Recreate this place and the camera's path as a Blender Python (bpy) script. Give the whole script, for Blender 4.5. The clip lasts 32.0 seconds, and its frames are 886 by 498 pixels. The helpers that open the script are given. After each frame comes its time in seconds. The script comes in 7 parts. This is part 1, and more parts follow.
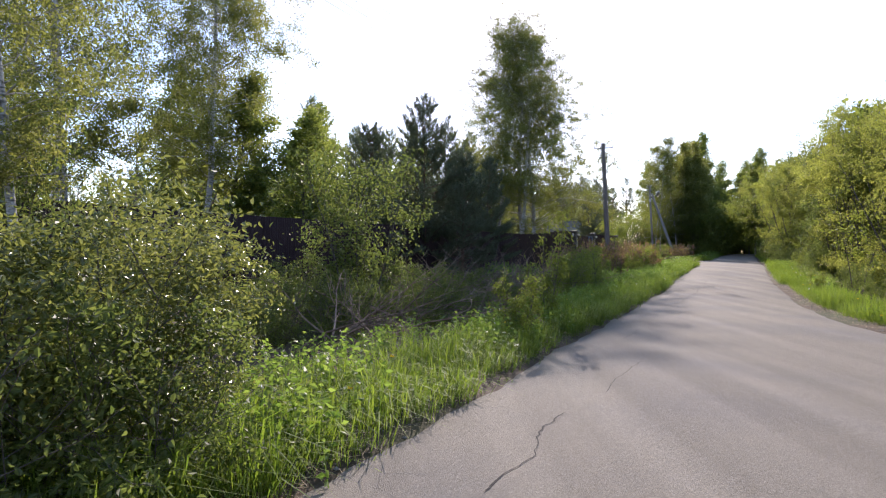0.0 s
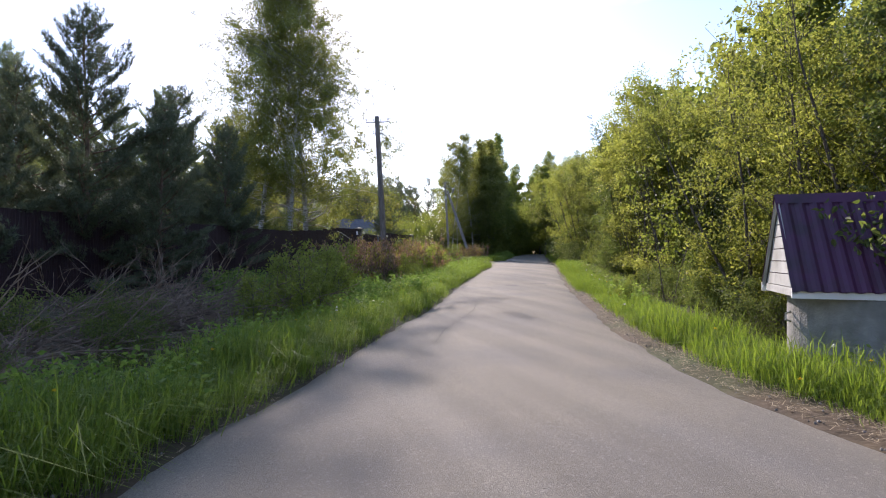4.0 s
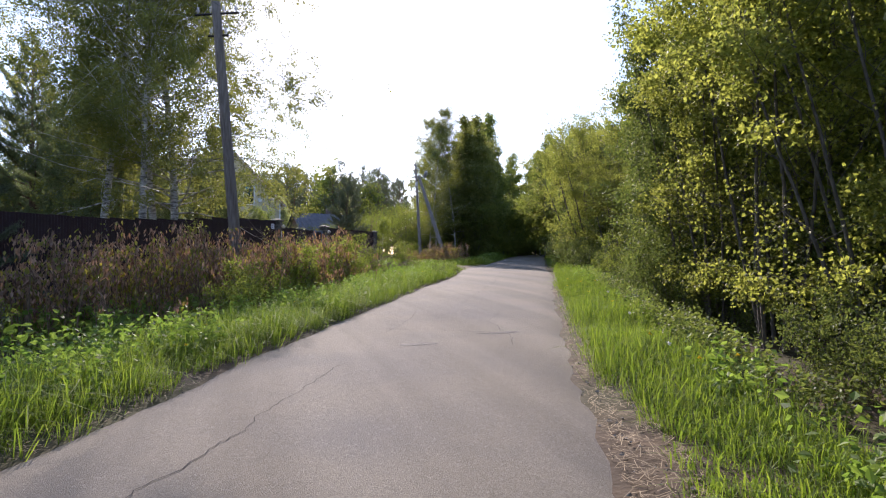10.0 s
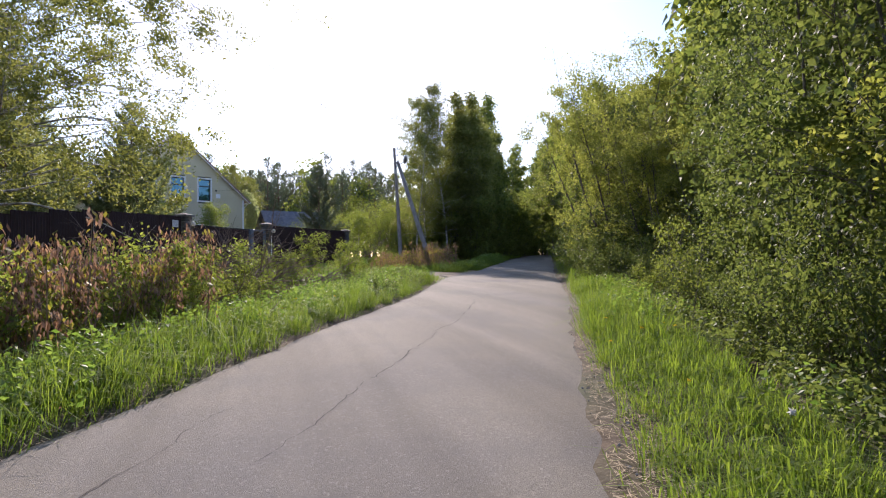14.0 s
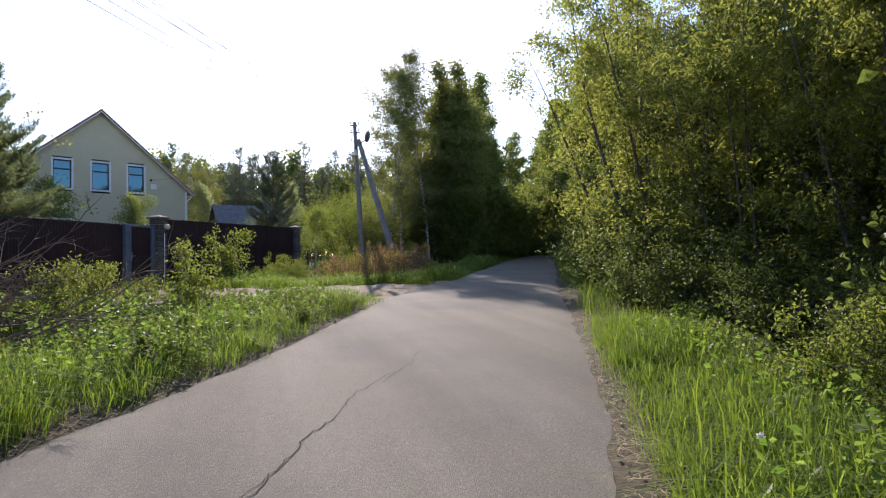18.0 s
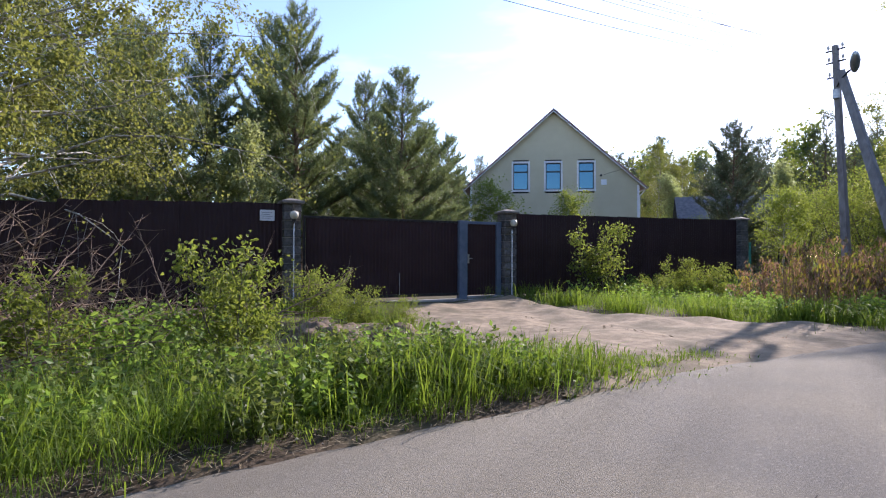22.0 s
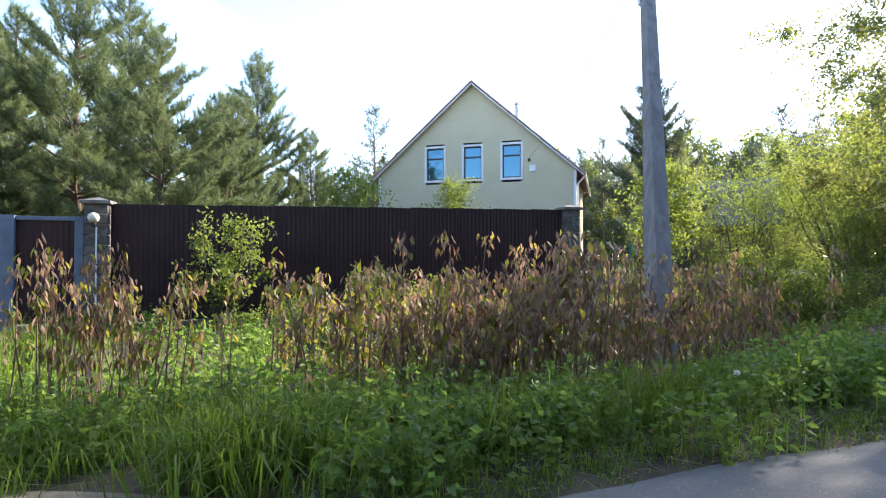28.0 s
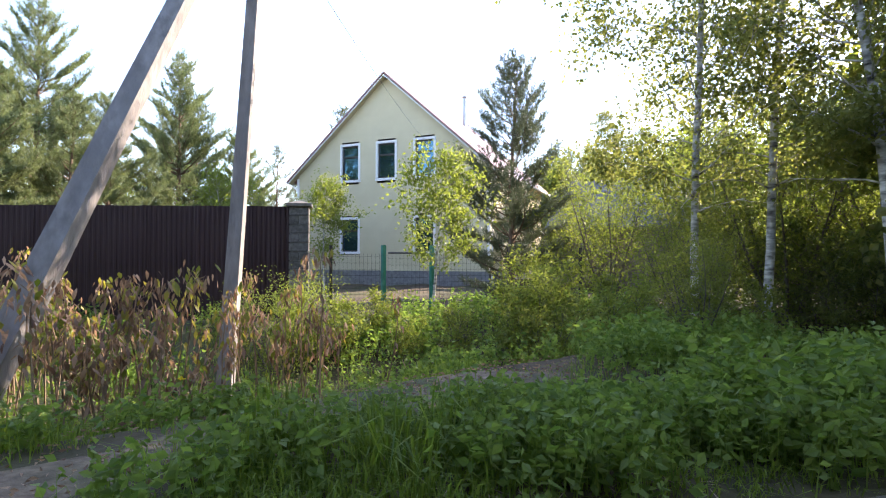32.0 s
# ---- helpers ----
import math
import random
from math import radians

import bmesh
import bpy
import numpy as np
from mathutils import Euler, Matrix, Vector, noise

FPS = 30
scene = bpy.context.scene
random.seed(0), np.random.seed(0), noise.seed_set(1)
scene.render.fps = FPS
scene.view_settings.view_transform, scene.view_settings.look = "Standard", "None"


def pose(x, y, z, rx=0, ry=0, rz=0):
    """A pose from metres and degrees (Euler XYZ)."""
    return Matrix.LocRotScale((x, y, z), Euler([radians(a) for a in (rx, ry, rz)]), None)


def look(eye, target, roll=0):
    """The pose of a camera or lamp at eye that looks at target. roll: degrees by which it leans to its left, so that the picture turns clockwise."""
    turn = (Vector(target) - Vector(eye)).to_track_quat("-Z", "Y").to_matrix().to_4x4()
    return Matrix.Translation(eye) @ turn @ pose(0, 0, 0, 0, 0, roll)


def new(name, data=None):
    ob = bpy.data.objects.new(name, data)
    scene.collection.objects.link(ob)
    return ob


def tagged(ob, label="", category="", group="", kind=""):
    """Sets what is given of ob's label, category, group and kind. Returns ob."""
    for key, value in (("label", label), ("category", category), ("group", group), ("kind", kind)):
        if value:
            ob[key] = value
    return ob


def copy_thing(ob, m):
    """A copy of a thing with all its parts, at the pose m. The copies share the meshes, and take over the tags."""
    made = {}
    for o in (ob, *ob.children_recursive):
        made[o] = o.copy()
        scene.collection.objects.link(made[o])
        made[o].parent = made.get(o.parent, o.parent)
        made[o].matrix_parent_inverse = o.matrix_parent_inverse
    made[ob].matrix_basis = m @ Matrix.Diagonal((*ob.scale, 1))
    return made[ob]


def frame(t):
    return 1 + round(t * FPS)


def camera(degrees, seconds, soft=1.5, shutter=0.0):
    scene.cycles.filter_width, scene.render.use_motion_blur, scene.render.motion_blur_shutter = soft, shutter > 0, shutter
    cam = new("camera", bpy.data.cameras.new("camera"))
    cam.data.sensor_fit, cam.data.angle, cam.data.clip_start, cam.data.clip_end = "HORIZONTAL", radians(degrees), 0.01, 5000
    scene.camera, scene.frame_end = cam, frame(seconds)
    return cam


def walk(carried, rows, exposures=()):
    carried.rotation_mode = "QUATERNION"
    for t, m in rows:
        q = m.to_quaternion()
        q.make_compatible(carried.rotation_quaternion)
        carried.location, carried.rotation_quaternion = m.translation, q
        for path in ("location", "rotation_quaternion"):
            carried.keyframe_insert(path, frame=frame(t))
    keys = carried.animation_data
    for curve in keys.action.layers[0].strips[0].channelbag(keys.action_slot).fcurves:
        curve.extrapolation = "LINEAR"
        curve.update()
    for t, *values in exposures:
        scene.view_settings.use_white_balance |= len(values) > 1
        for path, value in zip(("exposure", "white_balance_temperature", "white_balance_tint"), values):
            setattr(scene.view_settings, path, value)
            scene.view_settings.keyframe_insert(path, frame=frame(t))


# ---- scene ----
EXPO = 0.89
cam = camera(77.0, 32.0, soft=1.15)
PATH = [
    (0, (0.337, 0.179, 1.356), (0.337, 2.179, 1.369), 0.7),
    (0.5, (0.776, 1.109, 1.359), (0.967, 3.1, 1.376), 0.5),
    (1, (1.196, 2.048, 1.355), (1.6, 4.007, 1.378), 0.2),
    (1.5, (1.64, 2.962, 1.347), (2.143, 4.897, 1.371), 0.2),
    (2, (2.105, 3.864, 1.351), (2.68, 5.78, 1.375), 0.2),
    (2.5, (2.619, 4.716, 1.35), (3.23, 6.62, 1.376), 0.3),
    (3, (3.127, 5.596, 1.339), (3.76, 7.493, 1.363), 0.1),
    (3.5, (3.649, 6.455, 1.329), (4.292, 8.349, 1.355), 0.1),
    (4, (4.164, 7.272, 1.339), (4.814, 9.163, 1.365), 0.2),
    (4.5, (4.68, 8.017, 1.337), (5.343, 9.904, 1.365), 0.3),
    (6.5, (6.772, 11.138, 1.364), (7.434, 13.025, 1.393), 0.1),
    (7, (7.288, 12.038, 1.384), (7.95, 13.925, 1.414), 0.1),
    (7.5, (7.823, 12.993, 1.379), (8.483, 14.881, 1.407), 0.1),
    (8, (8.434, 13.937, 1.39), (9.091, 15.826, 1.418), -0.0),
    (8.5, (9.035, 14.911, 1.399), (9.687, 16.801, 1.426), 0.0),
    (9, (9.62, 15.875, 1.421), (10.272, 17.765, 1.448), 0.2),
    (9.5, (10.16, 16.832, 1.448), (10.803, 18.726, 1.474), 0.1),
    (10, (10.669, 17.759, 1.483), (11.306, 19.655, 1.51), 0.2),
    (10.5, (11.102, 18.688, 1.528), (11.718, 20.591, 1.556), 0.2),
    (11, (11.612, 19.621, 1.549), (12.223, 21.526, 1.576), 0.2),
    (11.5, (12.109, 20.622, 1.587), (12.718, 22.527, 1.617), -0.1),
    (12, (12.617, 21.567, 1.606), (13.225, 23.472, 1.637), -0.4),
    (12.5, (13.146, 22.501, 1.628), (13.759, 24.405, 1.658), -0.2),
    (13, (13.66, 23.388, 1.631), (14.272, 25.292, 1.662), -0.5),
    (13.5, (14.148, 24.212, 1.643), (14.759, 26.116, 1.673), -0.5),
    (14, (14.647, 25.034, 1.67), (15.258, 26.938, 1.698), -0.6),
    (14.5, (15.144, 25.861, 1.695), (15.753, 27.766, 1.723), -0.6),
    (16.5, (17.054, 29.184, 1.828), (17.657, 31.091, 1.85), -0.6),
    (17, (17.48, 30.063, 1.851), (18.083, 31.97, 1.874), -0.7),
    (17.5, (17.968, 30.995, 1.863), (18.576, 32.9, 1.885), -0.7),
    (18, (18.447, 31.947, 1.894), (19.052, 33.853, 1.917), -0.7),
    (18.5, (18.884, 32.893, 1.917), (19.478, 34.802, 1.935), -0.8),
    (19, (19.308, 33.801, 1.96), (19.774, 35.746, 1.983), -0.5),
    (19.5, (19.787, 34.694, 1.971), (19.819, 36.694, 1.997), -0.5),
    (20, (20.282, 35.603, 1.982), (19.821, 37.549, 2.01), -0.4),
    (20.5, (20.774, 36.526, 1.997), (20.015, 38.376, 2.024), -0.3),
    (21, (21.284, 37.429, 2.009), (20.335, 39.19, 2.035), -0.0),
    (21.5, (21.815, 38.309, 2.025), (20.762, 40.009, 2.051), 0.1),
    (22, (22.371, 39.197, 2.041), (21.261, 40.86, 2.069), 0.2),
    (22.5, (22.883, 40.088, 2.062), (21.742, 41.731, 2.089), 0.2),
    (23, (23.327, 41.019, 2.097), (22.165, 42.646, 2.121), 0.3),
    (23.5, (23.704, 41.996, 2.124), (22.499, 43.592, 2.15), 0.3),
    (24, (24.059, 43.013, 2.133), (22.798, 44.565, 2.155), 0.2),
    (24.5, (24.466, 44.015, 2.142), (23.16, 45.53, 2.164), 0.2),
    (25, (24.963, 44.997, 2.154), (23.648, 46.504, 2.179), 0.2),
    (25.5, (25.431, 45.951, 2.169), (24.115, 47.457, 2.196), 0.2),
    (27.5, (27.083, 49.702, 2.238), (25.742, 51.185, 2.268), 0.1),
    (28, (27.534, 50.57, 2.257), (26.165, 52.027, 2.286), 0.0),
    (28.5, (28.071, 51.467, 2.278), (26.661, 52.884, 2.309), 0.0),
    (29, (28.514, 52.382, 2.297), (27.074, 53.769, 2.329), 0.1),
    (29.5, (28.927, 53.327, 2.273), (27.479, 54.706, 2.306), 0.1),
    (30, (29.356, 54.313, 2.269), (27.903, 55.687, 2.304), 0.2),
    (30.5, (29.817, 55.3, 2.266), (28.36, 56.67, 2.309), 0.3),
    (31, (30.295, 56.244, 2.272), (28.819, 57.593, 2.315), 0.2),
    (31.5, (30.806, 57.167, 2.277), (29.3, 58.482, 2.321), 0.2),
    (32, (31.357, 58.107, 2.296), (29.815, 59.379, 2.342), 0.2),
]
walk(cam, [(t, look(eye, target, roll)) for t, eye, target, roll in PATH],
     exposures=[(0, EXPO + 0.12, 6550, 23), (1, EXPO - 0.04, 6550, 23), (3, EXPO + 0.14, 6550, 23), (9, EXPO + 0.08, 6550, 24), (14, EXPO + 0.08, 6550, 24), (18, EXPO - 0.05, 6550, 21), (20, EXPO + 0.05, 6250, 23), (21, EXPO + 0.14, 6250, 23), (25.5, EXPO + 0.52, 6450, 24), (27.5, EXPO + 1.06, 6450, 15), (29, EXPO + 1.22, 6900, 16), (32, EXPO + 1.45, 7200, 20)])

# ---- light ----
SUN_AZ, SUN_EL = radians(7.0), radians(29.0)   # azimuth from +y towards +x
sun_way = Vector((math.sin(SUN_AZ) * math.cos(SUN_EL), math.cos(SUN_AZ) * math.cos(SUN_EL), math.sin(SUN_EL)))
sun = new("sun", bpy.data.lights.new("sun", "SUN"))
sun.data.energy, sun.data.angle, sun.data.color = 3.7, radians(0.6), (1.0, 0.93, 0.82)
sun.matrix_world = look(sun_way * 100, (0, 0, 0))

world = bpy.data.worlds.new("sky")
world.use_nodes = True
scene.world = world
wn, wl = world.node_tree.nodes, world.node_tree.links
wn.clear()
w_out, w_bg = wn.new("ShaderNodeOutputWorld"), wn.new("ShaderNodeBackground")
w_sky = wn.new("ShaderNodeTexSky")
w_sky.sky_type, w_sky.sun_disc = "NISHITA", False
w_sky.sun_elevation, w_sky.sun_rotation = SUN_EL, SUN_AZ
w_sky.air_density, w_sky.dust_density, w_sky.ozone_density = 1.0, 0.35, 2.2
# thin high cloud
w_co, w_map, w_noise = wn.new("ShaderNodeTexCoord"), wn.new("ShaderNodeMapping"), wn.new("ShaderNodeTexNoise")
w_map.inputs["Scale"].default_value = (1.0, 1.6, 5.0)
w_map.inputs["Rotation"].default_value = (0.25, 0.1, 0.5)
w_noise.inputs["Scale"].default_value, w_noise.inputs["Detail"].default_value = 1.7, 7.0
w_noise.inputs["Roughness"].default_value = 0.52
w_ramp, w_mix = wn.new("ShaderNodeValToRGB"), wn.new("ShaderNodeMixRGB")
w_ramp.color_ramp.elements[0].position, w_ramp.color_ramp.elements[1].position = 0.55, 0.85
w_ramp.color_ramp.elements[0].color, w_ramp.color_ramp.elements[1].color = (0, 0, 0, 1), (0.34, 0.34, 0.34, 1)
w_mix.inputs["Color2"].default_value = (10.0, 10.3, 10.8, 1)
wl.new(w_co.outputs["Generated"], w_map.inputs["Vector"])
wl.new(w_map.outputs["Vector"], w_noise.inputs["Vector"])
wl.new(w_noise.outputs["Fac"], w_ramp.inputs["Fac"])
wl.new(w_ramp.outputs["Color"], w_mix.inputs["Fac"])
wl.new(w_sky.outputs["Color"], w_mix.inputs["Color1"])
wl.new(w_mix.outputs["Color"], w_bg.inputs["Color"])
w_bg.inputs["Strength"].default_value = 0.15
wl.new(w_bg.outputs["Background"], w_out.inputs["Surface"])

# ---- materials ----
def mat(name, lo, hi, scale=6.0, rough=0.8, metal=0.0, bump=0.0, bump_scale=40.0, vary=0.0, island=0.0, stain=None, stain_scale=0.7, stretch=(1, 1, 1), spec=0.4):
    """A surface whose colour runs between lo and hi by fine noise, with larger stains, relief and a change from piece to piece."""
    m = bpy.data.materials.new(name)
    m.use_nodes = True
    n, l = m.node_tree.nodes, m.node_tree.links
    b = n["Principled BSDF"]
    co, mp = n.new("ShaderNodeTexCoord"), n.new("ShaderNodeMapping")
    mp.inputs["Scale"].default_value = stretch
    l.new(co.outputs["Object"], mp.inputs["Vector"])
    t = n.new("ShaderNodeTexNoise")
    t.inputs["Scale"].default_value, t.inputs["Detail"].default_value = scale, 6.0
    l.new(mp.outputs["Vector"], t.inputs["Vector"])
    r = n.new("ShaderNodeValToRGB")
    r.color_ramp.elements[0].position, r.color_ramp.elements[1].position = 0.33, 0.68
    r.color_ramp.elements[0].color, r.color_ramp.elements[1].color = (*lo, 1), (*hi, 1)
    l.new(t.outputs["Fac"], r.inputs["Fac"])
    colour = r.outputs["Color"]
    if stain:
        t2, r2, mx = n.new("ShaderNodeTexNoise"), n.new("ShaderNodeValToRGB"), n.new("ShaderNodeMixRGB")
        t2.inputs["Scale"].default_value, t2.inputs["Detail"].default_value = stain_scale, 5.0
        l.new(mp.outputs["Vector"], t2.inputs["Vector"])
        r2.color_ramp.elements[0].position, r2.color_ramp.elements[1].position = 0.45, 0.7
        l.new(t2.outputs["Fac"], r2.inputs["Fac"])
        l.new(r2.outputs["Color"], mx.inputs["Fac"])
        l.new(colour, mx.inputs["Color1"])
        mx.inputs["Color2"].default_value = (*stain, 1)
        colour = mx.outputs["Color"]
    if vary or island:
        h = n.new("ShaderNodeHueSaturation")
        src = n.new("ShaderNodeObjectInfo").outputs["Random"] if vary else n.new("ShaderNodeNewGeometry").outputs["Random Per Island"]
        k = vary or island
        mr = n.new("ShaderNodeMapRange")
        mr.inputs["To Min"].default_value, mr.inputs["To Max"].default_value = 1 - k, 1 + k
        l.new(src, mr.inputs["Value"])
        l.new(mr.outputs["Result"], h.inputs["Value"])
        l.new(colour, h.inputs["Color"])
        colour = h.outputs["Color"]
    l.new(colour, b.inputs["Base Color"])
    b.inputs["Roughness"].default_value, b.inputs["Metallic"].default_value = rough, metal
    b.inputs["Specular IOR Level"].default_value = spec
    if bump:
        t3, bp = n.new("ShaderNodeTexNoise"), n.new("ShaderNodeBump")
        t3.inputs["Scale"].default_value, t3.inputs["Detail"].default_value = bump_scale, 5.0
        l.new(mp.outputs["Vector"], t3.inputs["Vector"])
        l.new(t3.outputs["Fac"], bp.inputs["Height"])
        bp.inputs["Strength"].default_value, bp.inputs["Distance"].default_value = bump, 0.02
        l.new(bp.outputs["Normal"], b.inputs["Normal"])
    return m


def leaf_mat(name, lo, hi, glow, thin=0.45, rough=0.52, tree_vary=0.12, spec=0.28):
    """A leaf: lit from both sides, with some light coming through; every leaf differs a little, every plant too."""
    m = bpy.data.materials.new(name)
    m.use_nodes = True
    n, l = m.node_tree.nodes, m.node_tree.links
    b, out = n["Principled BSDF"], n["Material Output"]
    geo, info = n.new("ShaderNodeNewGeometry"), n.new("ShaderNodeObjectInfo")
    r = n.new("ShaderNodeValToRGB")
    r.color_ramp.elements[0].color, r.color_ramp.elements[1].color = (*lo, 1), (*hi, 1)
    l.new(geo.outputs["Random Per Island"], r.inputs["Fac"])
    h, mr = n.new("ShaderNodeHueSaturation"), n.new("ShaderNodeMapRange")
    mr.inputs["To Min"].default_value, mr.inputs["To Max"].default_value = 1 - tree_vary, 1 + tree_vary
    l.new(info.outputs["Random"], mr.inputs["Value"])
    l.new(mr.outputs["Result"], h.inputs["Value"])
    l.new(r.outputs["Color"], h.inputs["Color"])
    l.new(h.outputs["Color"], b.inputs["Base Color"])
    b.inputs["Roughness"].default_value = rough
    b.inputs["Specular IOR Level"].default_value = spec
    tr, mx = n.new("ShaderNodeBsdfTranslucent"), n.new("ShaderNodeMixShader")
    gain = n.new("ShaderNodeMixRGB")
    gain.blend_type, gain.inputs["Fac"].default_value = "MULTIPLY", 1.0
    gain.inputs["Color2"].default_value = (*glow, 1)
    l.new(h.outputs["Color"], gain.inputs["Color1"])
    l.new(gain.outputs["Color"], tr.inputs["Color"])
    mx.inputs["Fac"].default_value = thin
    l.new(b.outputs["BSDF"], mx.inputs[1])
    l.new(tr.outputs["BSDF"], mx.inputs[2])
    l.new(mx.outputs["Shader"], out.inputs["Surface"])
    return m


ASPHALT = mat("asphalt", (0.152, 0.135, 0.108), (0.298, 0.267, 0.214), 130, 0.88, bump=0.5, bump_scale=170, stain=(0.17, 0.158, 0.142), stain_scale=0.45, spec=0.2)
_n, _l = ASPHALT.node_tree.nodes, ASPHALT.node_tree.links
_b = _n["Principled BSDF"]
_src = _b.inputs["Base Color"].links[0].from_socket
_co, _mp, _no, _rp, _mx = _n.new("ShaderNodeTexCoord"), _n.new("ShaderNodeMapping"), _n.new("ShaderNodeTexNoise"), _n.new("ShaderNodeValToRGB"), _n.new("ShaderNodeMixRGB")
# worn wheel lanes across the width, drawn out along the road
_mp.inputs["Rotation"].default_value, _mp.inputs["Scale"].default_value = (0, 0, radians(26.1)), (1.5, 0.07, 1)
_no.inputs["Scale"].default_value, _no.inputs["Detail"].default_value = 1.0, 4.0
_rp.color_ramp.elements[0].position, _rp.color_ramp.elements[1].position = 0.35, 0.65
_rp.color_ramp.elements[0].color, _rp.color_ramp.elements[1].color = (0.85, 0.845, 0.84, 1), (1.07, 1.07, 1.07, 1)
_mx.blend_type, _mx.inputs["Fac"].default_value = "MULTIPLY", 1.0
_l.new(_co.outputs["Object"], _mp.inputs["Vector"])
_l.new(_mp.outputs["Vector"], _no.inputs["Vector"])
_l.new(_no.outputs["Fac"], _rp.inputs["Fac"])
_vo, _vr, _m2 = _n.new("ShaderNodeTexVoronoi"), _n.new("ShaderNodeValToRGB"), _n.new("ShaderNodeMixRGB")
_vo.inputs["Scale"].default_value = 70
_vr.color_ramp.elements[0].position, _vr.color_ramp.elements[1].position = 0.72, 0.95
_vr.color_ramp.elements[0].color, _vr.color_ramp.elements[1].color = (0, 0, 0, 1), (0.4, 0.4, 0.4, 1)
_l.new(_co.outputs["Object"], _vo.inputs["Vector"])
_l.new(_vo.outputs["Color"], _vr.inputs["Fac"])
_l.new(_vr.outputs["Color"], _m2.inputs["Fac"])
_l.new(_src, _m2.inputs["Color1"])
_m2.inputs["Color2"].default_value = (0.36, 0.335, 0.295, 1)
_l.new(_m2.outputs["Color"], _mx.inputs["Color1"])
_l.new(_rp.outputs["Color"], _mx.inputs["Color2"])
_l.new(_mx.outputs["Color"], _b.inputs["Base Color"])
CRACK = mat("crack", (0.02, 0.018, 0.016), (0.06, 0.055, 0.05), 30, 0.95)
PATCH = mat("asphalt_patch", (0.06, 0.055, 0.05), (0.12, 0.11, 0.098), 80, 0.8, bump=0.6, bump_scale=120)
# dark brown earth, deepened so that gaps between the blades read as shadow
SOIL = mat("soil", (0.05, 0.034, 0.021), (0.125, 0.088, 0.055), 3.0, 0.95, bump=0.8, bump_scale=14, stain=(0.05, 0.065, 0.02), stain_scale=0.35)
SAND = mat("sand", (0.195, 0.147, 0.097), (0.365, 0.28, 0.19), 5.0, 0.95, bump=0.55, bump_scale=30, stain=(0.135, 0.11, 0.068), stain_scale=1.3)
TRACKSOIL = mat("trodden_soil", (0.11, 0.078, 0.053), (0.25, 0.182, 0.125), 9, 0.95, bump=1.0, bump_scale=22, stain=(0.06, 0.07, 0.025), stain_scale=0.8)
STONE = mat("stone", (0.2, 0.18, 0.16), (0.42, 0.39, 0.35), 20, 0.9, vary=0.2, bump=0.4)
STRAW = mat("straw", (0.24, 0.18, 0.11), (0.46, 0.37, 0.24), 5, 0.9, island=0.3)
METAL_BROWN = mat("brown_metal", (0.031, 0.015, 0.017), (0.043, 0.021, 0.023), 1.4, 0.5, 0.0, bump=0.05, bump_scale=6, vary=0.06, stain=(0.044, 0.024, 0.025), stain_scale=1.3, spec=0.25)
METAL_PURPLE = mat("purple_metal", (0.08, 0.024, 0.066), (0.115, 0.036, 0.095), 2.0, 0.42, 0.0, bump=0.05, bump_scale=8, vary=0.05, stain=(0.05, 0.03, 0.04), stain_scale=2.0)
FENCE_PURPLE = mat("dull_purple_metal", (0.062, 0.03, 0.055), (0.085, 0.042, 0.072), 1.4, 0.5, 0.0, bump=0.05, bump_scale=6, vary=0.06, stain=(0.06, 0.034, 0.045), stain_scale=1.3, spec=0.3)
STEEL_BLUE = mat("blue_grey_steel", (0.11, 0.15, 0.21), (0.17, 0.21, 0.28), 5, 0.45, 0.2, bump=0.05)
STEEL = mat("zinc_steel", (0.35, 0.36, 0.37), (0.5, 0.5, 0.5), 12, 0.4, 0.8, bump=0.1)
DARK_STEEL = mat("dark_steel", (0.03, 0.03, 0.032), (0.07, 0.065, 0.06), 14, 0.5, 0.6)
BLOCK = mat("pillar_block", (0.075, 0.07, 0.065), (0.16, 0.15, 0.14), 14, 0.92, bump=0.9, bump_scale=30, vary=0.25)
CAP = mat("pillar_cap", (0.14, 0.125, 0.11), (0.22, 0.2, 0.18), 9, 0.85, bump=0.5)
CONCRETE = mat("concrete", (0.30, 0.285, 0.265), (0.46, 0.44, 0.41), 7, 0.88, bump=0.5, bump_scale=36, stain=(0.24, 0.23, 0.21), stain_scale=1.6)
POLE_MAT = mat("pole_concrete", (0.2, 0.18, 0.172), (0.34, 0.31, 0.295), 9, 0.88, bump=0.7, bump_scale=28, stain=(0.22, 0.2, 0.19), stain_scale=2.2, stretch=(1, 1, 0.35))
POLE_WOOD = mat("pole_wood", (0.14, 0.115, 0.10), (0.26, 0.225, 0.195), 8, 0.9, bump=0.9, bump_scale=22, stretch=(3, 3, 0.25))
RING = mat("well_concrete", (0.24, 0.235, 0.225), (0.36, 0.35, 0.335), 6, 0.9, bump=0.5, bump_scale=32, stain=(0.18, 0.18, 0.16), stain_scale=2.0)
SIDING = mat("beige_siding", (0.58, 0.505, 0.335), (0.62, 0.545, 0.37), 1.4, 0.55, vary=0.01, bump=0.06, bump_scale=12)
TRIM = mat("white_trim", (0.80, 0.80, 0.80), (0.86, 0.86, 0.86), 4, 0.5, bump=0.05)
WIN_FRAME = mat("dark_window_frame", (0.025, 0.022, 0.02), (0.045, 0.04, 0.035), 8, 0.4)
ROOF_RED = mat("maroon_roof", (0.27, 0.15, 0.14), (0.34, 0.2, 0.185), 3, 0.38, bump=0.1, vary=0.05)
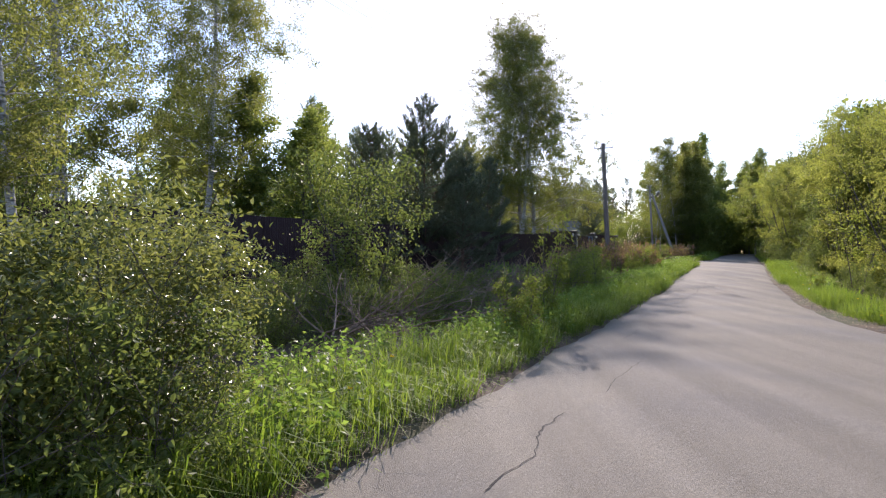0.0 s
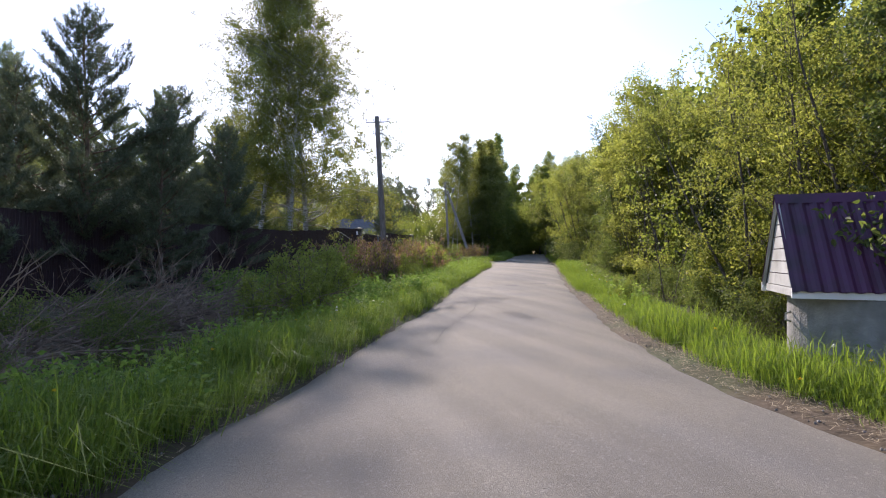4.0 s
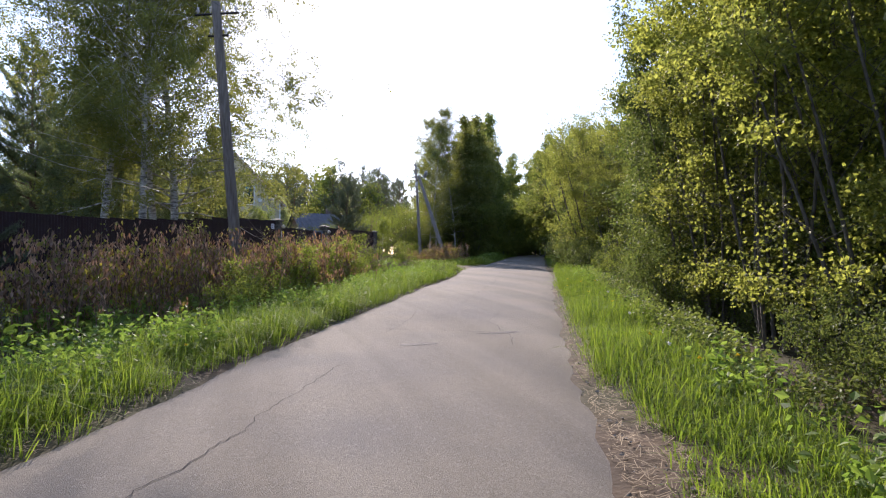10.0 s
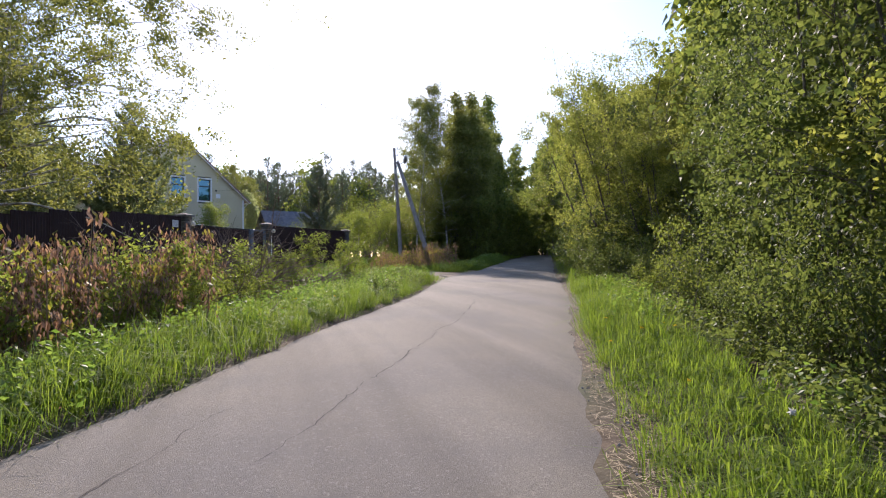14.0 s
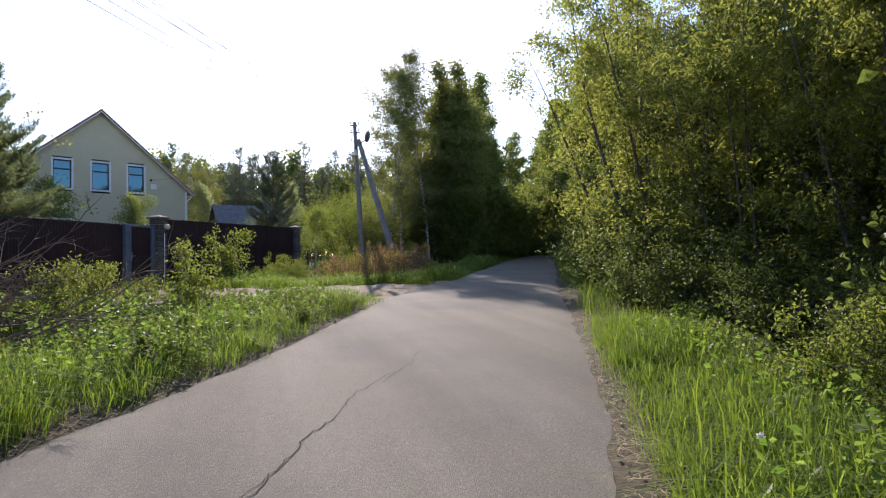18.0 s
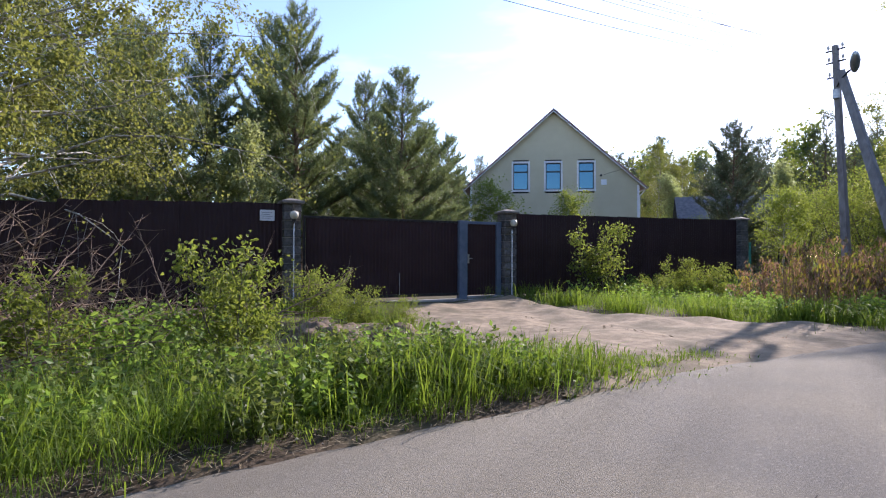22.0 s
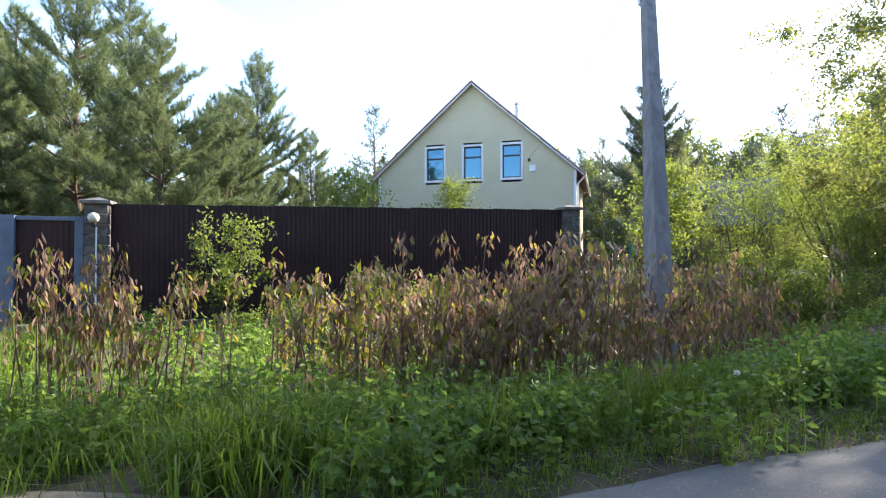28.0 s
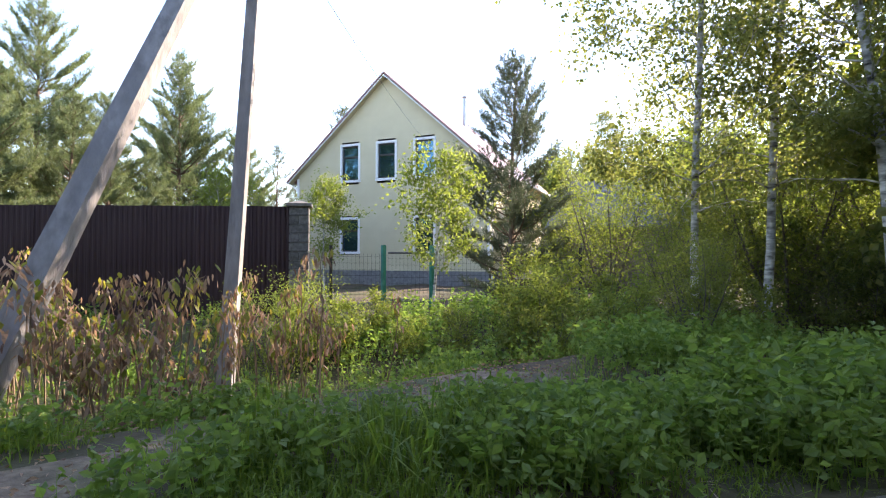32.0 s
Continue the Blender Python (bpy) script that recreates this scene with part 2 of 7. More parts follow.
ROOF_GREY = mat("grey_roof", (0.11, 0.115, 0.13), (0.18, 0.185, 0.2), 5, 0.8, bump=0.3)
PLINTH = mat("grey_plinth", (0.16, 0.16, 0.165), (0.25, 0.25, 0.255), 8, 0.9, bump=0.5)
ROOM_DARK = mat("room_dark", (0.05, 0.045, 0.04), (0.10, 0.09, 0.08), 2, 0.9)
PLANK = mat("weathered_plank", (0.16, 0.13, 0.10), (0.30, 0.26, 0.21), 6, 0.9, bump=0.7, bump_scale=20, vary=0.2, stretch=(1, 1, 6))
GREENPAINT = mat("green_paint", (0.015, 0.16, 0.115), (0.03, 0.24, 0.18), 8, 0.5, bump=0.1)
BAG = mat("white_sack", (0.35, 0.34, 0.325), (0.52, 0.505, 0.48), 6, 0.35, bump=0.6, bump_scale=16)
PAPER = mat("white_paper", (0.74, 0.74, 0.75), (0.8, 0.8, 0.82), 9, 0.6)
INK = mat("grey_ink", (0.2, 0.2, 0.24), (0.3, 0.3, 0.34), 9, 0.7)
GLOBE = mat("lamp_globe", (0.62, 0.56, 0.45), (0.75, 0.7, 0.58), 5, 0.25)
WIRE = mat("cable", (0.04, 0.04, 0.042), (0.07, 0.07, 0.07), 8, 0.6)
PORCELAIN = mat("insulator", (0.45, 0.44, 0.42), (0.6, 0.6, 0.58), 10, 0.25)
BARK_BIRCH = mat("birch_bark", (0.32, 0.3, 0.275), (0.68, 0.655, 0.61), 9, 0.85, bump=0.5, bump_scale=18, stain=(0.05, 0.045, 0.04), stain_scale=5.5, stretch=(0.7, 0.7, 2.2))
BARK_PINE = mat("pine_bark", (0.09, 0.06, 0.04), (0.22, 0.145, 0.10), 8, 0.95, bump=1.0, bump_scale=20, stretch=(2, 2, 0.6))
BARK_GREY = mat("grey_bark", (0.07, 0.06, 0.05), (0.17, 0.15, 0.125), 10, 0.92, bump=0.7, bump_scale=26, stretch=(2, 2, 0.6))
TWIG = mat("dead_twig", (0.12, 0.082, 0.06), (0.3, 0.22, 0.165), 6, 0.95, vary=0.25, bump=0.4)
STALK = mat("dry_stalk", (0.125, 0.08, 0.052), (0.32, 0.23, 0.145), 7, 0.85, vary=0.15)
LEAF_WILLOW = leaf_mat("willow_leaf", (0.095, 0.119, 0.034), (0.195, 0.215, 0.07), (2.8, 2.65, 1.5), thin=0.58)
LEAF_ALDER = leaf_mat("alder_leaf", (0.072, 0.1, 0.03), (0.152, 0.176, 0.056), (2.65, 2.6, 1.5), thin=0.54)
# darker copy of the alder leaf: deep hedge shade put into colour and glow
LEAF_SHADE = leaf_mat("shaded_alder_leaf", (0.066, 0.096, 0.03), (0.14, 0.168, 0.055), (2.15, 2.15, 1.35), thin=0.42)
LEAF_BIRCH = leaf_mat("birch_leaf", (0.105, 0.13, 0.04), (0.195, 0.212, 0.078), (2.15, 2.0, 1.2), thin=0.52)
LEAF_SAP = leaf_mat("sapling_leaf", (0.10, 0.135, 0.032), (0.175, 0.207, 0.065), (2.2, 2.15, 1.1), thin=0.48)
LEAF_SHINY = leaf_mat("shiny_willow_leaf", (0.098, 0.122, 0.04), (0.195, 0.215, 0.08), (2.1, 2.0, 1.2), thin=0.36, rough=0.26, spec=0.55)
# light green leaf, lightened further to stand in for sun on the crown
LEAF_PALE_LIT = leaf_mat("pale_sunlit_leaf", (0.19, 0.22, 0.11), (0.34, 0.37, 0.2), (1.9, 1.9, 1.3), thin=0.5)
NEEDLE = leaf_mat("pine_needle", (0.09, 0.12, 0.06), (0.185, 0.21, 0.108), (1.7, 1.75, 1.2), thin=0.4, rough=0.5)
NEEDLE_BLUE = leaf_mat("blue_pine_needle", (0.08, 0.1, 0.06), (0.155, 0.18, 0.105), (1.3, 1.35, 1.1), thin=0.2, rough=0.5)
GRASS = leaf_mat("grass_blade", (0.073, 0.124, 0.024), (0.172, 0.226, 0.052), (2.1, 2.15, 0.95), thin=0.48, rough=0.66)
WEED = leaf_mat("weed_leaf", (0.082, 0.14, 0.034), (0.19, 0.25, 0.072), (2.1, 2.25, 1.2), thin=0.44)
AGED = mat("aged_white", (0.36, 0.36, 0.34), (0.52, 0.52, 0.5), 6, 0.7, bump=0.3, stain=(0.3, 0.3, 0.27), stain_scale=3.0)
DRYLEAF = leaf_mat("withered_leaf", (0.14, 0.085, 0.062), (0.42, 0.295, 0.215), (1.5, 1.25, 0.95), thin=0.36, rough=0.7)
YELLOWLEAF = leaf_mat("yellowing_leaf", (0.1, 0.135, 0.03), (0.31, 0.265, 0.08), (1.8, 1.7, 0.8), thin=0.42)
PETAL = leaf_mat("dandelion_yellow", (0.7, 0.5, 0.02), (0.8, 0.62, 0.04), (1, 1, 1), thin=0.2)
FLUFF = leaf_mat("dandelion_seed", (0.6, 0.6, 0.58), (0.75, 0.75, 0.73), (1, 1, 1), thin=0.4)

# opaque mirror panes; the blue of the reflected sky is tinted into the colour
GLASS = bpy.data.materials.new("window_glass")
GLASS.use_nodes = True
_g = GLASS.node_tree.nodes["Principled BSDF"]
_g.inputs["Base Color"].default_value = (0.035, 0.11, 0.17, 1)
_g.inputs["Metallic"].default_value = 0.85
_g.inputs["Roughness"].default_value, _g.inputs["IOR"].default_value = 0.03, 1.6
_g.inputs["Specular IOR Level"].default_value = 1.0

# ---- mesh helpers ----
class Acc:
    """Gathers vertices and faces for one mesh."""
    def __init__(self):
        self.v, self.f, self.n = [], [], 0

    def add(self, v, f):
        v, f = np.asarray(v, float).reshape(-1, 3), np.asarray(f, np.int64)
        self.v.append(v)
        self.f.append(f + self.n)
        self.n += len(v)


def fast_mesh(name, acc, smooth=False):
    me = bpy.data.meshes.new(name)
    if not acc.v:
        return me
    v = np.concatenate(acc.v)
    loops = np.concatenate([f.ravel() for f in acc.f])
    sizes = np.concatenate([np.full(len(f), f.shape[1]) for f in acc.f])
    starts = np.concatenate([[0], np.cumsum(sizes)[:-1]])
    me.vertices.add(len(v))
    me.vertices.foreach_set("co", v.ravel())
    me.loops.add(len(loops))
    me.loops.foreach_set("vertex_index", loops.astype(np.int32))
    me.polygons.add(len(sizes))
    me.polygons.foreach_set("loop_start", starts.astype(np.int32))
    me.polygons.foreach_set("use_smooth", np.full(len(sizes), smooth))
    me.update(calc_edges=True)
    return me


def obj(name, acc, material, parent=None, label="", smooth=False):
    """One mesh object from an Acc, a bmesh or a mesh."""
    if isinstance(acc, Acc):
        me = fast_mesh(name, acc, smooth)
    elif isinstance(acc, bmesh.types.BMesh):
        me = bpy.data.meshes.new(name)
        acc.to_mesh(me)
        acc.free()
        if smooth:
            me.polygons.foreach_set("use_smooth", np.ones(len(me.polygons), bool))
    else:
        me = acc
    if not me.materials:
        me.materials.append(material)
    ob = new(name, me)
    if parent:
        ob.parent = parent
    if label:
        tagged(ob, label)
    return ob


part = obj


def empty(name, m, label, category, group=""):
    e = new(name)
    e.matrix_world = m
    return tagged(e, label, category, group)


def frame3(x, y, z, ux, uy):
    """A pose at (x, y, z) whose x axis points along (ux, uy)."""
    return pose(x, y, z, 0, 0, math.degrees(math.atan2(uy, ux)))


def box_bm(x0, y0, z0, x1, y1, z1, bevel=0.0, bm=None):
    bm = bm or bmesh.new()
    r = bmesh.ops.create_cube(bm, size=1.0)
    bmesh.ops.scale(bm, vec=(x1 - x0, y1 - y0, z1 - z0), verts=r["verts"])
    bmesh.ops.translate(bm, vec=((x0 + x1) / 2, (y0 + y1) / 2, (z0 + z1) / 2), verts=r["verts"])
    if bevel:
        edges = list({e for v in r["verts"] for e in v.link_edges})
        bmesh.ops.bevel(bm, geom=edges, offset=bevel, segments=2, affect="EDGES", profile=0.6)
    return bm


def unit(v):
    v = np.asarray(v, float)
    return v / np.maximum(np.linalg.norm(v, axis=-1, keepdims=True), 1e-9)


def tube(acc, pts, rad, sides=6, cap=False):
    """A tapering tube along pts."""
    pts, rad = np.asarray(pts, float), np.asarray(rad, float)
    way = unit(np.gradient(pts, axis=0))
    ref = np.array([1.0, 0.2, 0.1]) if abs(way[0][0]) < 0.8 else np.array([0.1, 1.0, 0.2])
    a = unit(np.cross(way, ref))
    b = np.cross(way, a)
    ang = np.arange(sides) * 2 * np.pi / sides
    ring = np.cos(ang)[None, :, None] * a[:, None] + np.sin(ang)[None, :, None] * b[:, None]
    v = pts[:, None] + ring * rad[:, None, None]
    k = len(pts)
    i, j = np.meshgrid(np.arange(k - 1), np.arange(sides), indexing="ij")
    i, j = i.ravel(), j.ravel()
    f = np.stack([i * sides + j, i * sides + (j + 1) % sides, (i + 1) * sides + (j + 1) % sides, (i + 1) * sides + j], 1)
    n0 = acc.n
    acc.add(v.reshape(-1, 3), f)
    if cap:
        acc.f.append(np.array([[n0 + (k - 1) * sides + q for q in range(sides)]]))
        acc.f.append(np.array([[n0 + q for q in range(sides)][::-1]]))


def lathe(acc, prof, sides=16, at=(0, 0, 0)):
    """A turned shape from (radius, height) pairs."""
    tube(acc, [(at[0], at[1], at[2] + h) for _, h in prof], [r for r, _ in prof], sides)


def leaves(acc, rng, p, d, size, aspect=0.5, droop=0.2, spread=0.9, fold=0.12, ovate=False):
    """Rhombic leaves at p, pointing roughly along d."""
    n = len(p)
    ax = unit(d * (1 - spread) + rng.normal(0, 1, (n, 3)) * spread + np.array([0, 0, -droop]))
    side = unit(np.cross(ax, rng.normal(0, 1, (n, 3))))
    nor = np.cross(ax, side)
    s = (size * rng.uniform(0.65, 1.25, n))[:, None]
    if ovate:
        w, bend = side * s * aspect / 2, nor * s * fold
        v = np.stack([p, p + ax * s * 0.25 + w * 0.8 + bend, p + ax * s * 0.6 + w * 0.85 + bend * 1.2, p + ax * s - bend * 0.6, p + ax * s * 0.6 - w * 0.85 + bend * 1.2, p + ax * s * 0.25 - w * 0.8 + bend], 1)
        k = np.arange(n)[:, None] * 6
        acc.add(v.reshape(-1, 3), np.concatenate([k + np.array([[0, 1, 2, 3]]), k + np.array([[0, 3, 4, 5]])]))
        return
    mid = p + ax * s * 0.45 + nor * s * fold
    v = np.stack([p, mid + side * s * aspect / 2, p + ax * s, mid - side * s * aspect / 2], 1)
    acc.add(v.reshape(-1, 3), np.arange(4 * n).reshape(-1, 4))


def needles(acc, rng, p, d, length, width, count, spread=0.6, along=0.2):
    """Tufts of needles round shoots at p that point along d."""
    n = len(p) * count
    pp, dd = np.repeat(p, count, 0), np.repeat(d, count, 0)
    pp = pp + dd * rng.uniform(-along, 0.02, n)[:, None]
    ax = unit(dd * (1 - spread) + rng.normal(0, 0.75, (n, 3)) * spread + np.array([0, 0, 0.12]))
    side = unit(np.cross(ax, rng.normal(0, 1, (n, 3)))) * (width / 2)
    tip = pp + ax * (length * rng.uniform(0.7, 1.2, n))[:, None]
    v = np.stack([pp - side, pp + side, tip], 1)
    acc.add(v.reshape(-1, 3), np.arange(3 * n).reshape(-1, 3))


def limb(rng, p, d, length, n, lift=0.0, wob=0.12):
    """A wavering line of n steps from p along d; lift bends it up (or down)."""
    pts, d = [np.array(p, float)], unit(np.array(d, float))
    for _ in range(n):
        d = unit(d + rng.normal(0, wob, 3) + np.array([0, 0, lift / n]))
        pts.append(pts[-1] + d * length / n)
    return np.array(pts)


def on_line(pts, f):
    """The point and direction at the fraction f of a line."""
    k = min(len(pts) - 2, int(f * (len(pts) - 1)))
    w = f * (len(pts) - 1) - k
    return pts[k] * (1 - w) + pts[k + 1] * w, unit(pts[k + 1] - pts[k])

# ---- ground and road ----
# s runs along the road, p across it to the right
DX, DY = 0.44, 0.898
EDGE_L = np.array([(-40, -2.3), (-5, -2.0), (5.3, -1.95), (8.6, -1.95), (13.6, -1.72), (18.6, -1.62), (21.5, -1.42), (25.6, -1.4), (28.5, -1.46), (33.7, -1.2), (38, -1.1), (42, -0.85),
                   (47.2, -1.0), (50.3, -1.4), (53, -1.2), (55.2, -1.1), (57, -0.6), (59, -0.25), (62.3, -0.2), (66.6, 0.06), (68.6, 0.18), (72, 0.3), (85, 0.8), (100, 1.9), (120, 4.0), (150, 9.0)])
EDGE_R = np.array([(-40, 5.0), (-5, 4.8), (4, 4.4), (10.4, 3.75), (13.2, 3.1), (15, 2.65), (18.1, 2.4), (22.5, 2.42), (26.5, 2.47), (30.2, 2.6), (35.4, 2.82), (38, 2.94), (41, 3.2), (45.5, 3.36),
                   (56.3, 3.6), (66, 4.1), (72, 4.3), (85, 4.9), (100, 6.0), (120, 8.1), (150, 13.0)])
LEVEL = np.array([(-60, 0), (8.4, 0), (15, 0.03), (19.6, 0.1), (23.9, 0.22), (28, 0.3), (34.7, 0.5), (38.9, 0.6), (43, 0.68), (47, 0.75), (51.4, 0.82), (58.6, 0.97), (64, 1.08), (75, 1.25), (120, 1.8), (400, 2.5)])
DITCH = np.array([(-60, 0.25), (20, 0.35), (40, 0.35), (46, 0.05), (56, 0.05), (60, 0.6), (66, 0.8), (72, 0.6), (90, 0.4), (150, 0.3)])


def sp(x, y):
    return DX * x + DY * y, DY * x - DX * y


def xy(s, p):
    k = DX * DX + DY * DY
    return (DX * s + DY * p) / k, (DY * s - DX * p) / k


def step(a, b, v):
    t = np.clip((v - a) / (b - a), 0, 1)
    return t * t * (3 - 2 * t)


def level(s):
    return np.interp(s, LEVEL[:, 0], LEVEL[:, 1])


CAUSEWAY = ((27.7, 57.6), (27.2, 60.2), (27.0, 63.4), (27.6, 66.0))  # the footpath crosses the ditch on it


def ground_z(x, y):
    """The height of the ground beside the road."""
    x, y = np.asarray(x, float), np.asarray(y, float)
    s, p = sp(x, y)
    ql, qr = np.interp(s, EDGE_L[:, 0], EDGE_L[:, 1]) - p, p - np.interp(s, EDGE_R[:, 0], EDGE_R[:, 1])
    z = level(s)
    dip = np.interp(s, DITCH[:, 0], DITCH[:, 1])
    away = np.full(np.shape(x), 1e9)
    for (x0, y0), (x1, y1) in zip(CAUSEWAY, CAUSEWAY[1:]):
        k = np.clip(((x - x0) * (x1 - x0) + (y - y0) * (y1 - y0)) / ((x1 - x0) ** 2 + (y1 - y0) ** 2), 0, 1)
        away = np.minimum(away, np.hypot(x - x0 - k * (x1 - x0), y - y0 - k * (y1 - y0)))
    dip = dip * (1 - 0.85 * np.exp(-(away / 1.4) ** 4))
    left = -dip * step(0.7, 3.2, ql) * (1 - 0.95 * step(6.8, 9.5, ql))
    right = -0.3 * step(0.9, 2.6, qr)
    near = np.maximum(ql, qr)
    rough = 0.05 * np.sin(1.7 * x + 0.6 * y) * np.sin(1.1 * y - 0.8 * x) + 0.03 * np.sin(4.1 * x + 1.3) * np.sin(3.7 * y)
    z = z + np.where(ql > 0, left, 0) + np.where(qr > 0, right, 0) + rough * step(0.5, 2.0, near)
    return z - 0.07 * (1 - step(-0.15, 0.12, near))


def gz(x, y):
    return float(ground_z(x, y))


def sheet(acc, xs, ys, zf, keep=None):
    gx, gy = np.meshgrid(xs, ys, indexing="ij")
    v = np.stack([gx, gy, zf(gx, gy)], -1).reshape(-1, 3)
    i, j = np.meshgrid(np.arange(len(xs) - 1), np.arange(len(ys) - 1), indexing="ij")
    a = i * len(ys) + j
    f = np.stack([a, a + len(ys), a + len(ys) + 1, a + 1], -1).reshape(-1, 4)
    if keep is not None:
        mid = v[f].mean(1)
        f = f[keep(mid[:, 0], mid[:, 1])]
        used, f = np.unique(f, return_inverse=True)
        v, f = v[used], f.reshape(-1, 4)
    acc.add(v, f)


def spaced(lo, hi, fine_lo, fine_hi, fine, grow=1.35):
    out, g = list(np.arange(fine_lo, fine_hi + 1e-6, fine)), fine
    while out[-1] < hi:
        g *= grow
        out.append(out[-1] + g)
    g = fine
    while out[0] > lo:
        g *= grow
        out.insert(0, out[0] - g)
    return np.array(out)


a = Acc()
sheet(a, spaced(-1500, 1500, -14, 46, 0.4), spaced(-1500, 1800, -8, 92, 0.4), ground_z)
tagged(obj("ground", a, SOIL, smooth=True), "dark earth ground with leaf litter beside the road", "ground", kind="structure")

# road: a ribbon with a low crown and ragged edges
rng = np.random.default_rng(3)
ss = np.arange(-30, 135, 0.3)
wav = np.convolve(rng.normal(0, 1, len(ss) + 8), np.ones(3) / 3, "same")[4:-4]
wav2 = np.convolve(rng.normal(0, 1, len(ss) + 8), np.ones(3) / 3, "same")[4:-4]
pl = np.interp(ss, EDGE_L[:, 0], EDGE_L[:, 1]) + 0.07 * wav
pr = np.interp(ss, EDGE_R[:, 0], EDGE_R[:, 1]) + 0.07 * wav2
fr = np.linspace(0, 1, 15)
sg = ss[:, None] + 0 * fr
pg = pl[:, None] * (1 - fr) + pr[:, None] * fr
rx, ry = xy(sg, pg)
rz = level(sg) + 0.05 * (1 - (2 * fr - 1) ** 2) - 0.015 + 0.012 * np.sin(0.9 * rx + 0.3 * ry) * np.sin(0.7 * ry)
rz[:, 0] -= 0.05
rz[:, -1] -= 0.05
a = Acc()
i, j = np.meshgrid(np.arange(len(ss) - 1), np.arange(14), indexing="ij")
q = (i * 15 + j).ravel()
a.add(np.stack([rx, ry, rz], -1), np.stack([q, q + 1, q + 16, q + 15], 1))
road = tagged(obj("road", a, ASPHALT, smooth=True), "narrow grey worn asphalt lane with cracks and crumbling edges", "road", kind="structure")


def road_z(s, p):
    l, r = np.interp(s, EDGE_L[:, 0], EDGE_L[:, 1]), np.interp(s, EDGE_R[:, 0], EDGE_R[:, 1])
    x, y = xy(s, p)
    f = np.clip((p - l) / (r - l), 0, 1)
    return level(s) + 0.05 * (1 - (2 * f - 1) ** 2) - 0.015 + 0.012 * np.sin(0.9 * x + 0.3 * y) * np.sin(0.7 * y)


def crack(name, pts, width, seed):
    """A jagged dark crack across the asphalt through the (x, y) points given."""
    g = np.random.default_rng(seed)
    pts = np.array(pts, float)
    d = np.r_[0, np.cumsum(np.linalg.norm(np.diff(pts, axis=0), axis=1))]
    t = np.arange(0, d[-1], 0.06)
    x, y = np.interp(t, d, pts[:, 0]), np.interp(t, d, pts[:, 1])
    jag = np.cumsum(g.normal(0, 0.011, (len(t), 2)), 0)
    jag -= np.linspace(0, 1, len(t))[:, None] * jag[-1]
    x, y = x + jag[:, 0] + g.normal(0, 0.008, len(t)), y + jag[:, 1] + g.normal(0, 0.008, len(t))
    way = unit(np.stack([np.gradient(x), np.gradient(y)], 1))
    w = width * np.clip(0.5 + 0.5 * np.convolve(g.normal(0, 1.6, len(t) + 8), np.ones(5) / 5, "same")[4:-4] + 0.4, 0.12, 1.6)[:, None] / 2
    w[0] = w[-1] = 0.001
    nrm = np.stack([-way[:, 1], way[:, 0]], 1)
    c = np.stack([x, y], 1)
    v2 = np.stack([c - nrm * w, c + nrm * w], 1).reshape(-1, 2)
    z = road_z(*sp(v2[:, 0], v2[:, 1])) + 0.005
    k = np.arange(len(t) - 1) * 2
    a = Acc()
    a.add(np.c_[v2, z], np.stack([k, k + 2, k + 3, k + 1], 1))
    return obj(name, a, CRACK, road)


CRACKS = [
    ([(0.6, 3.3), (0.98, 3.87), (1.11, 4.38), (1.41, 4.95)], 0.016),
    ([(1.94, 5.55), (2.24, 6.2), (2.83, 7.12)], 0.012),
    ([(3.13, 8.91), (3.5, 9.53), (3.89, 10.23)], 0.012),
    ([(6.7, 14.9), (7.13, 15.76), (7.63, 16.63), (8.48, 18.17), (9.51, 19.99)], 0.012),
    ([(9.02, 19.22), (9.38, 19.93), (9.98, 21.08), (10.67, 22.12), (11.6, 23.9)], 0.011),
    ([(11.95, 26.54), (12.65, 26.21), (13.23, 25.93), (13.63, 25.69), (14.25, 25.4), (15.2, 25.1)], 0.016),
    ([(13.88, 24.38), (14.14, 24.99), (14.25, 25.36)], 0.014),
    ([(14.25, 25.36), (14.44, 26.48), (14.93, 27.18), (15.22, 27.85)], 0.012),
    ([(14.55, 28.47), (15.0, 29.2), (15.55, 30.3)], 0.012),
    ([(12.5, 25.9), (13.1, 26.95), (13.7, 28.2), (14.41, 29.88)], 0.01),
    ([(14.0, 27.45), (14.39, 27.85)], 0.01),
    ([(15.6, 30.3), (16.4, 31.4), (17.01, 32.35), (17.29, 33.03), (17.71, 33.53), (18.54, 35.22), (19.25, 36.9), (19.64, 37.55)], 0.016),
    ([(17.9, 34.4), (18.35, 35.18), (18.61, 35.56)], 0.01),
    ([(19.45, 37.14), (19.74, 37.65), (20.26, 38.59)], 0.012),
    ([(21.2, 41.0), (22.0, 41.6), (22.4, 42.8)], 0.009),
]
for n, (pts, w) in enumerate(CRACKS):
    crack("crack", pts, 0.6 * w, 40 + n)


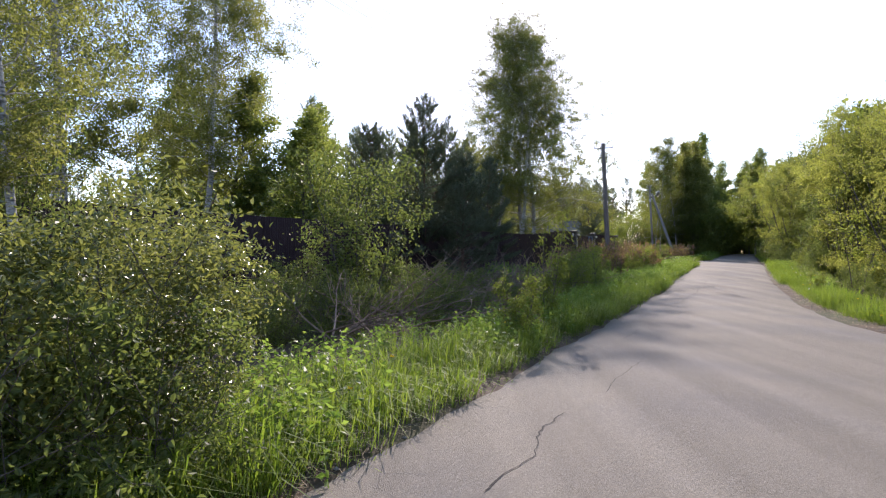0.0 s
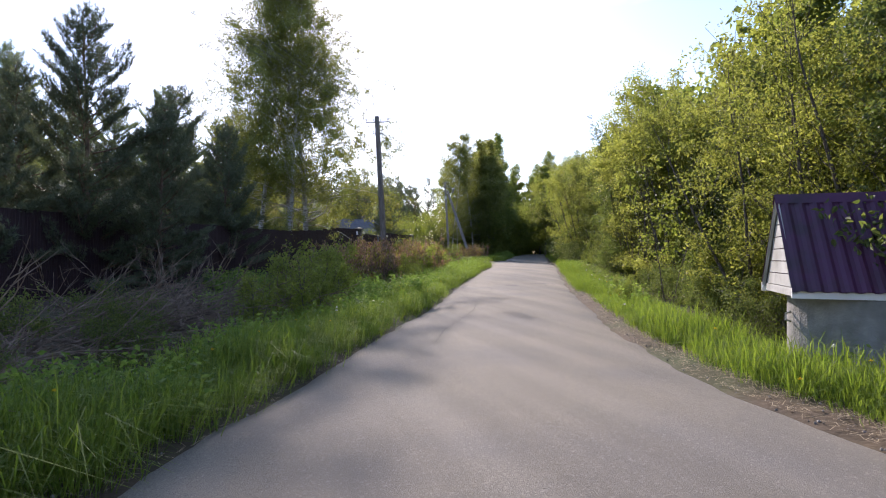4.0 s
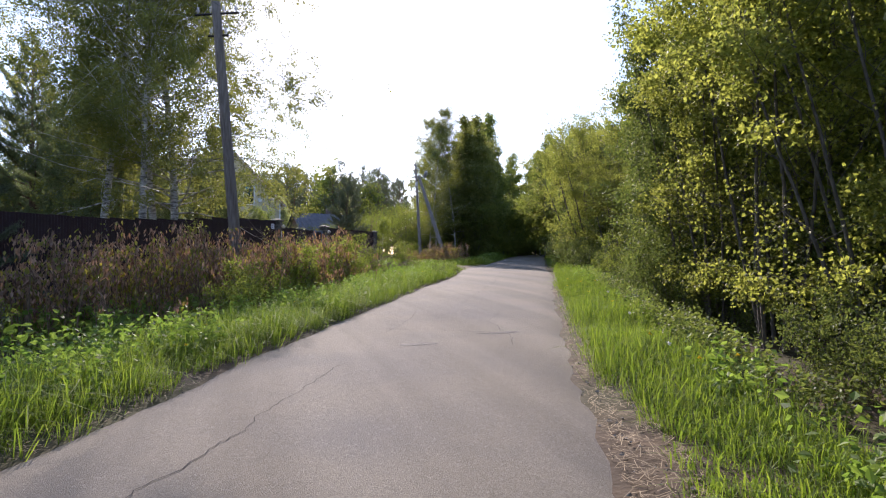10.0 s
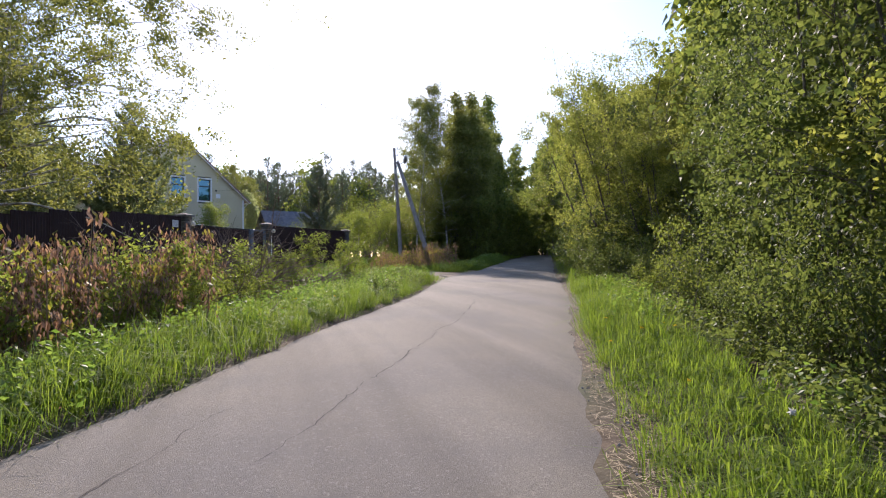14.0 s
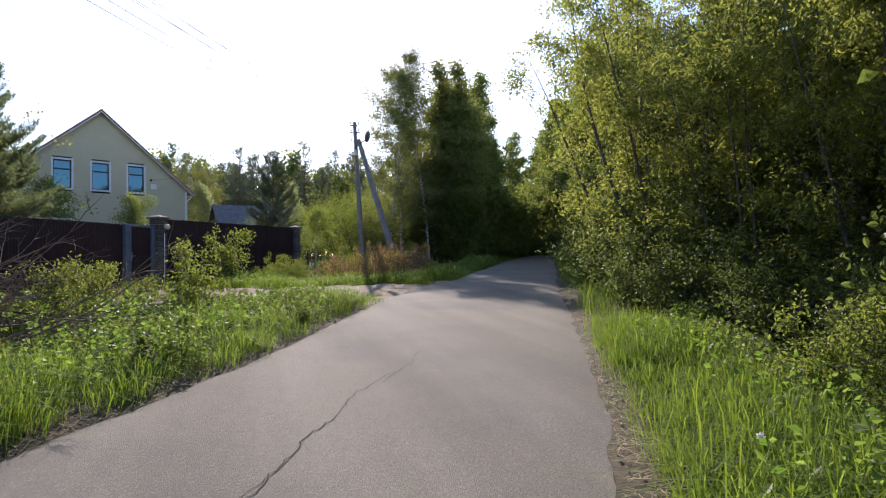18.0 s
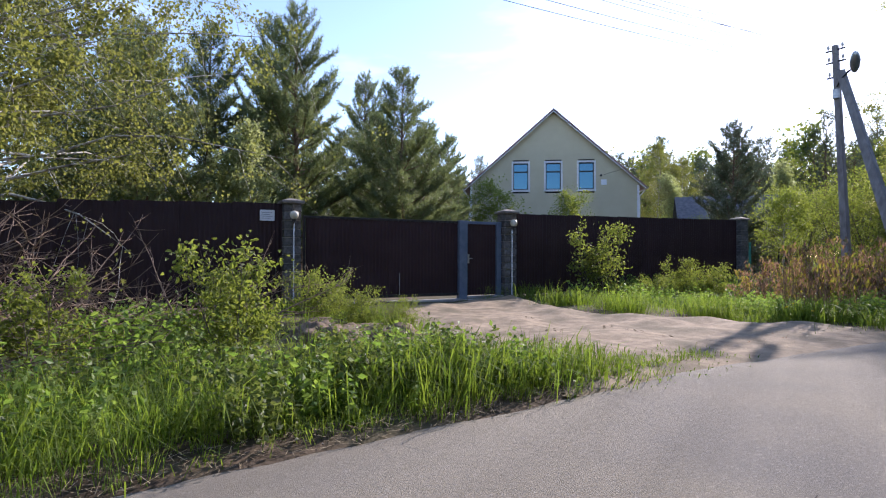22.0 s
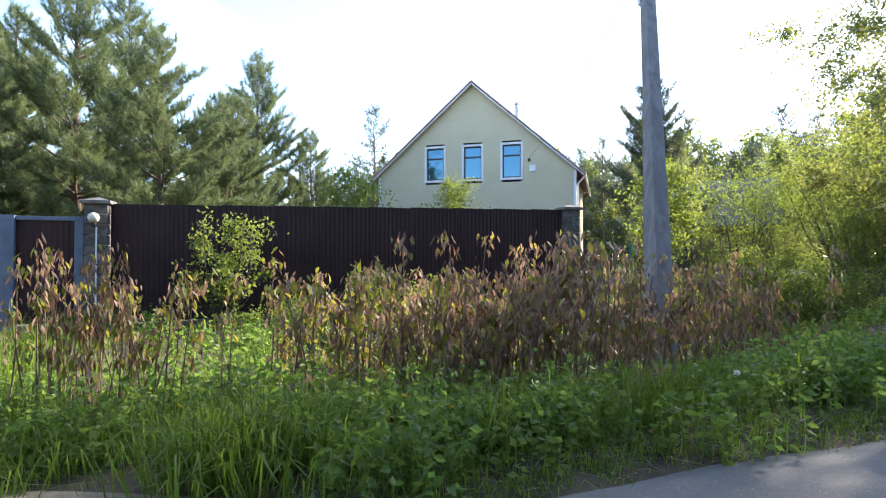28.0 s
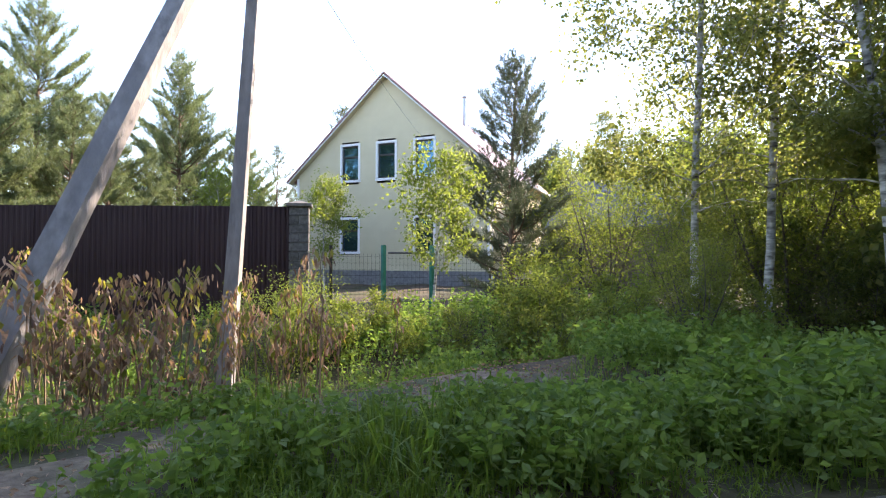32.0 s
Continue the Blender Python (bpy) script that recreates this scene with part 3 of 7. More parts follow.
def blob(name, cx, cy, ra, rb, turn, material, parent, zf, lift, seed, ragged=0.18, rings=5):
    """A flat ragged patch that follows the surface zf."""
    g = np.random.default_rng(seed)
    n = 28
    ang = np.arange(n) * 2 * np.pi / n
    wob = 1 + ragged * np.convolve(np.r_[h := g.normal(0, 1, n), h], np.ones(3) / 3, "same")[n // 2:n // 2 + n]
    v, f = [(cx, cy)], []
    for k in range(1, rings + 1):
        rr = k / rings
        ex, ey = ra * rr * wob * np.cos(ang), rb * rr * wob * np.sin(ang)
        v += list(zip(cx + ex * math.cos(turn) - ey * math.sin(turn), cy + ex * math.sin(turn) + ey * math.cos(turn)))
    v = np.array(v)
    a = Acc()
    z = zf(v[:, 0], v[:, 1]) + lift
    z[-n:] -= lift
    i = np.arange(n)
    a.add(np.c_[v, z], np.stack([0 * i, 1 + i, 1 + (i + 1) % n], 1))
    for k in range(rings - 1):
        b = 1 + k * n
        a.f.append(np.stack([b + i, b + n + i, b + n + (i + 1) % n, b + (i + 1) % n], 1))
    return obj(name, a, material, parent, smooth=True)


road_at = lambda x, y: road_z(*sp(x, y))
blob("patch", 12.7, 24.8, 0.3, 0.1, 0.1, PATCH, road, road_at, 0.006, 5)
blob("patch", 14.1, 25.4, 0.34, 0.07, 0.05, PATCH, road, road_at, 0.006, 6)

# sandy apron before the gate, and the trodden track by the second pole
APRON = np.array([(12.6, 49.3), (15.3, 53.7), (16.6, 52.6), (18.2, 51.2), (20.4, 50.9), (22.0, 51.0), (22.7, 50.8), (23.6, 51.6), (24.6, 52.4), (25.4, 52.0), (24.6, 49.4), (23.5, 47.0), (22.0, 44.6), (20.4, 44.2), (18.4, 45.0), (17.0, 46.4), (15.6, 47.7), (13.8, 48.9)])
TRACK = np.array([(27.3, 56.6), (28.5, 57.7), (28.3, 58.5), (27.9, 59.2), (27.85, 60.0), (28.1, 61.4), (28.1, 63.0), (27.0, 63.7), (26.1, 62.9), (25.9, 61.2), (26.4, 60.0), (26.9, 58.9), (26.95, 57.8)])


def inside(poly, x, y, wave=0.25):
    x = x + wave * np.sin(3.1 * y + 0.7 * x)
    y = y + wave * np.sin(2.7 * x + 1.0)
    hit = np.zeros(x.shape, bool)
    for (x0, y0), (x1, y1) in zip(poly, np.roll(poly, -1, 0)):
        hit ^= ((y0 > y) != (y1 > y)) & (x < (x1 - x0) * (y - y0) / (y1 - y0 + 1e-12) + x0)
    return hit


def poly_depth(poly, x, y):
    """How far a place lies from the outline."""
    best = np.full(np.shape(x), 1e9)
    for (x0, y0), (x1, y1) in zip(poly, np.roll(poly, -1, 0)):
        k = np.clip(((x - x0) * (x1 - x0) + (y - y0) * (y1 - y0)) / ((x1 - x0) ** 2 + (y1 - y0) ** 2), 0, 1)
        best = np.minimum(best, np.hypot(x - x0 - k * (x1 - x0), y - y0 - k * (y1 - y0)))
    return best


PATCH_Z = {}


def bare_patch(name, poly, grid, material, label, category, ruts, lift=0.055):
    """A sheet of bare earth just proud of the ground, thinning out to its rim, with lumps and wheel ruts."""
    x0, x1, y0, y1 = poly[:, 0].min() - 0.3, poly[:, 0].max() + 0.3, poly[:, 1].min() - 0.3, poly[:, 1].max() + 0.3

    def zf(x, y):
        s, p = sp(x, y)
        ql = np.interp(s, EDGE_L[:, 0], EDGE_L[:, 1]) - p
        lump = np.array([0.02 * noise.noise(Vector((a * 1.3, b * 1.3, 3))) + 0.009 * noise.noise(Vector((a * 3.4, b * 3.4, 7))) + 0.012 * noise.noise(Vector((a * 11, b * 11, 1))) for a, b in zip(x.ravel(), y.ravel())]).reshape(x.shape)
        w = np.zeros(x.shape)
        for c, turn in ruts:
            d = np.abs(math.cos(turn) * x + math.sin(turn) * y - c + 0.12 * np.sin(0.8 * y))
            w -= 0.03 * np.exp(-(d / 0.13) ** 2) * (1 + 0.4 * np.sin(16 * (math.sin(turn) * x - math.cos(turn) * y)))
        rim = step(0.0, 0.55, poly_depth(poly, x, y))
        return ground_z(x, y) + (lift + lump * lift / 0.055 + w) * step(0.0, 1.3, ql) * rim + 0.014 * rim - 0.03 * (1 - rim) + 0.07 * (1 - step(-0.15, 0.12, ql)) - 0.035 * (1 - step(-0.35, -0.05, ql))

    PATCH_Z[name] = zf
    a = Acc()
    sheet(a, np.arange(x0, x1, grid), np.arange(y0, y1, grid), zf, lambda x, y: inside(poly, x, y, 0) & (DY * x - DX * y < np.interp(DX * x + DY * y, EDGE_L[:, 0], EDGE_L[:, 1]) + 0.45))
    return tagged(obj(name, a, material, smooth=True), label, category, kind="structure")


driveway = bare_patch("driveway", APRON, 0.09, SAND, "bare sandy driveway with ruts before the metal gate", "driveway", [(44.5, 1.1), (45.9, 1.1), (42.6, 0.95)])
bare_patch("footpath", TRACK, 0.12, TRACKSOIL, "trodden bare-earth path leaving the road beside the pole", "path", [], 0.004)


def tyre_print(x, y, turn, rows, cols, seed):
    """Lug ridges that a tyre has pressed up in the sand."""
    g = np.random.default_rng(seed)
    a = Acc()
    for i in range(rows):
        for j in range(cols):
            u, v = (i - rows / 2) * 0.065 + g.normal(0, 0.006), (j - cols / 2) * 0.11 + g.normal(0, 0.008)
            lu, lv, t = 0.022 * g.uniform(0.7, 1.2), 0.05 * g.uniform(0.6, 1.1), turn + g.normal(0, 0.08)
            c, s = math.cos(turn), math.sin(turn)
            px, py = x + c * u - s * v, y + s * u + c * v
            z = float(PATCH_Z["driveway"](np.array([[px]]), np.array([[py]]))[0, 0])
            h = 0.004 * g.uniform(0.3, 1.1)
            ct, st = math.cos(t), math.sin(t)
            ring = [(px + ct * p * lu - st * q * lv, py + st * p * lu + ct * q * lv) for p, q in ((-1, -1), (1, -1), (1, 1), (-1, 1))]
            top = [(px + 0.35 * (rx - px), py + 0.7 * (ry - py)) for rx, ry in ring]
            a.add([(*r, z - 0.015) for r in ring] + [(*r, z + h) for r in top], [(0, 1, 5, 4), (1, 2, 6, 5), (2, 3, 7, 6), (3, 0, 4, 7), (4, 5, 6, 7)])
    return part("tyre_print", a, SAND, driveway)


tyre_print(18.75, 47.84, 2.0, 8, 3, 1)
tyre_print(19.9, 48.25, 2.0, 9, 3, 2)
tyre_print(20.5, 47.95, 2.0, 6, 2, 3)
tyre_print(19.4, 48.6, 1.9, 7, 2, 4)
tyre_print(17.6, 49.3, 2.1, 9, 2, 5)

# ---- fence, gate ----
FU = (0.482, 0.876)
FENCE = frame3(11.84, 48.67, 0, *FU)          # x along the fence, y away from the road
fence = tagged(new("metal_fence"), "dark brown corrugated metal fence along the plot", "fence")
fence.matrix_world = FENCE


def sheet_mesh(name, width, height, pitch=0.1, depth=0.009):
    """A trapezoidal corrugated steel sheet with thickness, standing on z = 0."""
    xs, ys = [], []
    x = 0.0
    while x < width - 1e-6:
        for dx, dy in ((0.0, 0), (0.32, 0), (0.46, 1), (0.86, 1)):
            if x + dx * pitch <= width + 1e-6:
                xs.append(x + dx * pitch)
                ys.append(-dy * depth)
        x += pitch
    xs.append(width)
    ys.append(0.0)
    k = len(xs)
    zs = (0.0, height)
    a = Acc()
    front = [(xs[n], ys[n] - 0.001, z) for z in zs for n in range(k)]
    back = [(xs[n], ys[n] + 0.001, z) for z in zs for n in range(k)]
    n = np.arange(k - 1)
    a.add(front, np.stack([n, n + 1, n + k + 1, n + k], 1))
    a.add(back, np.stack([n + 1, n, n + k, n + k + 1], 1))
    a.f.append(np.stack([n + k, n + k + 1, n + 3 * k + 1, n + 3 * k], 1))
    return fast_mesh(name, a)


PANEL = sheet_mesh("fence_sheet", 1.15, 2.42)
TOPS = np.array([(-60, 2.3), (-36, 2.42), (-27, 2.53), (-17, 2.6), (-12, 2.68), (-8, 2.9), (-5, 3.2), (-1, 3.32), (6, 3.33), (17, 3.5)])


def put(name, mesh, m, material, parent, label=""):
    ob = obj(name, mesh, material, parent, label)
    ob.matrix_local = m
    return ob


def top_at(u):
    return float(np.interp(u, TOPS[:, 0], TOPS[:, 1]))


for k in range(40):
    u = -0.48 - 1.13 * (k + 1)
    put("fence_sheet", PANEL, pose(u, 0.01 * (k % 2), top_at(u + 0.5) - 2.42, 0, 0.25 * math.sin(k * 2.3), 0), METAL_BROWN if k < 14 else FENCE_PURPLE, fence)
for k in range(10):
    u = 6.3 + 1.05 * k
    put("fence_sheet", PANEL, pose(u, 0.01 * (k % 2), top_at(u + 0.5) - 2.42, 0, 0.2 * math.sin(k * 1.7), 0), METAL_BROWN, fence)
a = Acc()
for u0, u1 in ((-46, -0.5), (6.3, 16.6)):
    for dz in (0.45, 1.9):
        us = np.arange(u0, u1, 1.5)
        tube(a, [(u, 0.05, top_at(u) - 2.42 + dz) for u in us], np.full(len(us), 0.025), 4)
obj("rail", a, DARK_STEEL, fence)


def pillar(name, u, z0, z1, label):
    """A square pillar of dark split blocks with a flat cap; block by block."""
    e = tagged(new(name), label, "pillar", "fence pillars")
    e.matrix_world = FENCE @ pose(u, 0, 0)
    h, g = 0.2, 0.012
    bm = box_bm(-0.18, -0.18, z0 - 0.4, 0.18, 0.18, z1)
    part("core", bm, CONCRETE, e)
    n = int(round((z1 - z0) / h))
    course = PILLAR_BLOCK
    for k in range(n):
        for side in (-1, 1):
            ob = put("block", course, pose(0, 0, z0 + (k + 0.5) * (z1 - z0) / n, 0, 0, (90 if k % 2 else 0) + (180 if side > 0 else 0)), BLOCK, e)
    a = box_bm(-0.27, -0.27, z1, 0.27, 0.27, z1 + 0.07, 0.012)
    bmesh.ops.create_cone(a, cap_ends=True, segments=4, radius1=0.34, radius2=0.04, depth=0.07, matrix=Matrix.Translation((0, 0, z1 + 0.105)) @ Matrix.Rotation(radians(45), 4, "Z"))
    part("cap", a, CAP, e, "flat grey concrete cap")
    return e


_bm = bmesh.new()
box_bm(-0.205, -0.205, -0.094, 0.205, -0.003, 0.094, 0.014, _bm)
for v in _bm.verts:
    if v.co.y < -0.19:
        v.co.y += 0.012 * noise.noise(v.co * 9)
PILLAR_BLOCK = bpy.data.meshes.new("block")
_bm.to_mesh(PILLAR_BLOCK)
_bm.free()
pillar("fence_pillar", -0.25, 0.84, 3.32, "dark grey split-block gate pillar with a lamp")
pillar("fence_pillar", 6.08, 0.84, 3.32, "dark grey split-block gate pillar beside the wicket door")
pillar("fence_pillar", 16.85, 0.95, 3.48, "dark grey split-block pillar at the fence end")


def wall_lamp(u):
    e = empty("wall_lamp", FENCE @ pose(u, -0.36, 3.03), "round yellowish glass globe lamp on the gate pillar", "lamp", "gate lamps")
    bm = bmesh.new()
    bmesh.ops.create_uvsphere(bm, u_segments=20, v_segments=14, radius=0.105)
    part("globe", bm, GLOBE, e, smooth=True)
    a = Acc()
    lathe(a, [(0.045, -0.15), (0.05, -0.12), (0.05, -0.09)], 12)
    part("socket", a, DARK_STEEL, e)
    a = Acc()
    tube(a, [(0, 0, -0.13), (0, 0.05, -0.2), (0, 0.13, -0.2)], [0.014] * 3, 6)
    part("bracket", a, DARK_STEEL, e)
    a = Acc()
    tube(a, [(0.02, 0.12, -0.18), (0.02, 0.12, -1.2), (0.02, 0.12, -2.1)], [0.016] * 3, 8)
    part("conduit", a, TRIM, e, "pale conduit pipe")
    return e


wall_lamp(-0.25)
wall_lamp(6.08)

gate = tagged(new("sliding_gate"), "closed dark brown corrugated sliding gate with a blue-grey frame", "gate")
gate.matrix_world = FENCE @ pose(0, 0.02, 0)
GATE_SHEET = sheet_mesh("gate_sheet", 4.3, 2.02)
put("leaf", GATE_SHEET, pose(0.12, 0, 1.0), METAL_BROWN, gate)
bm = box_bm(0.06, -0.03, 0.95, 4.42, 0.03, 1.03, 0.006)
box_bm(0.06, -0.03, 2.99, 4.42, 0.035, 3.05, 0.006, bm)
box_bm(0.04, -0.035, 0.94, 0.1, 0.03, 3.05, 0.006, bm)
part("frame", bm, DARK_STEEL, gate)
a = Acc()
tube(a, [(2.62, -0.05, 1.02), (2.62, -0.05, 1.6)], [0.012, 0.012], 6)
part("bolt", a, STEEL, gate)
beam = tagged(obj("threshold_beam", box_bm(-0.05, -0.16, 0.62, 4.5, 0.16, 0.86, 0.02), CONCRETE), "pale concrete threshold beam under the gate", "beam")
beam.matrix_world = FENCE @ pose(0, 0, 0)

wicket = tagged(new("wicket_door"), "closed dark brown metal wicket door in a blue-grey steel frame", "door")
wicket.matrix_world = FENCE @ pose(0, 0, 0)
part("post", box_bm(4.42, -0.1, 0.6, 4.68, 0.08, 3.07, 0.01), STEEL_BLUE, wicket, "wide blue-grey steel post")
part("jamb", box_bm(5.68, -0.08, 0.6, 5.84, 0.08, 3.06, 0.01), STEEL_BLUE, wicket)
part("lintel", box_bm(4.68, -0.05, 2.98, 5.68, 0.05, 3.06, 0.008), STEEL_BLUE, wicket)
put("leaf", sheet_mesh("wicket_sheet", 1.0, 2.03), pose(4.68, 0.0, 0.95), METAL_BROWN, wicket)
part("sill", box_bm(4.66, -0.16, 0.86, 5.86, 0.1, 0.93, 0.008), CONCRETE, wicket, "pale sill")
bm = box_bm(4.71, -0.06, 1.86, 4.76, -0.03, 2.12, 0.006)
handle = part("lock_plate", bm, STEEL, wicket)
a = Acc()
tube(a, [(4.735, -0.045, 2.0), (4.735, -0.09, 2.0), (4.84, -0.095, 2.0)], [0.011] * 3, 8)
part("handle", a, STEEL, handle)
step_slab = tagged(obj("doorstep", box_bm(4.45, -0.75, 0.6, 6.0, -0.17, 0.86, 0.02), CONCRETE), "grey concrete doorstep before the wicket", "step")
step_slab.matrix_world = FENCE

notice = tagged(new("notice_board"), "small white paper notice on the fence sheet", "sign")
notice.matrix_world = FENCE @ pose(-0.82, -0.045, 3.02)
part("sheet", box_bm(-0.17, -0.004, -0.13, 0.17, 0.004, 0.13, 0.002), PAPER, notice)
for k in range(4):
    part("text_line", box_bm(-0.13, -0.008, 0.06 - 0.045 * k, 0.12 - 0.05 * (k % 2), -0.0045, 0.07 - 0.045 * k), INK, notice)
a = Acc()
tube(a, [(-0.44, -0.26, 2.1), (-0.55, -0.1, 2.0), (-0.62, -0.07, 1.7), (-0.6, -0.07, 1.45), (-0.5, -0.1, 1.3), (-0.44, -0.24, 1.35), (-0.46, -0.25, 1.6)], [0.012] * 7, 6)
loop = tagged(obj("cable_loop", a, WIRE, smooth=True), "loop of black cable hanging beside the gate pillar", "cable")
loop.matrix_world = FENCE

# ---- house ----
HOUSE = frame3(8.27, 73.27, 0, 0.891, 0.454)    # x along the gable, y into the house
house = tagged(new("house"), "two-storey house with beige siding and a steep maroon gable roof", "house")
house.matrix_world = HOUSE
G0, WALL_Y, HW, DEPTH = 1.15, 0.38, 5.4, 10.5
EAVE, PEAK = 6.85, 11.6
slope = (PEAK - EAVE) / HW
WINS = [(-2.12, 6.38, 8.34), (0.0, 6.38, 8.34), (2.12, 6.38, 8.34), (-2.12, 2.7, 4.55), (2.12, 2.7, 4.55)]
WW = 0.5
# gable boards, one by one, cut round the windows
zb, board_h = 1.85, 0.2
while zb < PEAK - 0.1:
    z0, z1 = zb, zb + board_h
    half = HW if z1 < EAVE else max(0.05, (PEAK - z1) / slope)
    half0 = HW if z0 < EAVE else max(0.05, (PEAK - z0) / slope)
    cuts = sorted((c - WW - 0.02, c + WW + 0.02) for c, w0, w1 in WINS if z1 > w0 + 0.02 and z0 < w1 - 0.02)
    xs = [-half0] + [v for c in cuts for v in c] + [half0]
    for k in range(0, len(xs), 2):
        l, r = xs[k], xs[k + 1]
        lt, rt = (l if k else -half), (r if k < len(xs) - 2 else half)
        a = Acc()
        yb, yo = WALL_Y, WALL_Y - 0.022
        a.add([(l, yo, z0), (r, yo, z0), (rt, yo + 0.002, z1), (lt, yo + 0.002, z1), (l, yb, z0), (r, yb, z0), (rt, yb, z1), (lt, yb, z1)],
              [(0, 1, 2, 3), (4, 5, 1, 0), (3, 2, 6, 7), (5, 6, 2, 1), (4, 0, 3, 7)])
        part("siding_board", a, SIDING, house)
    zb += board_h
# wall cores: gable with window openings left as recesses, sides and back
bm = bmesh.new()
for x0, x1, y0, y1, z0, z1 in ((-HW, -HW + 0.2, WALL_Y + 0.01, DEPTH, G0 - 0.3, EAVE), (HW - 0.2, HW, WALL_Y + 0.01, DEPTH, G0 - 0.3, EAVE), (-HW + 0.2, HW - 0.2, DEPTH - 0.2, DEPTH, G0 - 0.3, EAVE)):
    box_bm(x0, y0, z0, x1, y1, z1, 0, bm)
part("side_wall", bm, SIDING, house)
# added sheet behind the windows; the unlit room is put into its dark colour
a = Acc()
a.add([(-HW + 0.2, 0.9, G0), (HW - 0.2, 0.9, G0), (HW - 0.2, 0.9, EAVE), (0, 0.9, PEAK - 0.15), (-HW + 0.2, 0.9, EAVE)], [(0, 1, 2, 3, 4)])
part("inner_wall", a, ROOM_DARK, house)
a = Acc()
a.add([(-HW, DEPTH, EAVE), (HW, DEPTH, EAVE), (0, DEPTH, PEAK)], [(1, 0, 2)])
part("back_gable", a, SIDING, house)
part("plinth", box_bm(-HW - 0.03, WALL_Y - 0.06, G0 - 0.4, HW + 0.03, DEPTH + 0.03, 1.85, 0.01), PLINTH, house, "grey masonry plinth")
for sgn in (-1, 1):
    part("corner_trim", box_bm(sgn * HW - 0.07, WALL_Y - 0.05, 1.86, sgn * HW + 0.07, WALL_Y + 0.08, EAVE - 0.12, 0.008), TRIM, house)
# roof: two thick slopes with ribs, white verge boards below
VX = 5.85
for sgn in (-1, 1):
    a = Acc()
    zt = lambda x: PEAK + 0.16 - slope * abs(x)
    xs = np.linspace(0, VX, 2)
    y0, y1 = -0.02, DEPTH + 0.4
    ys = np.linspace(y0, y1, 31)
    top = [(sgn * x, y, zt(x) + (0.03 if k % 2 else 0)) for k, y in enumerate(ys) for x in xs]
    bot = [(sgn * x, y, zt(x) - 0.1) for y in ys for x in xs]
    k = np.arange(30) * 2
    up = np.stack([k, k + 1, k + 3, k + 2], 1)
    a.add(top, up if sgn < 0 else up[:, ::-1])
    a.add(bot, up[:, ::-1] if sgn < 0 else up)
    n0 = 62
    a.f.append(np.array([[0, 1, n0 + 1, n0], [60, 61, n0 + 61, n0 + 60]]))
    a.f.append(np.stack([k + 1, k + 3, n0 + k + 3, n0 + k + 1], 1))
    part("roof_slope", a, ROOF_RED, house, "maroon ribbed metal roof")
    a = Acc()
    pts = [(0, zt(0) - 0.145), (sgn * VX, zt(VX) - 0.145), (sgn * VX, zt(VX) - 0.205), (0, zt(0) - 0.215)]
    a.add([(x, 0.0, z) for x, z in pts] + [(x, 0.035, z) for x, z in pts], [(0, 1, 2, 3), (4, 7, 6, 5), (0, 4, 5, 1), (1, 5, 6, 2), (2, 6, 7, 3)])
    part("verge_board", a, TRIM, house, "white verge board")
    a = Acc()
    pts = [(sgn * 0.02, zt(0) - 0.19), (sgn * VX, zt(VX) - 0.19)]
    a.add([(pts[0][0], 0.03, pts[0][1]), (pts[1][0], 0.03, pts[1][1]), (pts[1][0], WALL_Y + 0.01, pts[1][1]), (pts[0][0], WALL_Y + 0.01, pts[0][1])], [(0, 1, 2, 3)])
    part("soffit", a, SIDING, house)
    a = Acc()
    tube(a, [(sgn * (VX + 0.05), 0.0, zt(VX) - 0.1), (sgn * (VX + 0.05), DEPTH + 0.4, zt(VX) - 0.12)], [0.065, 0.065], 8)
    part("gutter", a, TRIM, house, smooth=True)
    a = Acc()
    tube(a, [(sgn * (VX + 0.05), 0.5, zt(VX) - 0.15), (sgn * (HW + 0.12), 0.55, zt(VX) - 0.6), (sgn * (HW + 0.12), 0.55, 1.3)], [0.045] * 3, 8)
    part("downpipe", a, TRIM, house)
for c, w0, w1 in WINS:
    w = part("window", box_bm(c - WW, WALL_Y + 0.05, w0 + 0.1, c - WW + 0.07, WALL_Y + 0.13, w1 - 0.1, 0.006), WIN_FRAME, house, "dark-framed window with a transom and white trim")
    for b in ((c + WW - 0.07, w0 + 0.1, c + WW, w1 - 0.1), (c - WW, w1 - 0.17, c + WW, w1 - 0.1), (c - WW, w0 + 0.1, c + WW, w0 + 0.17), (c - WW + 0.07, w1 - 0.72, c + WW - 0.07, w1 - 0.63)):
        part("frame_bar", box_bm(b[0], WALL_Y + 0.05, b[1], b[2], WALL_Y + 0.13, b[3], 0.006), WIN_FRAME, w)
    part("pane", box_bm(c - WW + 0.06, WALL_Y + 0.09, w0 + 0.16, c + WW - 0.06, WALL_Y + 0.1, w1 - 0.7), GLASS, w)
    part("pane", box_bm(c - WW + 0.06, WALL_Y + 0.09, w1 - 0.64, c + WW - 0.06, WALL_Y + 0.1, w1 - 0.16), GLASS, w)
    for b in ((c - WW - 0.1, w0, c - WW + 0.012, w1), (c + WW - 0.012, w0, c + WW + 0.1, w1), (c - WW - 0.1, w1 - 0.1, c + WW + 0.1, w1 + 0.02), (c - WW - 0.12, w0 - 0.02, c + WW + 0.12, w0 + 0.1)):
        part("trim", box_bm(b[0], WALL_Y - 0.06, b[1], b[2], WALL_Y + 0.05, b[3], 0.006), TRIM, w, "white window trim")
a = Acc()
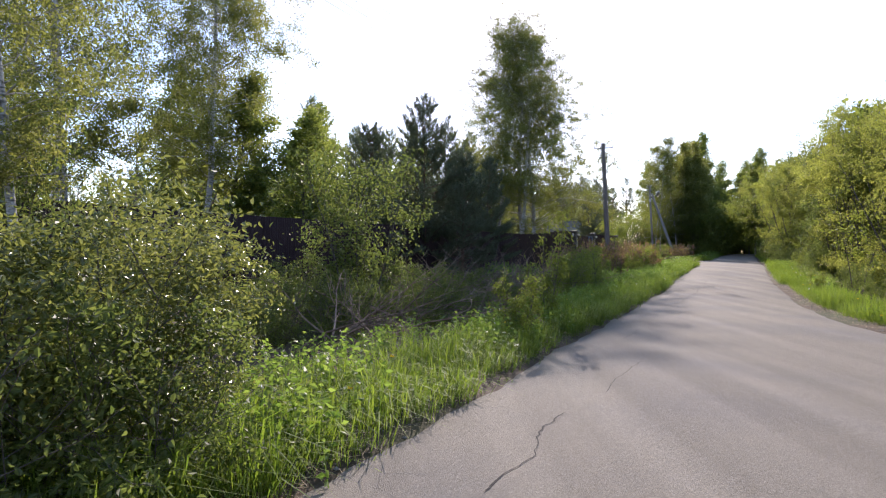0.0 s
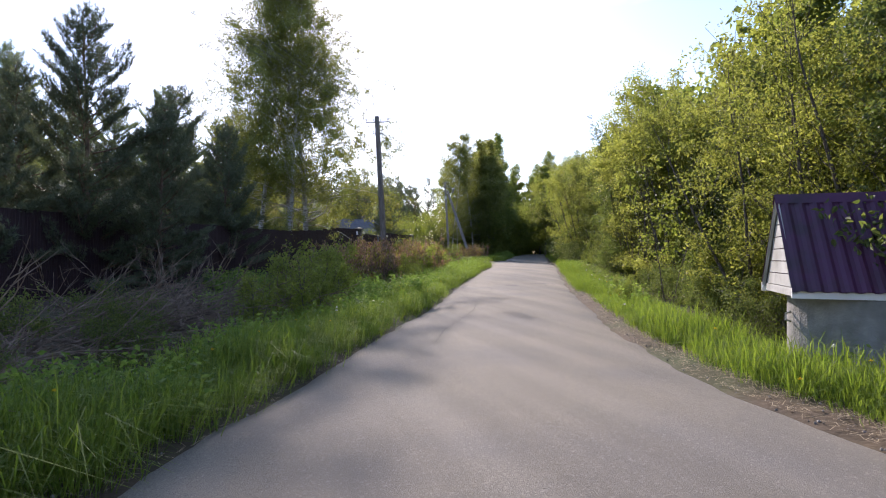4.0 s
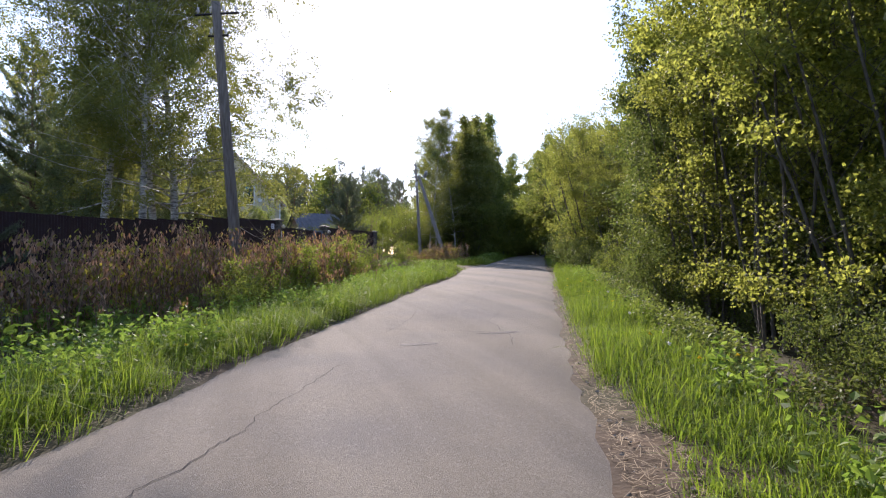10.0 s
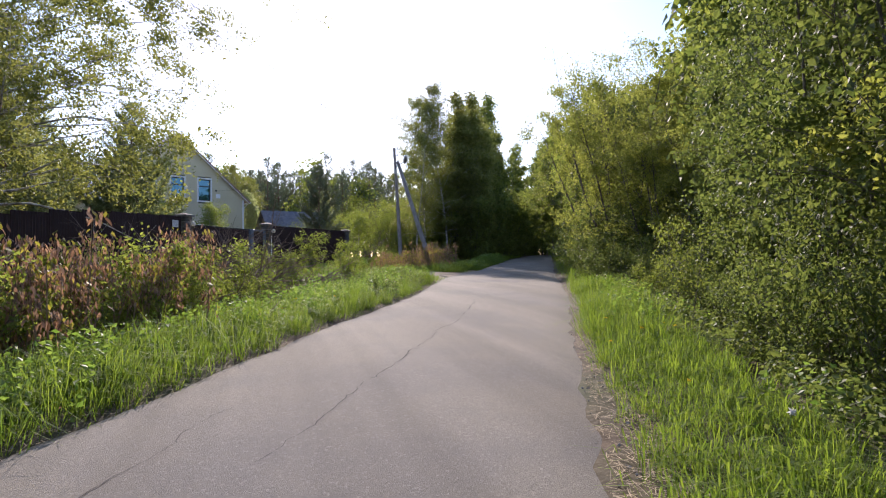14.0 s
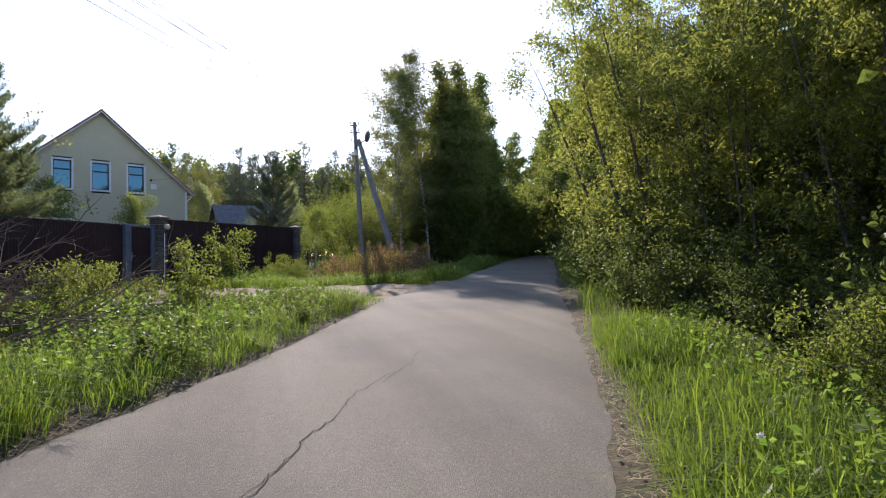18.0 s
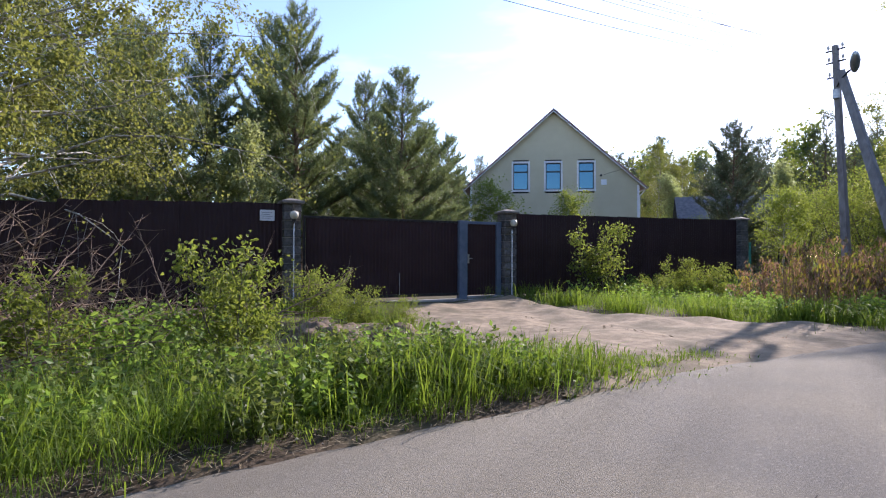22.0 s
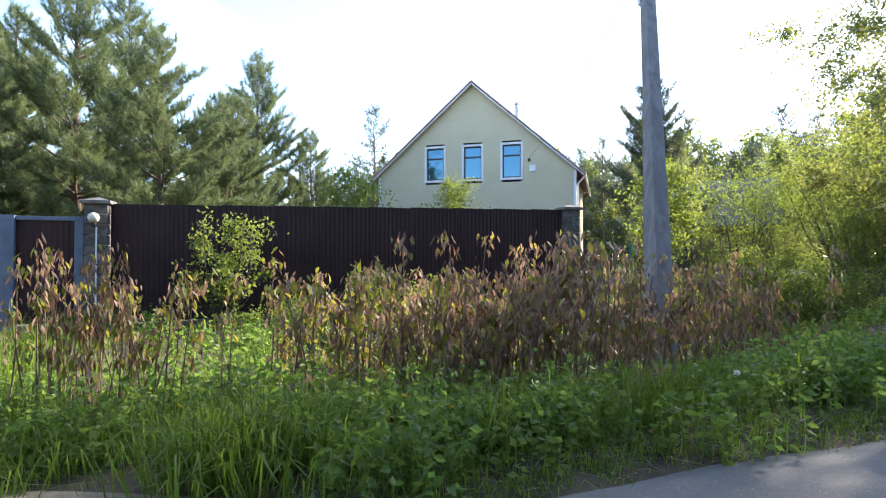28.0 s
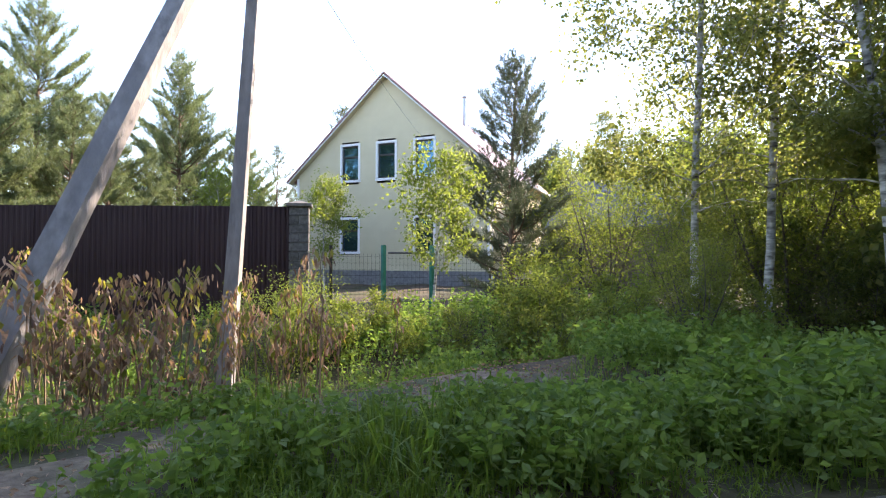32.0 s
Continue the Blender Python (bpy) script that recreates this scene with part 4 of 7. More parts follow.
lathe(a, [(0.13, 9.9), (0.13, 12.3), (0.1, 12.31), (0.1, 12.45), (0.2, 12.46), (0.2, 12.5), (0.02, 12.64)], 14, (1.22, 8.0, 0))
part("chimney_pipe", a, STEEL, house, "round steel chimney pipe with a cap")
part("meter_box", box_bm(3.05, WALL_Y - 0.1, 6.75, 3.4, WALL_Y - 0.03, 7.1, 0.01), TRIM, house)
a = Acc()
lathe(a, [(0.03, 7.3), (0.07, 7.32), (0.07, 7.42), (0.03, 7.44)], 8, (3.05, WALL_Y - 0.1, 0))
part("wire_bracket", a, DARK_STEEL, house)

# ---- grey house behind ----
shed = tagged(new("shed"), "low timber house with a grey corrugated gable roof behind the trees", "shed")
shed.matrix_world = frame3(17.6, 81.0, 1.1, 0.96, 0.28)
part("wall", box_bm(-3.0, -2.4, -0.3, 3.0, 2.4, 2.9), PLANK, shed)
for sgn in (-1, 1):
    a = Acc()
    ys = np.linspace(-3.4, 3.4, 35)
    v = [(x, sgn * w, 5.1 - 0.85 * w + (0.03 if k % 2 else 0)) for k, x in enumerate(ys) for w in (0, 2.9)]
    k = np.arange(34) * 2
    a.add(v, np.stack([k, k + 1, k + 3, k + 2], 1))
    a.add([(x, y, z - 0.06) for x, y, z in v], np.stack([k + 2, k + 3, k + 1, k], 1))
    part("roof_slope", a, ROOF_GREY, shed)
for sgn in (-1, 1):
    a = Acc()
    a.add([(sgn * 3.0, -2.4, 2.9), (sgn * 3.0, 2.4, 2.9), (sgn * 3.0, 0, 5.0)], [(0, 1, 2)])
    part("gable", a, PLANK, shed)
part("chimney", box_bm(0.8, 0.3, 4.2, 1.3, 0.8, 5.7, 0.01), BLOCK, shed)

# ---- poles and wires ----
def taper_pole(name, base, top, w0, w1, material, parent, label="", sides=4):
    a = Acc()
    b, t = np.array(base, float), np.array(top, float)
    tube(a, [b + (t - b) * f for f in np.linspace(0, 1, 9)], np.linspace(w0, w1, 9), sides, True)
    return obj(name, a, material, parent, label, smooth=sides > 6)


def crossarm(parent, base, way, n, gap):
    """A short steel arm with insulators."""
    base, way = np.array(base, float), np.array(way, float)
    a = Acc()
    half = (n - 1) / 2 * gap + 0.08
    tube(a, [base - way * half, base + way * half], [0.028, 0.028], 4, True)
    arm = obj("crossarm", a, DARK_STEEL, parent)
    ends = []
    for k in range(n):
        c = base + way * (k - (n - 1) / 2) * gap
        a = Acc()
        lathe(a, [(0.012, 0), (0.012, 0.06), (0.035, 0.07), (0.04, 0.12), (0.028, 0.13), (0.036, 0.16), (0.02, 0.19)], 10, c)
        obj("insulator", a, PORCELAIN, arm, smooth=True)
        ends.append(c + np.array([0, 0, 0.14]))
    return ends


P2B, P2T = np.array([23.28, 60.75, 0.0]), np.array([22.96, 61.4, 9.0])
pole2 = tagged(new("utility_pole"), "grey concrete utility pole with a slanting brace and street lamp", "pole", "utility poles")
taper_pole("pole_shaft", P2B, P2T, 0.15, 0.1, POLE_MAT, pole2, "weathered grey concrete shaft")
taper_pole("brace", (24.72, 57.72, 0.1), (23.1, 61.0, 8.0), 0.19, 0.13, POLE_MAT, pole2, "slanting grey concrete brace")
across = np.array([0.9, -0.44, 0])
ends2 = []
for dz, n in ((8.85, 2), (8.45, 2), (7.95, 2)):
    c = P2B + (P2T - P2B) * dz / 9.0
    ends2 += crossarm(pole2, c, across, n, 0.42)
a = Acc()
tube(a, [(23.0, 61.2, 7.6), (23.1, 60.9, 7.75), (23.3, 60.4, 7.85)], [0.03] * 3, 8)
arm = obj("lamp_arm", a, DARK_STEEL, pole2)
bm = bmesh.new()
bmesh.ops.create_uvsphere(bm, u_segments=16, v_segments=10, radius=0.2)
for v in bm.verts:
    v.co.x *= 0.7
    v.co.y *= 1.9
    v.co.z *= 0.5 if v.co.z > 0 else 0.8
bm.transform(look((0, 0, 0), (0, 0, -1)).to_3x3().to_4x4() @ Matrix.Rotation(radians(-40), 4, "X"))
bmesh.ops.translate(bm, vec=(23.42, 60.17, 8.02), verts=bm.verts)
obj("lamp_head", bm, STEEL, arm, "oval grey street-lamp head", smooth=True)
part("junction_box", box_bm(22.88, 61.1, 7.2, 23.08, 61.26, 7.5, 0.01), STEEL, pole2)

P1B, P1T = np.array([10.33, 33.6, -0.3]), np.array([9.66, 32.87, 7.9])
pole1 = tagged(new("utility_pole"), "leaning weathered utility pole with a short crossarm above dry stalks", "pole", "utility poles")
taper_pole("pole_shaft", P1B, P1T, 0.16, 0.11, POLE_WOOD, pole1, "brown-grey weathered shaft", 10)
ends1 = crossarm(pole1, P1B + (P1T - P1B) * 0.965, across, 4, 0.34) + crossarm(pole1, P1B + (P1T - P1B) * 0.9, across, 2, 0.4)


def wire(p, q, sag, r=0.0065):
    p, q = np.array(p, float), np.array(q, float)
    t = np.linspace(0, 1, 25)[:, None]
    pts = p + (q - p) * t - np.array([0, 0, 4 * sag]) * t * (1 - t)
    a = Acc()
    tube(a, pts, np.full(25, r), 5)
    return tagged(obj("overhead_wire", a, WIRE), "thin dark overhead power line between the poles", "cable", "overhead wires")


for p, q in zip(ends1, ends2):
    wire(p, q, 0.45)
for k, e in enumerate(ends2[:4]):
    wire(e, (43 + 0.4 * k, 92, 10.0), 0.6)
for k, e in enumerate(ends1[:4]):
    wire(e, (-12 + 0.34 * k, -2, 8.2), 0.6)
wire(ends2[4], (10.68, 74.96, 7.35), 0.35)

# ---- well and sacks ----
well = empty("draw_well", frame3(11.25, 12.05, 0, 0.79, -0.613), "concrete-ring draw well under a purple corrugated gable roof", "well")
zg = gz(11.25, 12.2)
a = Acc()
lathe(a, [(0.8, zg - 0.3), (0.8, 0.86), (0.78, 0.88), (0.68, 0.88), (0.66, 0.85), (0.66, 0.3)], 40)
part("ring", a, RING, well, "grey concrete well ring", smooth=False)
a = Acc()
tube(a, [(-0.8, -0.12, 0.66), (-0.86, -0.12, 0.64), (-0.86, -0.12, 0.56), (-0.8, -0.12, 0.54)], [0.014] * 4, 6)
part("lifting_eye", a, STEEL, well)
RL, RD, RZ0, RZ1 = 0.95, 0.78, 0.92, 2.08
bm = box_bm(-RL + 0.04, -RD + 0.06, 0.885, RL - 0.04, RD - 0.06, 0.98, 0.005)
part("base_frame", bm, AGED, well, "pale timber base frame")
for sgn in (-1, 1):
    part("fascia", box_bm(-RL, sgn * RD - 0.02, 0.87, RL, sgn * RD + 0.02, 0.99, 0.005), TRIM, well, "pale fascia board")
    a = Acc()
    xs = [-RL + 2 * RL * k / 48 for k in range(49)]
    rise = [0.02 * (1 if (k // 2) % 2 else 0) for k in range(49)]
    nl = unit((0, sgn * (RZ1 - RZ0), RD))
    v = []
    for x, h in zip(xs, rise):
        for y, z in ((0.0, RZ1), (sgn * (RD + 0.05), RZ0 + 0.0)):
            v.append((x, y + nl[1] * h, z + nl[2] * h + 0.03))
    k = np.arange(48) * 2
    f = np.stack([k, k + 1, k + 3, k + 2], 1)
    a.add(v, f)
    a.add(np.array(v) - np.array([0, nl[1], nl[2]]) * 0.012, f[:, ::-1])
    part("roof_sheet", a, METAL_PURPLE, well, "purple corrugated roof sheet")
a = Acc()
a.add([(-RL - 0.01, -0.09, RZ1 - 0.06), (-RL - 0.01, 0, RZ1 + 0.065), (-RL - 0.01, 0.09, RZ1 - 0.06), (RL + 0.01, -0.09, RZ1 - 0.06), (RL + 0.01, 0, RZ1 + 0.065), (RL + 0.01, 0.09, RZ1 - 0.06)], [(0, 3, 4, 1), (1, 4, 5, 2)])
part("ridge_cap", a, METAL_PURPLE, well)
for sgn in (-1, 1):
    for k in range(7):
        z0, z1 = 0.99 + k * 0.155, 0.99 + (k + 1) * 0.155 - 0.012
        w0, w1 = RD * (RZ1 - z0) / (RZ1 - RZ0) - 0.03, max(0.01, RD * (RZ1 - z1) / (RZ1 - RZ0) - 0.03)
        x = sgn * (RL - 0.05)
        a = Acc()
        a.add([(x, -w0, z0), (x, w0, z0), (x, w1, z1), (x, -w1, z1)] + [(x - sgn * 0.02, -w0, z0), (x - sgn * 0.02, w0, z0), (x - sgn * 0.02, w1, z1), (x - sgn * 0.02, -w1, z1)], [(0, 1, 2, 3), (4, 7, 6, 5), (3, 2, 6, 7), (0, 4, 5, 1)])
        part("gable_board", a, AGED, well)
    for side in (-1, 1):
        a = Acc()
        tube(a, [(sgn * (RL - 0.03), side * (RD + 0.02), RZ0), (sgn * (RL - 0.03), 0.0, RZ1 + 0.0)], [0.03, 0.03], 4)
        part("barge_board", a, AGED, well)


def sack(x, y, r, h, seed, turn):
    """A slumped white plastic sack, crumpled."""
    bm = bmesh.new()
    bmesh.ops.create_icosphere(bm, subdivisions=5, radius=1.0)
    off = Vector((seed * 3.1, seed * 1.7, 0))
    for v in bm.verts:
        c = v.co.copy()
        n1, n2, n3 = noise.noise(c * 1.1 + off), abs(noise.noise(c * 2.4 + off)), abs(noise.noise(Vector((c.x * 7, c.y * 7, c.z * 3)) + off))
        k = 1 + 0.28 * n1 - 0.3 * n2 - 0.17 * n3 ** 0.8 + 0.05
        v.co = Vector((c.x * r[0] * k, c.y * r[1] * k, max(c.z * k, -0.25) * h))
    m = frame3(x, y, gz(x, y) + 0.22 * h, math.cos(turn), math.sin(turn))
    ob = obj("sack", bm, BAG, smooth=True)
    ob.matrix_world = m
    return tagged(ob, "crumpled white plastic sack lying in the grass by the well", "sack", "white sacks")


sack(9.65, 9.85, (0.68, 0.38), 0.46, 1, -0.6)
sack(9.4, 8.9, (0.5, 0.36), 0.36, 2, 0.2)


# ---- mesh garden fence and green gate before the house ----
def mesh_panel(p, q, z0, z1, gap=0.1):
    """Thin wires up and across between two places."""
    a = Acc()
    p, q = np.array(p, float), np.array(q, float)
    n = max(2, int(np.linalg.norm(q - p) / gap))
    for k in range(n + 1):
        c = p + (q - p) * k / n
        tube(a, [(*c, z0), (*c, z1)], [0.0035, 0.0035], 3)
    for z in np.arange(z0, z1 + 0.01, gap * 1.6):
        tube(a, [(*p, z), (*q, z)], [0.0035, 0.0035], 3)
    return a


FPOSTS = [(17.1, 61.9), (18.1, 63.7), (18.75, 64.85), (19.4, 66.0), (20.0, 67.1), (21.0, 68.9), (22.0, 70.7)]
gate = tagged(new("garden_gate"), "green-painted steel garden gate with wire mesh", "gate")
for x, y in FPOSTS[3:5]:
    part("gate_post", box_bm(x - 0.05, y - 0.05, gz(x, y) - 0.2, x + 0.05, y + 0.05, 2.72, 0.008), GREENPAINT, gate, "green square gate post")
part("mesh", mesh_panel((19.46, 66.1), (19.94, 67.0), 1.25, 2.5), DARK_STEEL, gate)
a = Acc()
for z in (1.25, 2.52):
    tube(a, [(19.46, 66.1, z), (19.94, 67.0, z)], [0.022, 0.022], 4, True)
part("gate_rail", a, DARK_STEEL, gate)
garden_fence = tagged(new("mesh_fence"), "low wire-mesh fence on dark steel posts before the house", "fence")
for k, (x, y) in enumerate(FPOSTS):
    if k not in (3, 4):
        part("fence_post", box_bm(x - 0.03, y - 0.03, gz(x, y) - 0.2, x + 0.03, y + 0.03, 2.7, 0.006), DARK_STEEL, garden_fence)
    if k + 1 < len(FPOSTS) and k != 3:
        part("mesh", mesh_panel(FPOSTS[k], FPOSTS[k + 1], 1.3, 2.5), DARK_STEEL, garden_fence)

# ---- trees and bushes ----
def broadleaf(name, seed, H, base, R, n_limb, leaf, n_leaf, bark, leafmat, label, category, stems=1, splay=0.15, r0=0.12, aspect=0.55, droop=0.25, elev=(25, 60), lift=0.25,
              profile=None, twigs=6, clump=0.28, lean=(0, 0), lump=1.3, fine=True, ovate=False):
    """A tree or bush: stems, limbs, twigs and leaves that hang in clumps round the twig ends. Stands at the origin."""
    g = np.random.default_rng(seed)
    profile = profile or (lambda f: math.sin(math.pi * min(1, 0.12 + 0.88 * f)) ** 0.7)
    wood, anchors, ways, sizes = Acc(), [], [], []
    for st in range(stems):
        az = 2 * math.pi * (st + g.uniform(-0.3, 0.3)) / max(1, stems)
        out = splay * g.uniform(0.5, 1.3) if stems > 1 else 0
        h = H * g.uniform(0.82, 1.0) if stems > 1 else H
        d = (math.cos(az) * out + lean[0], math.sin(az) * out + lean[1], 1.0)
        p0 = (0.12 * stems * 0.3 * math.cos(az), 0.12 * stems * 0.3 * math.sin(az), -0.2) if stems > 1 else (0, 0, -0.2)
        line = limb(g, p0, d, h + 0.2, 14, 0.05 if stems > 1 else 0, 0.035)
        rr = r0 * g.uniform(0.8, 1.1) * np.linspace(1, 0.06, 15) ** 0.9
        tube(wood, line, rr, 8 if stems == 1 else 6)
        n = max(6, n_limb // stems)
        for k in range(n):
            f = base + (0.985 - base) * ((k + g.uniform(0, 1)) / n)
            fc = (f - base) / (1 - base)
            p, way = on_line(line, f)
            a2 = k * 2.4 + g.uniform(-0.5, 0.5) + st
            el = radians(g.uniform(*elev)) * (0.6 + 0.8 * fc)
            L = R * profile(fc) * g.uniform(0.55, 1.15)
            if L < 0.12:
                continue
            d = (math.cos(a2) * math.cos(el), math.sin(a2) * math.cos(el), math.sin(el))
            li = limb(g, p, d, L, 5, lift, 0.13)
            rl = max(0.006, 0.26 * np.interp(f, np.linspace(0, 1, 15), rr))
            tube(wood, li, np.linspace(rl, 0.004, 6), 4)
            for q in range(twigs):
                ft = g.uniform(0.25, 1.0)
                pt, wt = on_line(li, min(ft, 0.999))
                dt = unit(wt * 0.6 + g.normal(0, 0.6, 3) + np.array([0, 0, 0.15 - droop]))
                lt = max(0.15, L * g.uniform(0.2, 0.45))
                tw = limb(g, pt, dt, lt, 3, -droop * 0.6, 0.15)
                if fine and q % 2 == 0:
                    tube(wood, tw, np.linspace(min(rl * 0.5, 0.008), 0.002, 4), 3)
                anchors += [tw[1], tw[2], tw[3]]
                ways += [unit(tw[-1] - tw[0])] * 3
                sizes += [L] * 3
    anchors, ways = np.array(anchors), np.array(ways)
    # weights per clump leave gaps and thick places
    w = g.gamma(lump, 1.0, len(anchors)) * np.repeat(g.gamma(lump * 1.4, 1.0, len(anchors) // (3 * twigs) + 1), 3 * twigs)[:len(anchors)] * np.array(sizes)
    idx = g.choice(len(anchors), n_leaf, p=w / w.sum())
    pos = anchors[idx] + np.clip(g.normal(0, clump, (n_leaf, 3)), -2 * clump, 2 * clump) * np.array([1, 1, 0.8])
    pos[:, 2] = np.maximum(pos[:, 2], 0.04)
    lf = Acc()
    leaves(lf, g, pos, ways[idx], leaf, aspect, droop, ovate=ovate)
    e = tagged(new(name), label, category)
    part("trunk", wood, bark, e, smooth=True)
    part("crown", lf, leafmat, e)
    return e


def pine(name, seed, H, base, R, needle, label, dense=1.0, count=15, n_limb=60, up=0.55, size=0.17, cone=0.75):
    """A pine: whorled limbs that turn up at their ends and needle tufts round the shoots."""
    g = np.random.default_rng(seed)
    wood, pts, ways = Acc(), [], []
    line = limb(g, (0, 0, -0.2), (0, 0, 1), H + 0.2, 12, 0, 0.015)
    tube(wood, line, 0.016 * H * np.linspace(1, 0.04, 13), 9)
    whorls = max(8, n_limb // 5)
    for w in range(whorls):
        f = base + (0.985 - base) * (w / (whorls - 1)) ** 0.92
        fc = (f - base) / (1 - base)
        for k in range(5):
            p, _ = on_line(line, min(0.99, f + g.uniform(-0.02, 0.02)))
            az = k * 1.2566 + w * 0.9 + g.uniform(-0.35, 0.35)
            L = R * (1 - fc) ** cone * (0.75 + 0.35 * math.sin(min(1, fc * 3 + 0.4) * 1.5)) * g.uniform(0.45, 1.2) + 0.22
            if g.uniform() < 0.1:
                continue
            el = radians(g.uniform(-8, 14) + 38 * fc)
            li = limb(g, p, (math.cos(az) * math.cos(el), math.sin(az) * math.cos(el), math.sin(el)), L, 5, up, 0.08)
            tube(wood, li, np.linspace(0.0045 * H * (1 - 0.7 * fc) + 0.004, 0.005, 6), 4)
            nt = max(3, int(L * 7 * dense))
            for q in range(nt):
                ft = 0.25 + 0.75 * (q + g.uniform(0, 1)) / nt
                pt, wt = on_line(li, min(ft, 0.999))
                side = unit(np.cross(wt, (0, 0, 1))) * (1 if q % 2 else -1)
                dt = unit(wt * 0.8 + side * g.uniform(0.3, 0.9) + np.array([0, 0, g.uniform(0.1, 0.5)]))
                lt = L * 0.3 * (1.15 - ft) + 0.14
                for r in range(max(1, int(lt / 0.16))):
                    pts.append(pt + dt * (lt - 0.16 * r) + g.normal(0, 0.03, 3))
                    ways.append(unit(dt + np.array([0, 0, 0.35])))
            pts.append(li[-1])
            ways.append(unit(li[-1] - li[-2] + np.array([0, 0, 0.5])))
    pts.append(line[-1])
    ways.append(np.array([0, 0, 1.0]))
    nd = Acc()
    needles(nd, g, np.array(pts), np.array(ways), size, size * 0.12, count, 0.62, size * 1.3)
    e = tagged(new(name), label, "tree")
    part("trunk", wood, BARK_PINE, e, smooth=True)
    part("crown", nd, needle, e)
    return e


def plant_at(e, x, y, turn=0.0, k=1.0, dz=0.0, kz=None):
    """Moves a freshly built thing to its place."""
    e.matrix_world = pose(x, y, gz(x, y) + dz, 0, 0, turn) @ Matrix.Diagonal((k, k, kz or k, 1))
    return e


def again(e, x, y, turn, k=1.0, kz=None, label="", dz=0.0):
    c = copy_thing(e, pose(x, y, gz(x, y) + dz, 0, 0, turn))
    c.scale = (k, k, kz or k)
    if label:
        tagged(c, label)
    return c


rnd = np.random.default_rng(77)
column = lambda f: 0.55 + 0.45 * math.sin(math.pi * min(1, f * 1.05))
spire = lambda f: (0.6 + 0.4 * math.sin(math.pi * f)) * (1 - 0.8 * f ** 3)
# willow and alder scrub beside the road
HEDGE = [
    broadleaf("willow_bush", 11, 7.4, 0.13, 2.3, 126, 0.075, 34000, BARK_GREY, LEAF_WILLOW, "tall yellow-green willow scrub beside the road", "bush", stems=7, splay=0.28, r0=0.06, aspect=0.5, profile=column, twigs=7, clump=0.11, lump=0.75, ovate=True),
    broadleaf("willow_bush", 12, 6.4, 0.11, 2.1, 126, 0.075, 32000, BARK_GREY, LEAF_WILLOW, "leafy yellow-green willow bush beside the road", "bush", stems=8, splay=0.34, r0=0.05, aspect=0.5, profile=column, twigs=7, clump=0.11, lump=0.75, ovate=True),
    broadleaf("alder_tree", 13, 8.4, 0.15, 2.3, 140, 0.086, 38000, BARK_GREY, LEAF_SHADE, "tall dark green alder with leaves to the ground", "tree", stems=5, splay=0.16, r0=0.07, aspect=0.7, profile=column, twigs=7, clump=0.12, lump=0.75),
    broadleaf("alder_tree", 14, 7.2, 0.15, 2.3, 140, 0.086, 36000, BARK_GREY, LEAF_SHADE, "dense green alder scrub beside the road", "tree", stems=6, splay=0.24, r0=0.06, aspect=0.7, profile=column, twigs=7, clump=0.12, lump=0.75),
    broadleaf("alder_tree", 15, 8.0, 0.04, 2.5, 80, 0.24, 8500, BARK_GREY, LEAF_ALDER, "dark green alder scrub behind the roadside bushes", "tree", fine=False, stems=4, splay=0.2, r0=0.07, aspect=0.7, profile=column, twigs=7, clump=0.22),
    broadleaf("alder_tree", 16, 8.4, 0.1, 2.4, 126, 0.09, 34000, BARK_GREY, LEAF_SHADE, "shaded dark green alder scrub with thin grey stems", "tree", stems=7, splay=0.2, r0=0.042, aspect=0.7, profile=column, twigs=7, clump=0.13, lump=0.9),
]
HEDGE.append(broadleaf("alder_tree", 17, 8.6, 0.13, 2.4, 120, 0.078, 36000, BARK_GREY, LEAF_WILLOW, "leafy yellow-green alder with thin grey stems beside the road", "tree", stems=9, splay=0.2, r0=0.04, aspect=0.7, profile=column, twigs=7, clump=0.13, lump=0.9))
